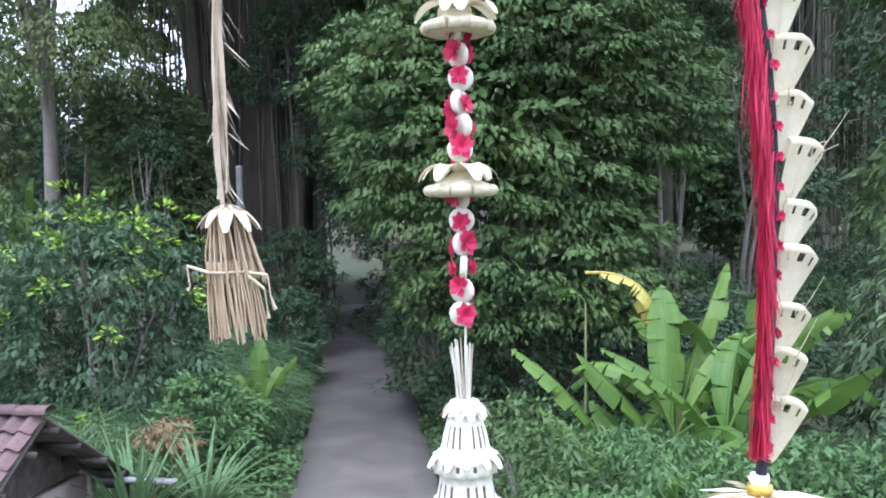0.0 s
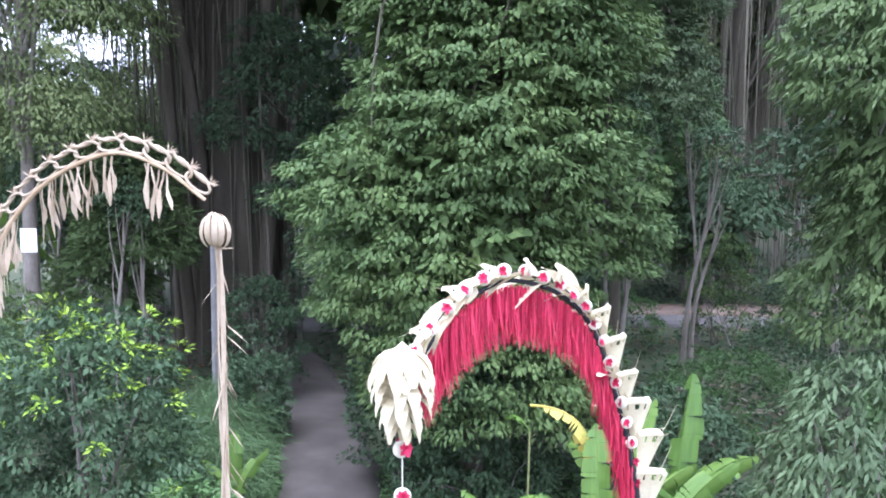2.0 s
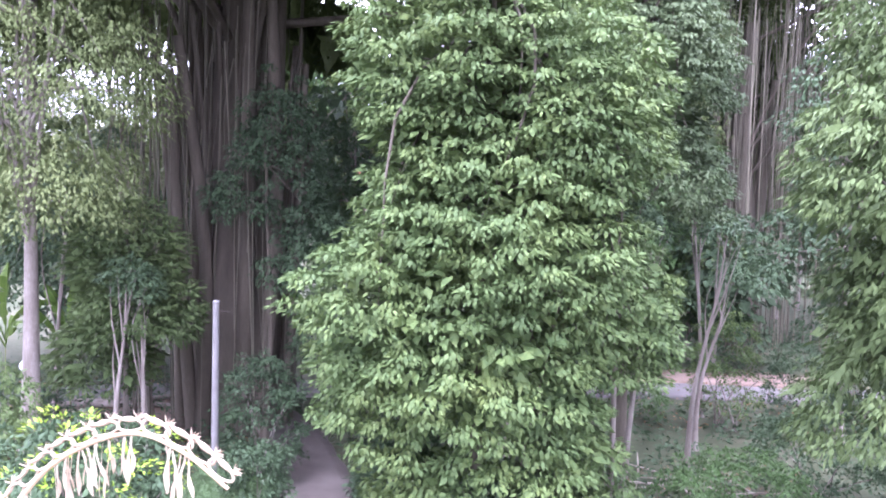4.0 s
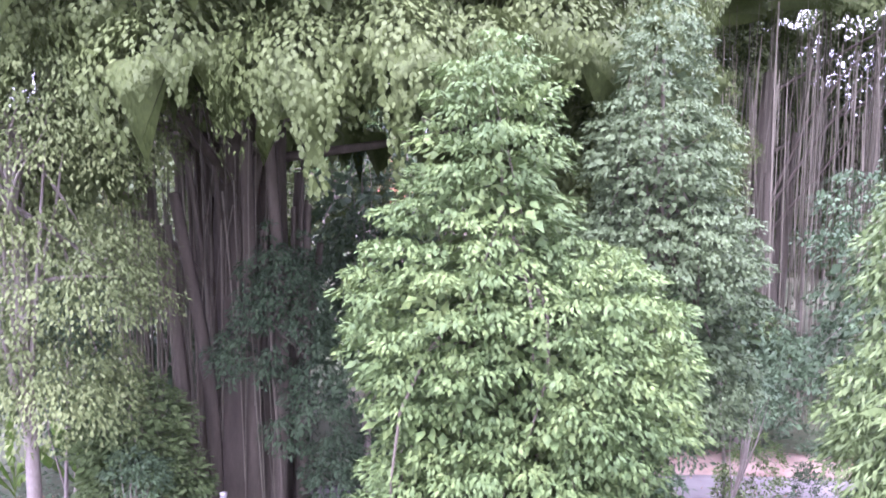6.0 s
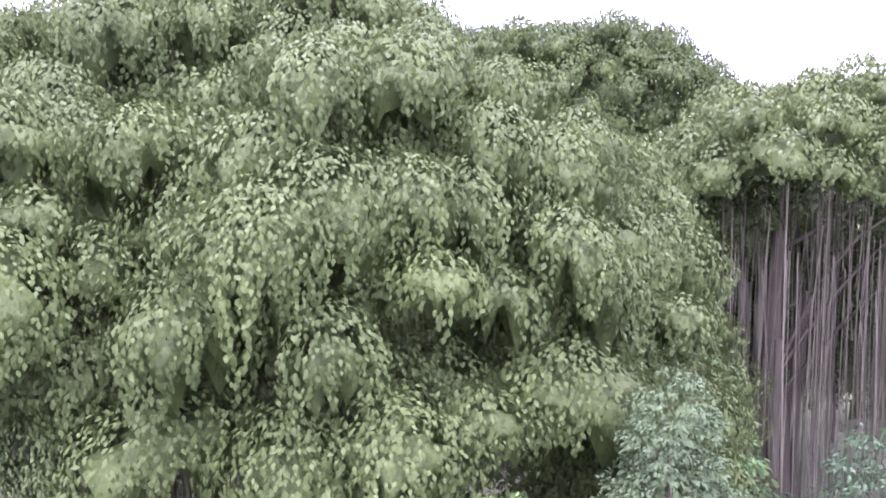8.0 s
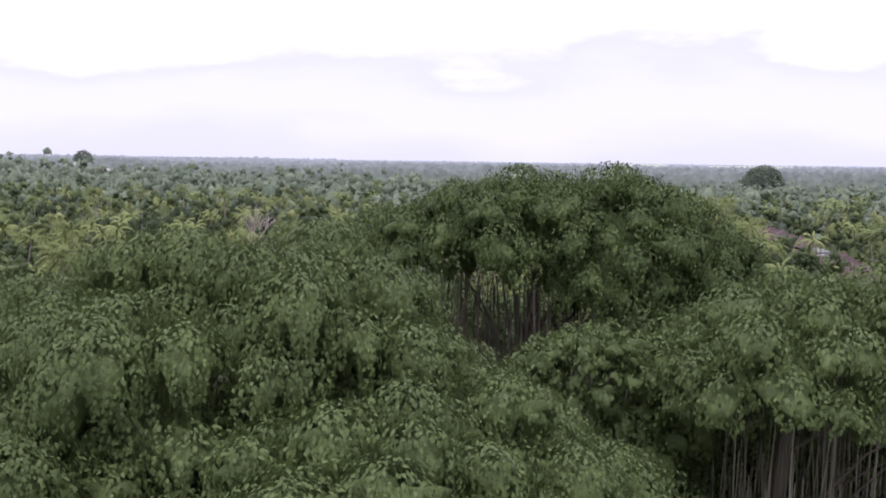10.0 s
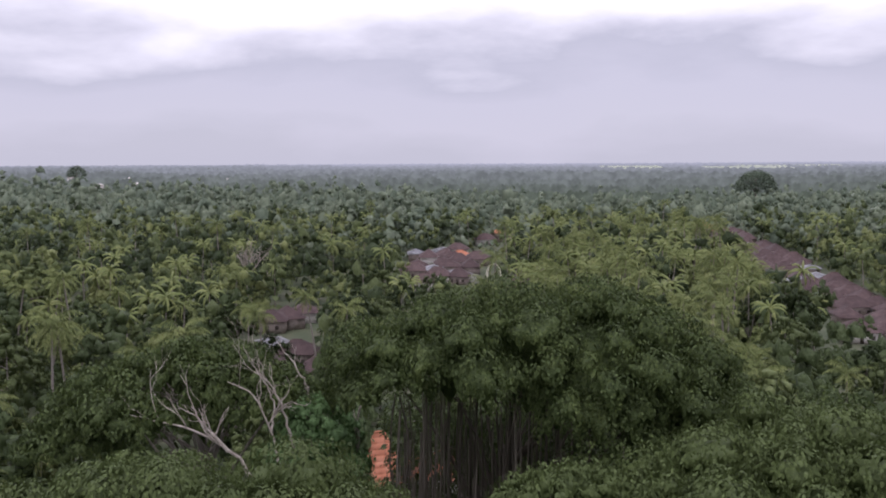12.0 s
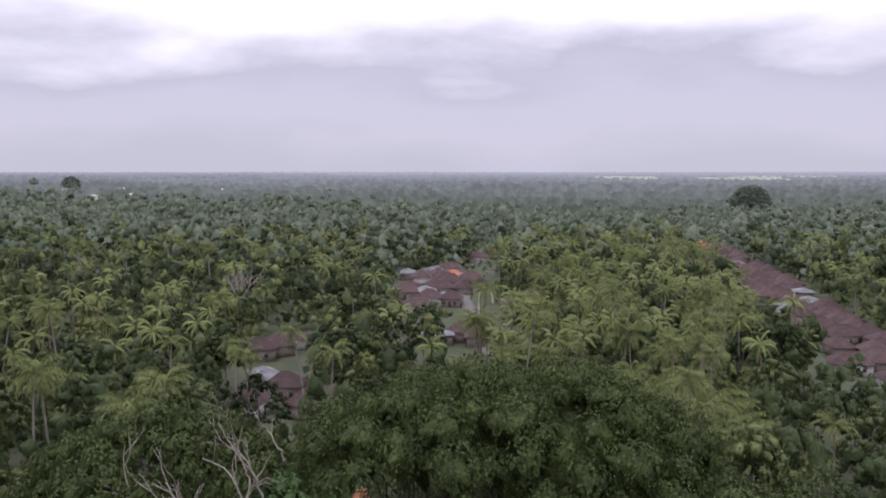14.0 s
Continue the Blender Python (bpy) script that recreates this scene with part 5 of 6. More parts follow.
    # added darker cone; its colour stands for the shade seen through the slits
    part("bell_lining", Geo().lathe([(0.0, 4.02), (0.03, 4.0), (0.06, 3.85), (0.085, 3.7), (0.1, 3.5)], 18).mesh("bell_lining", M_STRAW, True), top, "straw-coloured inner cone added for the shade inside the bell", at=Matrix.Translation((sx, sy, 0)))
    for zz, r, n, lift in ((4.035, 0.045, 15, 0.12), (4.02, 0.05, 13, 0.3), (3.845, 0.1, 11, 0.5), (3.655, 0.115, 13, 0.45), (3.57, 0.12, 14, -0.3)):
        for j in range(n):
            a = 2 * math.pi * (j + 0.4 * rng.random()) / n
            subpart("petal", PETAL_SMALL, bell, lay((sx + r * math.cos(a), sy + r * math.sin(a), zz), (math.cos(a), math.sin(a), lift + 0.3 * rng.normal()), (0.6 * math.cos(a), 0.6 * math.sin(a), 1), 0.6 + 0.4 * rng.random()))
    return top


penjor(np.random.default_rng(21))


def old_penjor(rng):
    """A weathered pole of the same kind: straw loops, hanging strips, a ball, a long tail and a tasselled basket."""
    base = np.array([-3.38, 5.5, 0.0])
    top = thing("old_festival_pole", tuple(base), "dried brown straw festival pole with loops and strips", "festival pole")
    ctrl = np.array([(-3.38, 5.5, -0.3), (-3.4, 5.5, 3.0), (-3.37, 5.5, 5.6), (-3.34, 5.5, 6.35), (-3.22, 5.5, 7.12), (-2.96, 5.4, 7.65), (-2.6, 5.3, 8.02), (-2.11, 5.2, 8.23), (-1.72, 5.1, 8.14), (-1.38, 5.03, 7.9)]) - base
    line = spline(ctrl, 170)
    s = np.linspace(0, 1, 170)
    part("pole", Geo().tube(line, 0.04 - 0.026 * s, 9).mesh("pole", M_STRAW_DARK, True), top, "bent bamboo pole wrapped in dry straw")
    tang = unit(np.gradient(line, axis=0))
    out = unit(np.cross(tang, [0, 1.0, 0]))
    out *= np.sign((out * (line - np.array([1.2, 0, 6.8]))).sum(1))[:, None]
    sides = np.array([0, -1.0, 0])
    loop = Geo()
    t = np.linspace(0, 2 * np.pi, 19)
    loop.tube(np.stack([0.055 + 0.05 * np.cos(t), 0.012 * np.sin(2 * t), 0.1 * np.sin(t)], 1), 0.011, 6)
    loop.tube(np.stack([0.1 + 0.012 * np.cos(t), 0 * t, 0.1 * np.sin(t * 0.5 - 1.57)], 1), 0.014, 5)
    loop_mesh = loop.mesh("loop", M_STRAW, True)
    spur = Geo().leaves([(0.1, 0, -0.02)] * 7, [(1, 0.3, 0.5), (1, -0.4, 0.9), (0.6, 0.2, 1.2), (1, 0.1, -0.3), (0.5, -0.2, 1), (0.9, 0.5, 0.1), (0.4, 0.1, 1.5)], 0.07, 0.016, rng).mesh("spur", M_STRAW)
    for k in range(92, 168, 3):
        m = lay(line[k] + out[k] * 0.01, out[k], tang[k], 1.0 + 0.1 * rng.normal() * 0.6)
        ring = part("loop", loop_mesh, top, "loop of dry palm leaf", at=m)
        subpart("spur", spur, ring, m @ Matrix.Translation((0, 0, 0.08)))
    strips = []
    for v in range(5):
        g = Geo()
        le = 0.3 + 0.08 * rng.random()
        z = np.linspace(0, -le, 6)
        w = 0.008 + 0.012 * (np.abs(z) > le * 0.5)
        w[-1] = 0.004
        grid = np.stack([np.stack([u * w + 0.01 * np.sin(z * 20 + v), 0.006 * np.sin(z * 9 + v) + 0 * z, z], 1) for u in (-1, 0, 1)], 1)
        strips.append(g.sheet(grid).mesh("strip", M_STRAW, True))
    for k in range(78, 164):
        if (k // 4) % 4 == 3:
            continue
        for j in range(2):
            m = Matrix.Translation(line[k] - out[k] * 0.02 + np.array([0.012 * rng.normal(), 0.02 * rng.normal(), 0])) @ Euler((0.1 * rng.normal(), 0.12 * rng.normal(), rng.random() * 2)).to_matrix().to_4x4() @ Matrix.Scale(0.75 + 0.5 * rng.random(), 4)
            part("strip", strips[rng.integers(5)], top, at=m)
    # the ball of bent ribs
    c = np.array([-1.31, 5.03, 7.68]) - base
    for j in range(13):
        a = 2 * math.pi * j / 13
        th = np.linspace(0.12, math.pi - 0.12, 10)
        r = (0.1 + 0.012 * rng.normal()) * np.sin(th) ** 0.8 + 0.008
        z = 0.125 * np.cos(th) + 0.008 * rng.normal()
        wv = 0.021 * np.sin(th) + 0.003
        ca, sa = math.cos(a), math.sin(a)
        grid = np.stack([np.stack([r * ca - u * wv * sa, r * sa + u * wv * ca, z], 1) for u in (-1, 1)], 1)
        part("rib", Geo().sheet(grid).mesh("rib", M_STRAW, True), top, at=Matrix.Translation(c))
    part("ball_core", Geo().lathe([(0.0, 0.1), (0.05, 0.08), (0.075, 0.0), (0.05, -0.09), (0.0, -0.13)], 12).mesh("ball_core", M_STRAW_DARK, True), top, at=Matrix.Translation(c))
    part("twig", Geo().tube([c + [0.0, -0.02, -0.13], c + [0.14, -0.05, -0.125]], (0.008, 0.004), 5).mesh("twig", M_STRAW, True), top)
    # the tail
    for j in range(7):
        z = np.linspace(7.56, 4.75 + 0.03 * j, 26)
        x = -1.29 + 0.03 * (7.56 - z) * 0.3 + (0.012 + 0.018 * (7.56 - z) / 2.8) * np.sin(z * 3.1 + j) + 0.008 * rng.normal()
        y = 5.03 + 0.016 * np.cos(z * 2.7 + j * 2) + 0.012 * rng.normal()
        w = 0.011 + 0.007 * np.sin(z * 5 + j)
        ph = rng.random() * 3
        grid = np.stack([np.stack([x + u * w * np.cos(ph + 0.6 * z), y + u * w * np.sin(ph + 0.6 * z), z], 1) for u in (-1, 1)], 1) - base
        part("tail_strand", Geo().sheet(grid).mesh("tail_strand", M_STRAW, True), top)
    wisps = Geo()
    n = 60
    zz = 4.9 + 2.5 * rng.random(n)
    wisps.leaves(np.stack([-1.27 + 0 * zz, 5.03 + 0 * zz, zz], 1) - base, np.stack([0.55 * rng.normal(size=n) + 0.2, 0.3 * rng.normal(size=n), -np.ones(n)], 1), 0.16 + 0.14 * rng.random(n), 0.014, rng)
    part("wisp", wisps.mesh("wisp", M_STRAW), top)
    # the basket
    b = np.array([-1.25, 5.03, 4.78]) - base
    for j in range(9):
        a = 2 * math.pi * j / 9
        part("cap_leaf", petal_mesh("cap_leaf", 0.24, 0.075, -0.7, M_STRAW, 7, 0.1) if j == 0 else bpy.data.meshes["cap_leaf"], top, at=lay(b + [0, 0, 0.03], (math.cos(a), math.sin(a), -0.45), (0.4 * math.cos(a), 0.4 * math.sin(a), 1), 0.9 + 0.25 * rng.random()))
    for tier, (z0, z1, r0, r1, n) in enumerate(((-0.05, -0.42, 0.1, 0.15, 34), (-0.3, -0.73, 0.12, 0.14, 64))):
        for j in range(n):
            a = 2 * math.pi * j / n + 0.1 * rng.normal()
            p0 = b + [r0 * math.cos(a), r0 * math.sin(a), z0]
            p1 = b + [r1 * math.cos(a) + 0.05 + 0.02 * rng.normal(), r1 * math.sin(a), z1 + 0.03 * rng.normal()]
            part("straw", Geo().tube([p0, (p0 + p1) / 2 + 0.008 * rng.normal(size=3), p1], (0.006, 0.007, 0.005), 4).mesh("straw", M_STRAW_DARK, True), top)
    part("hoop", Geo().tube([b + [0.14 * math.cos(t), 0.14 * math.sin(t), -0.36] for t in np.linspace(0, 2 * math.pi, 20)], 0.009, 5).mesh("hoop", M_STRAW, True), top)
    for j, (dx, dz) in enumerate(((0.24, -0.02), (0.22, -0.1), (-0.22, 0.04))):
        end = b + [dx, -0.08, -0.36 + dz]
        part("arm", Geo().tube([b + [0.1 * np.sign(dx), -0.08, -0.36], end], (0.012, 0.008), 6).mesh("arm", M_CREAM, True), top)
        part("tassel", Geo().tube([end, end + [0.015, 0, -0.12], end + [0.04 - 0.02 * j, 0, -0.2 + 0.03 * j]], (0.006, 0.005, 0.014), 5).mesh("tassel", M_STRAW, True), top)
    tag_at = np.array([-2.78, 5.34, 7.6]) - base
    part("paper_tag", Geo().sheet(np.array([[(x, 0.004 * math.sin(9 * x), z) for x in (-0.06, -0.02, 0.02, 0.06)] for z in (-0.12, -0.04, 0.06)])).mesh("paper_tag", M_PAPER), top, "small white paper tag", at=Matrix.Translation(tag_at))
    return top


old_penjor(np.random.default_rng(22))


# ---------------------------------------------------------------- house corner with a tiled roof
def tile_mesh(wide, deep):
    """One clay pan tile: an s-curve across, running down -y."""
    u = np.linspace(0, 1, 7)
    prof = 0.03 * np.sin(2 * np.pi * u) + 0.006
    top, lip, low = [np.stack([u * wide * 1.04, np.full(7, y), prof + lift], 1) for y, lift in ((0.0, 0.0), (-deep * 1.06, 0.034), (-deep * 1.06, 0.006))]
    return Geo().sheet(np.array([top, lip])).sheet(np.array([lip, low])).mesh("tile", M_TILE, True)


def near_house():
    top = thing("house", Matrix.Translation((-4.65, 10.0, 0)) @ Matrix.Rotation(radians(-9), 4, "Z"), "old plastered house with a clay tiled roof", "house")
    ridge, eave, run, half = 2.42, 1.0, 2.1, 5.0
    part("wall", Geo().box((-half, -1.75, -0.1), (-0.45, -1.55, 1.25)).box((-half, 1.45, -0.1), (-0.45, 1.65, 1.25)).box((-0.65, -1.55, -0.1), (-0.45, 1.45, 1.25)).mesh("wall", M_WALL), top, "stained grey-brown plaster wall")
    part("gable_board", Geo().sheet(np.array([[(-0.62, y, 1.25) for y in (-1.7, 0.0, 1.6)], [(-0.62, -1.7, 1.26), (-0.62, 0.0, 2.3), (-0.62, 1.6, 1.26)]])).mesh("gable_board", M_TIMBER), top, "dark timber gable boarding")
    slope = math.atan2(ridge - eave, run)
    for sgn in (-1, 1):
        b = Geo().box((-half, -run * 1.15, -0.06), (-0.02, 0, -0.025))
        boards = part("roof_boarding", b.mesh("roof_boarding", M_TIMBER), top, "dark underside boards", at=Matrix.Translation((0, 0, ridge)) @ (Matrix.Rotation(math.pi, 4, "Z") if sgn > 0 else Matrix()) @ Matrix.Translation((half if sgn > 0 else 0, 0, 0)) @ Matrix.Rotation(slope, 4, "X"))
    for k in range(9):
        y = -run + 0.3 + k * 0.48
        z = ridge - abs(y) * math.tan(slope) - 0.12
        part("rafter_end", Geo().box((-0.55, y - 0.03, z - 0.05), (0.07 - 0.03 * (k % 3), y + 0.03, z + 0.02)).mesh("rafter_end", M_TIMBER), top)
    for k in range(2):
        part("batten", Geo().box((-0.5, 1.55 + 0.2 * k, 1.1 - 0.08 * k), (0.75 - 0.25 * k, 1.68 + 0.2 * k, 1.15 - 0.08 * k)).mesh("batten", M_POST), top, "grey weathered board")
    tile, wide, deep = tile_mesh(0.2, 0.26), 0.2, 0.26
    for i in range(24):
        for j in range(9):
            m = Matrix.Translation((-0.02 - (i + 1) * wide, 0, ridge + 0.015)) @ Matrix.Rotation(slope, 4, "X") @ Matrix.Translation((0, -j * deep - 0.05, 0.004 * ((i * 7 + j * 3) % 5)))
            subpart("tile", tile, boards, m)
    cap = Geo()
    a = np.linspace(-0.2, math.pi + 0.2, 8)
    cap.sheet(np.stack([np.stack([np.full(8, x), 0.12 * np.cos(a), 0.07 * np.sin(a) + lift], 1) for x, lift in ((0, 0.012), (-0.42, 0.0))]))
    cap_mesh = cap.mesh("ridge_tile", M_TILE, True)
    for i in range(12):
        subpart("ridge_tile", cap_mesh, boards, Matrix.Translation((0.03 - i * 0.4, 0, ridge + 0.03)))
    return top


near_house()

# ---------------------------------------------------------------- posts and small things by the lane
post = thing("concrete_post", (-6.2, 26.6, 0), "slender grey concrete utility post", "post")
part("shaft", Geo().tube(np.stack([np.zeros(5), np.zeros(5), np.linspace(-0.3, 6.0, 5)], 1), np.linspace(0.13, 0.1, 5), 12).mesh("shaft", M_POST, True), post)
part("cap", Geo().lathe([(0.1, 5.98), (0.115, 6.0), (0.11, 6.06), (0.0, 6.1)], 12).mesh("cap", M_POST, True), post)
part("bracket", Geo().tube([(0.08, 0, 5.75), (0.42, 0, 5.72)], 0.02, 6).mesh("bracket", M_TIMBER, True), post)
part("bracket", Geo().tube([(0.08, 0, 2.0), (0.35, 0, 1.98)], 0.02, 6).mesh("bracket", M_TIMBER, True), post)
sack = Geo()
th = np.linspace(0, np.pi, 8)
sack.lathe(np.stack([0.42 * np.sin(th) ** 0.7, 0.24 - 0.24 * np.cos(th)], 1), 14)
tagged(new("rice_sack", sack.mesh("rice_sack", M_PAPER, True)), "white full sack on a shrub at the yard's edge", "sack").matrix_basis = Matrix.Translation((-14.9, 33.4, 2.1))
R = np.random.default_rng(31)
for k in range(16):
    x, y = 5.0 + 7 * R.random(), 24 + 5 * R.random()
    g = Geo()
    a = R.random() * 3
    p0 = np.array([x, y, 0.1 + 0.35 * R.random()])
    d = np.array([math.cos(a), math.sin(a) * 0.5, 0.12 * R.normal()]) * (0.8 + 1.4 * R.random())
    g.tube(spline([p0 - d, p0 + 0.1 * R.normal(size=3), p0 + d], 7), np.linspace(0.05, 0.02, 7), 6)
    tagged(new("fallen_branch", g.mesh("fallen_branch", M_DEAD, True)), "bare grey fallen branch on the forest floor", "branch", "fallen branches")
for k in range(7):
    g = Geo()
    x, y, a = -15.5 + 5 * R.random(), 34.5 + 3 * R.random(), 0.4 * R.normal()
    d = np.array([math.cos(a), math.sin(a), 0.0]) * (0.9 + 0.9 * R.random())
    p0 = np.array([x, y, 0.18])
    g.tube(spline([p0 - d, p0, p0 + d], 5), np.linspace(0.13, 0.1, 5), 8)
    tagged(new("felled_log", g.mesh("felled_log", M_BARK, True)), "felled log lying on the dirt yard", "log", "felled logs")


# ---------------------------------------------------------------- spreading tree with dead limbs, beyond the banyans
R = np.random.default_rng(41)
tree("spreading_tree", (-19.0, 84.0, 0), 27.0, [((0, 0, 26), (7, 6, 2.8)), ((-6.5, 0, 24), (6, 6, 3)), ((5.5, -1, 24.6), (5, 5, 2.6)), ((-11, -1, 21), (4, 5, 3)), ((-3, -4, 24), (6, 4, 2.4))],
     M_BANYAN_DARK, R, "wide flat-topped tree with dark green foliage", trunk_r=0.7, n_clumps=200, clump_r=1.7, leaf=(0.38, 0.2), cushion=420, droop=0.55, flat=0.4, n_limbs=30, low=-0.15, limb_r=0.3, inner=0.15)
tree("leafy_tree", (-8.0, 80.0, 0), 24.0, [((0, 0, 22.5), (3.4, 3, 2.6)), ((-1.5, -1, 19.5), (3.4, 3, 2.6)), ((1.8, -1, 18.2), (3, 3, 2.8)), ((0, -1, 15.5), (3.6, 3, 3))],
     M_WEED, R, "tree with bright green layered foliage", trunk_r=0.3, n_clumps=170, clump_r=1.05, leaf=(0.34, 0.15), cushion=140, droop=0.6, flat=0.5, n_limbs=16, inner=0.15)
tree("leafy_tree", (10.5, 57.5, 0), 26.0, [((0, 0, 24.5), (4.5, 3.5, 2.2)), ((-2, 0, 22), (4.2, 3, 3)), ((3, 0, 20.5), (4, 3, 3)), ((0, 0, 17), (4, 3, 3))],
     M_BANYAN, R, "tree with green layered foliage between the banyans", trunk_r=0.3, n_clumps=170, clump_r=1.05, leaf=(0.32, 0.15), cushion=140, droop=0.6, flat=0.5, n_limbs=16, inner=0.15)


def dead_limb(base, mains, rng, label, r0=0.2, twigs=3):
    """Bleached bare limbs along the given lines (from the base), that fork into twigs."""
    top = thing("dead_tree", base, label, "dead tree", "bare bleached limbs")

    def grow(p, way, length, r, depth):
        pts, d = [p], way
        for k in range(5):
            d = unit(d + 0.16 * rng.normal(size=3) + [0, 0, 0.05])
            pts.append(pts[-1] + d * length / 5)
        part("limb", Geo().tube(np.array(pts), np.linspace(r, r * 0.45, 6), 6).mesh("limb", M_DEAD, True), top)
        if depth < 2:
            for k in range(2):
                grow(pts[int(rng.integers(2, 6))], unit(d + 0.5 * rng.normal(size=3) + [0, 0, 0.15]), length * (0.5 + 0.25 * rng.random()), r * 0.55, depth + 1)

    for main in mains:
        line = spline(np.array(main, float), 12)
        line[1:-1] += 0.07 * rng.normal(size=(10, 3))
        part("limb", Geo().tube(line, np.linspace(r0, r0 * 0.35, 12), 7).mesh("limb", M_DEAD, True), top)
        size = np.linalg.norm(line[-1] - line[0])
        for k in range(twigs):
            q = int(rng.integers(4, 11))
            way = unit(line[min(q + 1, 11)] - line[q - 1])
            grow(line[q], unit(way + 0.55 * rng.normal(size=3) * [1, 0.5, 1] + [0, 0, 0.2]), size * (0.22 + 0.22 * rng.random()), r0 * (0.75 - 0.05 * q), 0)
    return top


STEM = Geo().tube([(0, 0, -17.5), (0.3, 0, -8), (0, 0, 0.1)], (0.3, 0.22, 0.2), 8).mesh("stem", M_DEAD, True)
for at, mains, r0, twigs, lab in [
    ((-12.5, 76.0, 18.0), [[(0, 0, 0), (-1.2, 0, 2.6), (-4.9, 0, 5.3), (-9.0, 0, 6.4)], [(-2.4, 0, 3.6), (-4.6, 0.2, 6.0), (-5.4, 0.2, 7.4)]], 0.18, 4, "great bare bleached limb leaning over the canopy"),
    ((-10.4, 76.0, 18.0), [[(0, 0, 0), (-0.9, 0, 5.2), (-2.3, 0, 8.2), (-4.4, 0, 9.5)], [(-0.9, 0, 5.2), (-0.7, 0.3, 7.4), (-1.2, 0.4, 9.2)], [(0.9, 0.5, 3.6), (-0.3, 0.6, 7.9), (-2.3, 1.2, 10.2)]], 0.13, 4, "bare bleached tree with forking limbs"),
    ((-9.0, 81.0, 25.6), [[(0, 0, 0), (-1.1, 0, 2.2), (-2.3, 0, 3.9)]], 0.1, 3, "bare bleached branch above the leaves"),
    ((-4.6, 80.0, 22.5), [[(0, 0, 0), (-0.6, 0, 3.4), (0.5, 0, 6.0)], [(0.1, 0, 0.4), (1.1, -0.6, 3.4), (3.1, -1.2, 5.0)], [(-0.4, 0, 2.4), (-1.4, 0, 5.0), (-1.0, 0, 6.3)]], 0.11, 4, "bare bleached treetop beside the banyan"),
]:
    d = dead_limb(at, mains, R, lab, r0, twigs)
    part("stem", STEM, d)


# ---------------------------------------------------------------- temple roof between the trees
def hip_roof(w, d, h, over, rows=9):
    """A hipped tile roof with stepped courses, from its eaves at z = 0."""
    rings = []
    for k in range(rows):
        for t, lift in ((k / rows, 0.0), (k / rows, 0.06), ((k + 1) / rows, 0.0)):
            a, b = (w / 2 + over) * (1 - t) + 0.15 * w * t, (d / 2 + over) * (1 - t) + 0.02 * t
            z = h * t + lift
            rings.append([(-a, -b, z), (a, -b, z), (a, b, z), (-a, b, z)])
    g = Geo()
    g.add(np.array(rings).reshape(-1, 3), [(4 * r + i, 4 * r + (i + 1) % 4, 4 * r + 4 + (i + 1) % 4, 4 * r + 4 + i) for r in range(len(rings) - 1) for i in range(4)])
    return g


def house(at, turn, w, d, h, roof_h, roof_mat, wall_mat, label, group="", doors=True):
    top = thing("house", Matrix.Translation(at) @ Matrix.Rotation(radians(turn), 4, "Z"), label, "house", group)
    g = Geo()
    t = 0.2
    g.box((-w / 2, -d / 2, -0.3), (w / 2, -d / 2 + t, h)).box((-w / 2, d / 2 - t, -0.3), (w / 2, d / 2, h)).box((-w / 2, -d / 2 + t, -0.3), (-w / 2 + t, d / 2 - t, h)).box((w / 2 - t, -d / 2 + t, -0.3), (w / 2, d / 2 - t, h))
    walls = part("wall", g.mesh("wall", wall_mat), top)
    roof = part("roof", hip_roof(w, d, roof_h, 0.7).mesh("roof", roof_mat), top, at=Matrix.Translation((0, 0, h)))
    part("ridge", Geo().tube([(-0.15 * w, 0, roof_h), (0.15 * w, 0, roof_h)], 0.14, 8).mesh("ridge", roof_mat, True), roof)
    if doors:
        for x in (-w * 0.28, w * 0.28):
            part("window", Geo().box((x - 0.45, -d / 2 - 0.03, 1.0), (x + 0.45, -d / 2 + 0.05, 2.0)).mesh("window", M_TIMBER), walls)
        part("door", Geo().box((-0.45, -d / 2 - 0.03, 0), (0.45, -d / 2 + 0.05, 2.05)).mesh("door", M_TIMBER), walls)
    return top


house((-3.9, 101.0, 7.5), 20, 3.9, 3.9, 2.2, 5.4, M_ROOF_ORANGE, M_WALL_PALE, "temple tower with a steep orange tiled roof among trees")
bpy.data.objects["house.001"].name = "temple_tower"
part("tower_base", Geo().box((-2.2, -2.2, -12.5), (2.2, 2.2, -0.28)).mesh("tower_base", M_WALL), bpy.data.objects["temple_tower"], "stone tower shaft")
house((1.9, 104.0, 7.0), -10, 6.0, 5.0, 2.4, 2.6, M_ROOF_ORANGE, M_WALL_PALE, "temple hall with an orange tiled roof among trees")
part("platform", Geo().box((-3.4, -2.9, -9.2), (3.4, 2.9, -0.28)).mesh("platform", M_WALL), bpy.data.objects["house.001"], "high stone platform")

# the village: rows of old tiled houses along its lanes
VILLAGE = []
STREET = spline([(102, 188, 0), (110, 205, 0), (118, 238, 0), (119, 263, 0), (131, 320, 0), (148, 410, 0), (174, 560, 0)], 64)
for k in range(190):
    p = STREET[R.integers(64)]
    VILLAGE.append((p[0] + R.choice([-4.5, 4.5, 12]) + 1.2 * R.normal(), p[1] + 3 * R.normal()))
for k in range(22):
    VILLAGE.append((8 + 9 * R.normal(), 318 + 95 * R.random()))
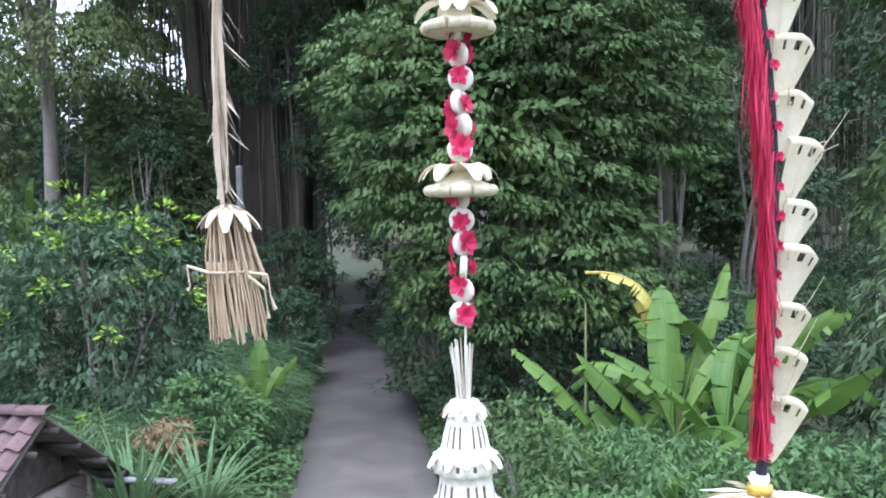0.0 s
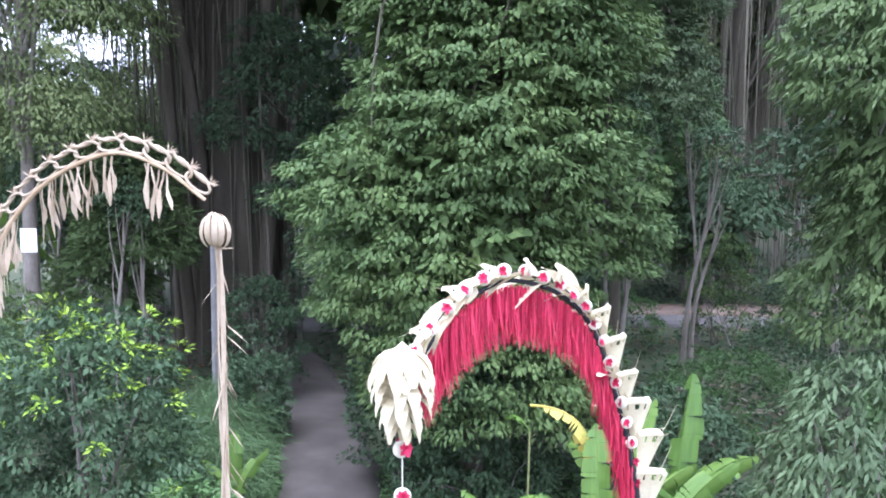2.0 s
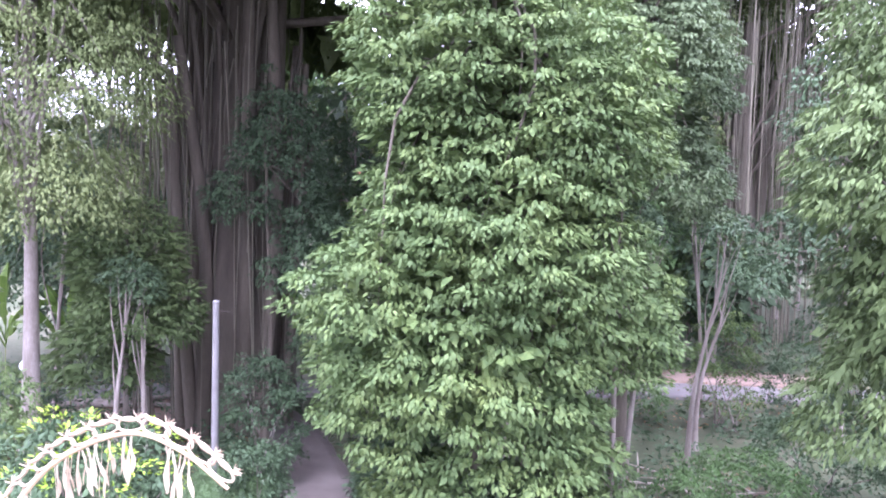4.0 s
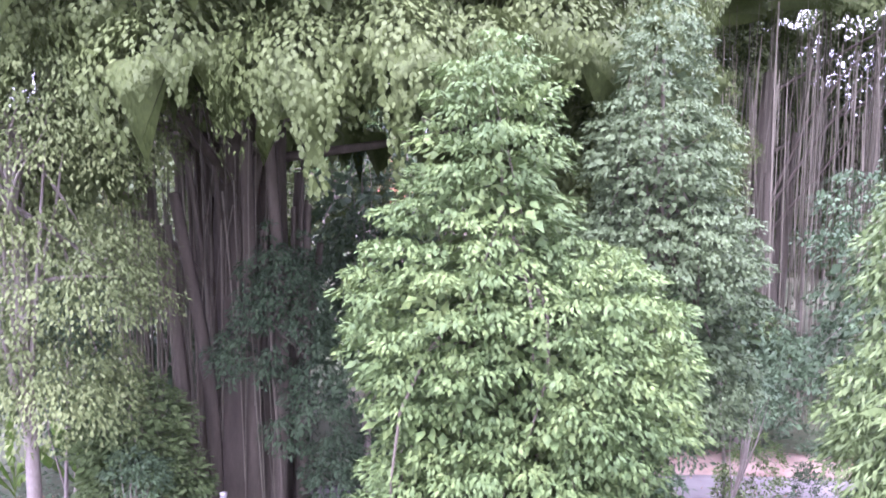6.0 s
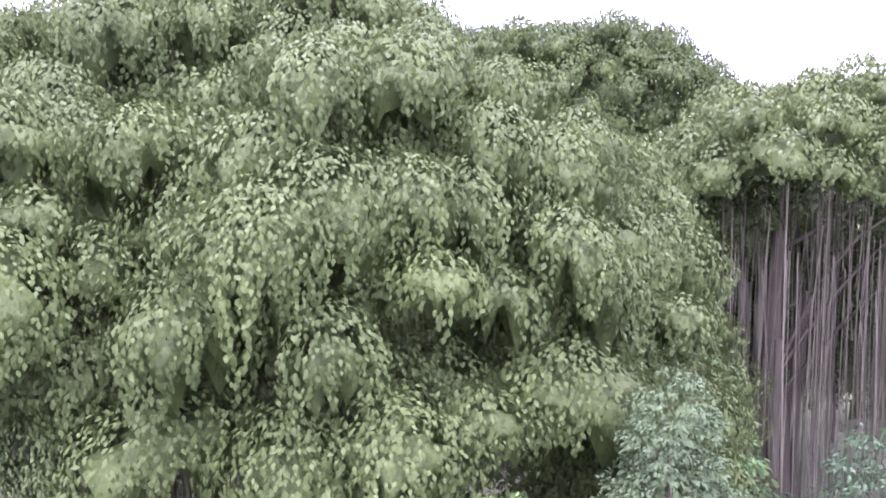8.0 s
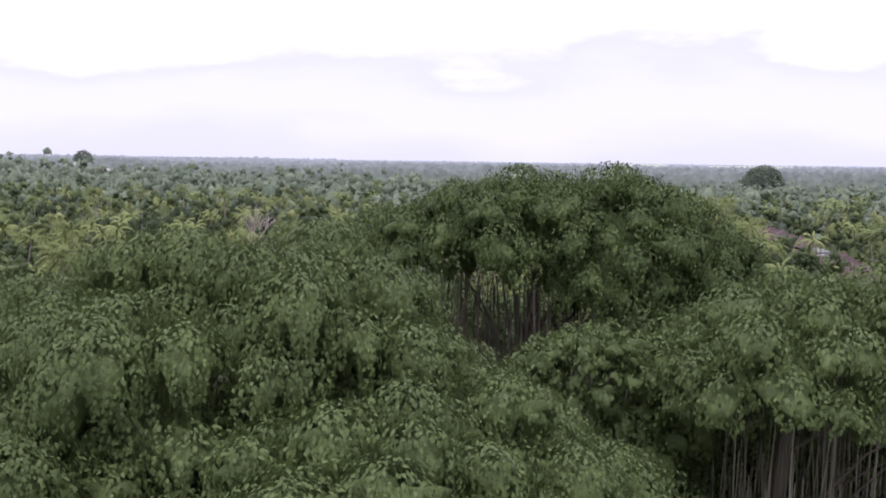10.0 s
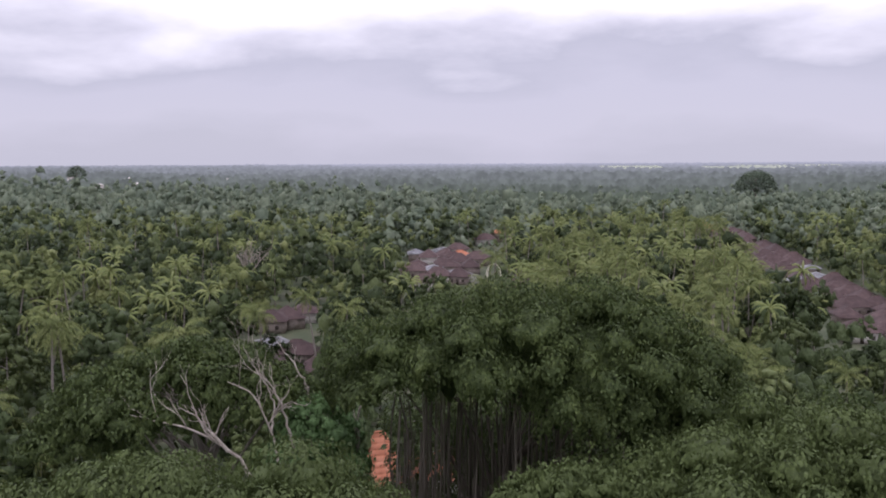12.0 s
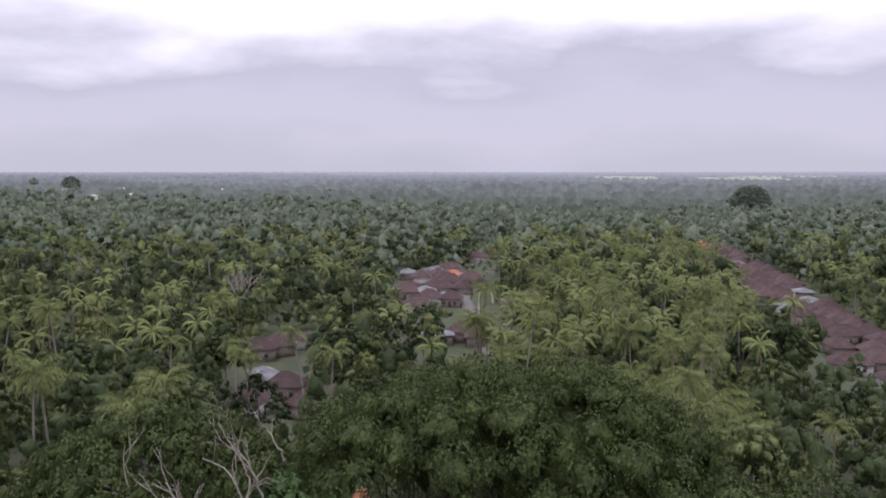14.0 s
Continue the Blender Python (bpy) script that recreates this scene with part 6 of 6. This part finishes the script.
VILLAGE = [(6.7, 358.2), (13.8, 365.1), (21.8, 374.2), (4.3, 319.7), (12.1, 319.6), (-0.1, 304.1), (40.0, 504.2), (31.0, 463.2), (43.4, 478.0), (41.7, 321.8), (33.4, 306.0), (35.1, 290.4), (13.2, 257.6), (6.0, 252.5), (17.9, 252.3), (-41.2, 234.4), (-37.1, 240.3), (-34.0, 248.2), (-33.9, 204.4), (-27.8, 195.3), (-20.9, 181.2), (-33.2, 182.3)] + VILLAGE
kept = []
for x, y in VILLAGE:
    if all((x - a) ** 2 + (y - b) ** 2 > 46 for a, b in kept):
        kept.append((x, y))
for k, (x, y) in enumerate(kept):
    kind = 0.18 if k == 6 else 0.1 if k in (13, 18) else 0.9 if k < 22 else R.random()
    roof, word = (M_ROOF_GREY, "grey sheet roof") if kind < 0.17 else (M_ROOF_ORANGE, "orange tiled roof") if kind < 0.195 else (M_ROOF_OLD, "weathered brown tiled roof")
    house((x, y, float(terrain(x, y))), 90 * R.integers(2) + 12 * R.normal(), 7 + 4 * R.random(), 5.5 + 2 * R.random(), 2.7 + 0.5 * R.random(), (0.9 if roof is M_ROOF_GREY else 2.3) + 0.9 * R.random(), roof, M_WALL_PALE if R.random() < 0.25 else M_WALL, f"village house with a {word}", "village houses")
house((161.9, 516.7, float(terrain(161.9, 516.7))), 10, 12, 9, 5, 5, M_ROOF_ORANGE, M_WALL_PALE, "large house with a bright orange tiled roof", "village houses", doors=True)
ribbon("village_lane", [(22, 230, 0), (20, 262, 0), (19, 300, 0), (18, 340, 0), (22, 420, 0)], 5.0, M_ROAD_PALE, 0.05, 0.2, R, "pale village lane between houses", "road")
fp = thing("festival_pole", (20.5, 290, 0), "distant pale festival pole arching over the village lane", "festival pole")
fl = spline([(0, 0, -0.2), (0, 0, 5), (0.2, 0, 8.5), (1.6, 0, 10.6), (3.4, 0, 10.2), (4.4, 0, 8.2), (4.6, 0, 6.4)], 40)
part("pole", Geo().tube(fl, np.linspace(0.36, 0.24, 40), 8).mesh("pole", M_WHITE, True), fp)
part("pendant", Geo().lathe([(0, 0.5), (0.3, 0.2), (0.32, -0.3), (0, -0.6)], 8).mesh("pendant", M_CREAM, True), fp, at=Matrix.Translation((4.6, 0, 6.0)))
car = thing("van", Matrix.Translation((28.5, 281, 0)) @ Matrix.Rotation(radians(80), 4, "Z"), "parked white van beside the village lane", "van")
body = Geo()
prof = [(-2.2, 0.35), (-2.25, 1.0), (-2.1, 1.85), (0.9, 1.9), (1.6, 1.15), (2.2, 1.0), (2.25, 0.4)]
body.sheet(np.array([[(x, y, z) for x, z in prof] for y in (-0.85, 0.85)])).add([(x, y, z) for y in (-0.85,) for x, z in prof[:4]], [(0, 1, 2, 3)]).box((-2.2, -0.84, 0.33), (2.2, 0.84, 1.0)).box((-2.1, -0.83, 0.9), (1.0, 0.83, 1.86))
part("body", body.mesh("body", M_PAPER), car)
for x in (-1.4, 1.4):
    for y in (-0.8, 0.8):
        part("wheel", Geo().lathe([(0, -0.1), (0.3, -0.1), (0.33, 0), (0.3, 0.1), (0, 0.1)], 14).mesh("wheel", M_BLACK, True), car, at=Matrix.Translation((x, y, 0.33)) @ Matrix.Rotation(math.pi / 2, 4, "X"))


# ---------------------------------------------------------------- coconut palms
def palm_meshes(rng, fronds=20, length=3.6):
    g = Geo()
    for k in range(fronds):
        a = 2 * np.pi * k / fronds * 2.618 + 0.3 * rng.normal()
        lift = 1.2 - 1.95 * (k / fronds) + 0.15 * rng.normal()
        n = 7
        s = np.linspace(0, 1, n)
        ang = lift - (1.45 + 0.5 * rng.random()) * s**1.3
        x = np.r_[0, np.cumsum(np.cos(ang[:-1]))] * length / (n - 1)
        z = np.r_[0, np.cumsum(np.sin(ang[:-1]))] * length / (n - 1)
        ca, sa = math.cos(a), math.sin(a)
        spine = np.stack([x * ca, x * sa, z], 1)
        g.tube(spine, np.linspace(0.05, 0.012, n), 3)
        m = 14
        t = np.repeat(np.linspace(0.14, 0.98, m), 2)
        p = np.stack([np.interp(t, s, spine[:, j]) for j in range(3)], 1)
        sg = np.tile([-1.0, 1.0], m)[:, None]
        side = np.array([-sa, ca, 0])
        way = side * sg + 0.45 * np.stack([ca + 0 * t, sa + 0 * t, 0 * t], 1) + [0, 0, -1.1] + 0.12 * rng.normal(size=(2 * m, 3))
        le = 0.95 * np.sin(np.pi * np.clip(0.15 + 0.8 * t, 0, 1)) ** 0.6 * length / 3.6
        g.leaves(p, way, le, 0.13, rng, twist=0.15)
    return g.mesh("crown", M_PALM)


PALM_CROWNS = [palm_meshes(np.random.default_rng(50 + k), 17 + 2 * k, 3.3 + 0.3 * k) for k in range(4)]


def palm_trunk(h, lean):
    line = spline([(0, 0, -0.3), (lean * 0.25, 0, h * 0.4), (lean, 0, h)], 14)
    return Geo().tube(line, 0.2 * (1 + 0.6 * np.exp(-np.linspace(0, 1, 14) * 9)) * np.linspace(1, 0.6, 14), 8).mesh("trunk", M_PALM_TRUNK, True)


PALM_TRUNKS = [(h, le, palm_trunk(h, le)) for h, le in ((15, 0.8), (17.5, 2.2), (13, -1.0), (19, 1.2))]
PALM_PROTO = {}


def palm(x, y, kind, turn, s=1.0, dz=0.0):
    h, le, trunk = PALM_TRUNKS[kind % 4]
    key = (kind % 4, (kind // 4) % 4)
    m = Matrix.Translation((x, y, float(terrain(x, y)) + dz)) @ Matrix.Rotation(turn, 4, "Z")
    if key not in PALM_PROTO:
        top = thing("coconut_palm", m, "tall coconut palm with arching grey-green fronds", "palm", "coconut palms")
        part("trunk", trunk, top)
        part("crown", PALM_CROWNS[key[1]], top, at=Matrix.Translation((le, 0, h)))
        PALM_PROTO[key] = top
    else:
        top = copy_thing(PALM_PROTO[key], m)
    top.scale = (s, s, s)
    return top


def free_of_houses(x, y, r):
    """Clear of the houses and of the open yards on their near side."""
    for a, b in kept:
        f = min(max((x * a + y * b) / (a * a + b * b), 0.88), 1.0)
        if (x - a * f) ** 2 + (y - b * f) ** 2 < r * r:
            return False
    return True


# palms that stand out, then the groves
for x, y, kind, turn, s in [(58, 119, 0, 1.4, 1.1), (53, 112, 4, 2.6, 0.9), (-47, 174, 0, 1.0, 1.15), (-34, 174, 4, 1.7, 1.1), (-55.5, 145, 0, 0.3, 1.15), (36, 184, 8, 2.2, 1.1), (42, 178, 0, 4.0, 1.1), (30, 172, 12, 0.6, 1.1), (48, 165, 4, 3.1, 1.1), (40, 118, 1, 1.7, 0.95), (-33, 132, 5, 0.3, 1.0), (-52, 108, 1, 1.2, 0.95), (-55, 100, 0, 2.2, 1.0), (-44, 104, 6, 2.8, 0.95), (-60, 118, 3, 0.2, 1.0), (-26, 150, 7, 4.0, 1.05), (-20, 172, 1, 3.0, 1.1), (20, 150, 2, 0.4, 1.0), (26, 158, 9, 2.0, 1.0), (30, 130, 8, 5.0, 0.95), (36, 118, 12, 1.0, 0.95), (43, 128, 6, 2.0, 1.0)]:
    palm(x, y, kind, turn, s)
count = 0
while count < 190:
    y = 110 + 330 * R.random() ** 1.3
    if R.random() < 0.78:
        x = y * (0.06 + 0.34 * R.random())
    else:
        x = y * (-0.55 + 0.5 * R.random())
    if free_of_houses(x, y, 6.5) and not (abs(x - 3 - 0.06 * y) < 6 and y > 215):
        palm(x, y, int(R.integers(16)), R.random() * 6.28, 0.95 + 0.3 * R.random())
        count += 1


# ---------------------------------------------------------------- broadleaf trees of the near wood
def wood_tree_meshes(rng, h, r, mat, n, per, leaf, tall=0.3):
    blobs = [((0, 0, h * 0.8), (r * 0.75, r * 0.75, h * 0.18)), ((r * 0.35, 0, h * 0.64), (r * 0.9, r * 0.8, h * 0.2)), ((-r * 0.4, r * 0.2, h * 0.6), (r * 0.8, r * 0.9, h * 0.2)), ((0, -r * 0.3, h * 0.45), (r * 0.85, r * 0.8, h * 0.16))]
    cp, co = clumps_on(blobs, n, rng, -0.35, 0.45, 0.95)
    n = len(cp)
    lg = Geo()
    pillows(lg, cp, co, 0.92 * (0.6 + 0.8 * rng.random(n)), rng, 6, 4, per, (leaf, leaf * 0.5), 0.9, 0.6)
    tg = Geo()
    line = spline([(0, 0, -0.3), (0.2, 0.1, h * 0.4), (0, 0, h * 0.85)], 8)
    tg.tube(line, np.linspace(0.28, 0.08, 8), 6)
    limbs(tg, line, cp[rng.choice(n, 5, replace=False)], rng, 0.1, 3)
    return tg.mesh("trunk", M_BARK, True), lg.mesh("crown", mat)


WOOD = [wood_tree_meshes(np.random.default_rng(70 + k), h, r, mat, 95, 40, 0.4) for k, (h, r, mat) in enumerate([(15, 4.0, M_FOREST), (18, 5.0, M_FOREST), (13, 4.4, M_FOREST_LIGHT), (17, 4.2, M_FOREST_DARK), (14, 3.4, M_FOREST_LIGHT), (20, 5.4, M_FOREST_DARK)])]
WOOD_PROTO = {}
WORDS = ["tree of the near wood with dark green foliage", "broad tree of the near wood with dark foliage", "tree of the near wood with light green foliage", "tree of the near wood with deep green foliage", "slim tree of the near wood with light foliage", "tall tree of the near wood with a full crown"]


def wood_tree(x, y, k, turn, s):
    m = Matrix.Translation((x, y, float(terrain(x, y)))) @ Matrix.Rotation(turn, 4, "Z")
    if k not in WOOD_PROTO:
        top = thing("wood_tree", m, WORDS[k], "tree", "trees of the near wood")
        part("trunk", WOOD[k][0], top)
        part("crown", WOOD[k][1], top)
        WOOD_PROTO[k] = top
    else:
        top = copy_thing(WOOD_PROTO[k], m)
    top.scale = (s, s, s)
    return top


placed = [(58, 119, 7), (-47, 174, 7), (-34, 174, 7), (-55.5, 145, 7), (36, 184, 6), (42, 178, 6), (48, 165, 6), (-19, 84, 9), (-8, 80, 4), (8, 72, 12), (11, 74, 12), (21.5, 55, 12), (36, 56, 9), (-4.2, 101, 6), (0.5, 104, 6), (20.5, 290, 6), (28.5, 281, 5), (12, 62, 8)]
count = tries = 0
while count < 135 and tries < 6000:
    tries += 1
    y = 62 + 190 * R.random() ** 1.1
    x = y * (-0.62 + 1.28 * R.random())
    right_grove = 0.06 * y < x < 0.4 * y and y > 115
    if right_grove and R.random() < 0.55:
        continue
    if (y < 97 and -36 < x < 34) or not free_of_houses(x, y, 7) or any((x - a) ** 2 + (y - b) ** 2 < c * c for a, b, c in placed) or (abs(x - 3 - 0.06 * y) < 6 and y > 215):
        continue
    s = (0.6 + 0.6 * R.random()) * (0.8 if right_grove else 1.0)
    placed.append((x, y, 5.4))
    wood_tree(x, y, int(R.integers(6)), R.random() * 6.28, s)
    count += 1


# ---------------------------------------------------------------- the wood beyond, and the far land
def far_wood(name, n, y0, y1, power, size, tufts, leaf, mat, rng, label, keep=None):
    """Uncountable treetops: each a heap of leaf tufts, on the land."""
    y = y0 + (y1 - y0) * rng.random(n) ** power
    x = y * (-0.66 + 1.32 * rng.random(n))
    ok = np.ones(n, bool) if keep is None else keep(x, y)
    for a, b in kept:
        f = np.clip((x * a + y * b) / (a * a + b * b), 0.87, 1.0)
        ok &= (x - a * f) ** 2 + (y - b * f) ** 2 > 48
    cells, clear = {}, 1.4 * size
    for i in range(n):
        cell = (int(x[i] // clear), int(y[i] // clear))
        near = [j for u in (-1, 0, 1) for v in (-1, 0, 1) for j in cells.get((cell[0] + u, cell[1] + v), ())]
        if any((x[i] - x[j]) ** 2 + (y[i] - y[j]) ** 2 < clear**2 for j in near):
            ok[i] = False
        if ok[i]:
            cells.setdefault(cell, []).append(i)
    x, y = x[ok], y[ok]
    n = len(x)
    s = size * (0.6 + 0.7 * rng.random(n))
    h = 2.5 + 12 * rng.random(n) ** 1.3 + 0.2 * s
    base = np.stack([x, y, terrain(x, y) + h], 1)
    g = Geo()
    lumps = max(3, tufts // 5)
    c = np.repeat(base, lumps, 0)
    off = rng.normal(size=c.shape) * [0.45, 0.45, 0.5]
    ls = np.repeat(s, lumps)
    c = c + off * ls[:, None]
    ls = ls * (0.17 + 0.22 * rng.random(len(ls)))
    domes(g, c, np.repeat([[0, 0, 1.0]], len(c), 0), ls, rng, 1.0, 0.38, 2, 6)
    per = max(3, tufts // lumps)
    c, r = np.repeat(c, per, 0), np.repeat(ls, per)
    d = unit(rng.normal(size=c.shape) + [0, -0.3, 0.45])
    q = c + d * (r * (0.8 + 0.5 * rng.random(len(c))))[:, None]
    axis = d * [1, 1, 0.5] + [0, 0, -0.45] + 0.5 * rng.normal(size=d.shape)
    k = r * leaf * 4.4 * (0.6 + 0.8 * rng.random(len(c)))
    g.leaves(q, axis, k, k * 0.5, rng, twist=0.45, face=unit(d + [0, 0, 0.3]))
    # a low skirt of foliage that closes the gaps between the stems
    q2 = np.stack([x, y, terrain(x, y) + h * 0.4], 1)
    clump_leaves(g, q2, np.repeat([[0, -1.0, 0.0]], n, 0), rng, s * 0.8, 5, size * 0.55, size * 0.42, 0.9, 1.3, -0.2)
    return tagged(new(name, g.mesh(name, mat)), label, "woodland", kind="stuff")


R = np.random.default_rng(91)
lane_gap = lambda x, y: ~((np.abs(x - 3 - 0.06 * y) < 7) & (y > 205) & (y < 430))  # noqa: E731
far_wood("wood", 2000, 180, 520, 0.8, 4.4, 30, 0.16, M_FOREST, R, "dense mixed woodland of green treetops", lane_gap)
far_wood("wood", 1500, 180, 520, 0.8, 4.6, 30, 0.16, M_FOREST_DARK, R, "dark treetops among the woodland", lane_gap)
far_wood("wood", 1000, 180, 520, 0.8, 3.6, 26, 0.17, M_FOREST_LIGHT, R, "lighter treetops among the woodland", lane_gap)
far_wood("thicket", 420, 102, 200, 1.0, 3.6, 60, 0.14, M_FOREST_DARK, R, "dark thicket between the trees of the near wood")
# the leaf colours of this farther wood hold painted haze
far_wood("distant_wood", 1900, 370, 800, 0.8, 7.0, 12, 0.18, M_HAZED, R, "distant woodland of green treetops")
far_wood("distant_wood", 1300, 370, 800, 0.8, 7.0, 12, 0.18, M_HAZED_DARK, R, "distant woodland of dark treetops")
far_wood("distant_wood", 950, 370, 800, 0.8, 5.6, 12, 0.2, M_HAZED, R, "distant lighter treetops")


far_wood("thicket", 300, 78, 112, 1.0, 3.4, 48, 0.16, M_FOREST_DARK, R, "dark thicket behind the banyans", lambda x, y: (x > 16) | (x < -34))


def far_palms(n, y0, y1, rng, label):
    """Palm crowns scattered over the far wood: stars of drooping fronds on thin stems."""
    y = y0 + (y1 - y0) * rng.random(n) ** 0.9
    x = y * np.where(rng.random(n) < 0.6, 0.04 + 0.36 * rng.random(n), -0.6 + 1.2 * rng.random(n))
    ok = lane_gap(x, y)
    for a, b in kept:
        f = np.clip((x * a + y * b) / (a * a + b * b), 0.87, 1.0)
        ok &= (x - a * f) ** 2 + (y - b * f) ** 2 > 50
    x, y = x[ok], y[ok]
    h = 11 + 8 * rng.random(len(x))
    g, st = Geo(), Geo()
    for cx, cy, hz in zip(x, y, h):
        z0 = float(terrain(cx, cy))
        lean = rng.normal(size=2)
        st.tube(np.array([(cx, cy, z0 - 0.3), (cx + lean[0] * 0.4, cy + lean[1] * 0.4, z0 + hz * 0.5), (cx + lean[0], cy + lean[1], z0 + hz)]), (0.24, 0.17, 0.13), 4)
        m = 13
        az = np.arange(m) * 2.4 + rng.random() * 6
        lift = 1.1 - 1.9 * np.arange(m) / m + 0.15 * rng.normal(size=m)
        s = np.linspace(0, 1, 5)
        ang = lift[:, None] - (1.7 * s**1.3)[None]
        step = 4.2 / 4
        rho = np.concatenate([np.zeros((m, 1)), np.cumsum(np.cos(ang[:, :-1]), 1) * step], 1)
        zz = np.concatenate([np.zeros((m, 1)), np.cumsum(np.sin(ang[:, :-1]), 1) * step], 1)
        w = np.array([0.06, 0.24, 0.3, 0.24, 0.03])
        ca, sa = np.cos(az)[:, None], np.sin(az)[:, None]
        mid = np.stack([cx + lean[0] + rho * ca, cy + lean[1] + rho * sa, z0 + hz + zz], -1)
        side = np.stack([-sa + 0 * s, ca + 0 * s, 0 * ca + 0 * s], -1) * w[None, :, None]
        for k in range(m):
            g.sheet(np.stack([mid[k] + side[k] - [0, 0, 0.45], mid[k], mid[k] - side[k] - [0, 0, 0.45]], 1))
    ob = tagged(new("palm_grove", g.mesh("palm_grove", M_PALM)), label, "palms", kind="stuff")
    tagged(part("stems", st.mesh("stems", M_PALM_TRUNK, True), ob, "thin pale palm stems"), kind="stuff")


far_palms(430, 170, 460, R, "far grove of coconut palms with drooping fronds")
# hazy treelines where the land fades into the sky, their haze painted as glow
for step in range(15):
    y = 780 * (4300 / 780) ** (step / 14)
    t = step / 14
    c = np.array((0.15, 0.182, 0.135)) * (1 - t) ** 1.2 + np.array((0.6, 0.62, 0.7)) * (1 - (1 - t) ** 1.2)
    m = bpy.data.materials.new("haze_glow")
    m.use_nodes = True
    m.node_tree.nodes.clear()
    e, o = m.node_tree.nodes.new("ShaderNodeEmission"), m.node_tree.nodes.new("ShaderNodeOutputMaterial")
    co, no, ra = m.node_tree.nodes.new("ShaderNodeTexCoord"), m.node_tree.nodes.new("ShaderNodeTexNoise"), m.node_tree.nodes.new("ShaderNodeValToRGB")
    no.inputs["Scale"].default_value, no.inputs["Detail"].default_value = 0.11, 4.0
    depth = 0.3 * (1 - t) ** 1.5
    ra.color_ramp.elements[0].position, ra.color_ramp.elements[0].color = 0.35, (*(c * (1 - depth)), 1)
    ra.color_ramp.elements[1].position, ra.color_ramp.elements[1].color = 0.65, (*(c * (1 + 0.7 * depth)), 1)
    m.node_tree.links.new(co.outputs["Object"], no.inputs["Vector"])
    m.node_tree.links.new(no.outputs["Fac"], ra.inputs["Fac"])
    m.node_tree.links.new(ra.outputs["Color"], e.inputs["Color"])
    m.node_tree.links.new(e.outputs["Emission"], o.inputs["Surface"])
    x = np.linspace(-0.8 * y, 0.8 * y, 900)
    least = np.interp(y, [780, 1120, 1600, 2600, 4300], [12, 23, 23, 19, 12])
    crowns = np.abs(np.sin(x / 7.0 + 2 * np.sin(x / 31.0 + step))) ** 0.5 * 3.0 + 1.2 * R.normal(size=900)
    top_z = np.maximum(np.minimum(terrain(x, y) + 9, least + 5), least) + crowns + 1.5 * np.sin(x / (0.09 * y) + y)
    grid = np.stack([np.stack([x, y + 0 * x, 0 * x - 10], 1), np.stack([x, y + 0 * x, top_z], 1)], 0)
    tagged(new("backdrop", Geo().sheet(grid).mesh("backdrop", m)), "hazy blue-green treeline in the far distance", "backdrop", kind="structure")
# both domed trees take the dark leaf colour with haze mixed in
tree("dome_tree", (290, 770, float(terrain(290, 770))), 34, [((0, 0, 24), (14, 12, 10)), ((-9, 0, 20), (8, 8, 8)), ((9, 0, 20), (8, 8, 8))], M_HAZED_DARK, R, "single great domed tree above the distant wood", trunk_r=1.2, n_clumps=260, clump_r=2.4, per=14, leaf=(1.5, 0.9), n_limbs=10)
tree("dome_tree", (-372, 930, float(terrain(-372, 930))), 26, [((0, 0, 17), (8, 7, 7.5))], M_HAZED_DARK, R, "single great domed tree above the distant wood", trunk_r=1.0, n_clumps=160, clump_r=2.4, per=14, leaf=(1.5, 0.9), n_limbs=8)
bare = dead_limb((-52, 262, float(terrain(-52, 262)) + 9), [[(0, 0, 0), (0.3, 0, 4), (0.8, 0, 9)], [(0, 0, 1), (-1.5, 0, 5), (-3.4, 0, 8)], [(0.1, 0, 2), (2.0, 0.4, 5), (4.2, 0.6, 7.6)], [(0.3, 0, 4), (-0.8, 0, 7), (-1.2, 0, 9.5)], [(0.1, 0, 1), (3.0, 0, 2.4), (5.5, 0, 2.8)]], R, "bare pale tree standing above the wood", 0.34, 9)
part("stem", Geo().tube([(0, 0, -9.3), (0.2, 0, -4), (0, 0, 0.2)], (0.5, 0.42, 0.36), 8).mesh("stem", M_DEAD, True), bare)
for x, y, w in [(-330, 880, 16), (-300, 905, 12), (-345, 1010, 14), (-430, 1060, 18), (-250, 1090, 14), (210, 1150, 30), (390, 1250, 26)]:
    house((x, y, float(terrain(x, y))), 10 * R.normal(), w * 0.55, 6, 8.5, 1.2, M_WALL_PALE, M_WALL_PALE, "distant pale building among the trees", "distant buildings", doors=False)
# pale paddies seen between the far treelines
for x, y, w, z in [(405, 1660, 120, 21.5), (640, 1660, 170, 19.5), (830, 1900, 240, 19.5)]:
    rows = [np.stack([np.linspace(x - w / 2, x + w / 2, 13), y + 40 * k + 6 * np.sin(np.arange(13) + k), np.full(13, z + 1.9 * k) + 0.4 * np.sin(1.7 * np.arange(13))], 1) for k in range(4)]
    tagged(new("rice_field", Geo().sheet(np.array(rows)).mesh("rice_field", M_PADDY)), "pale green rice field in the far plain", "field", kind="structure")
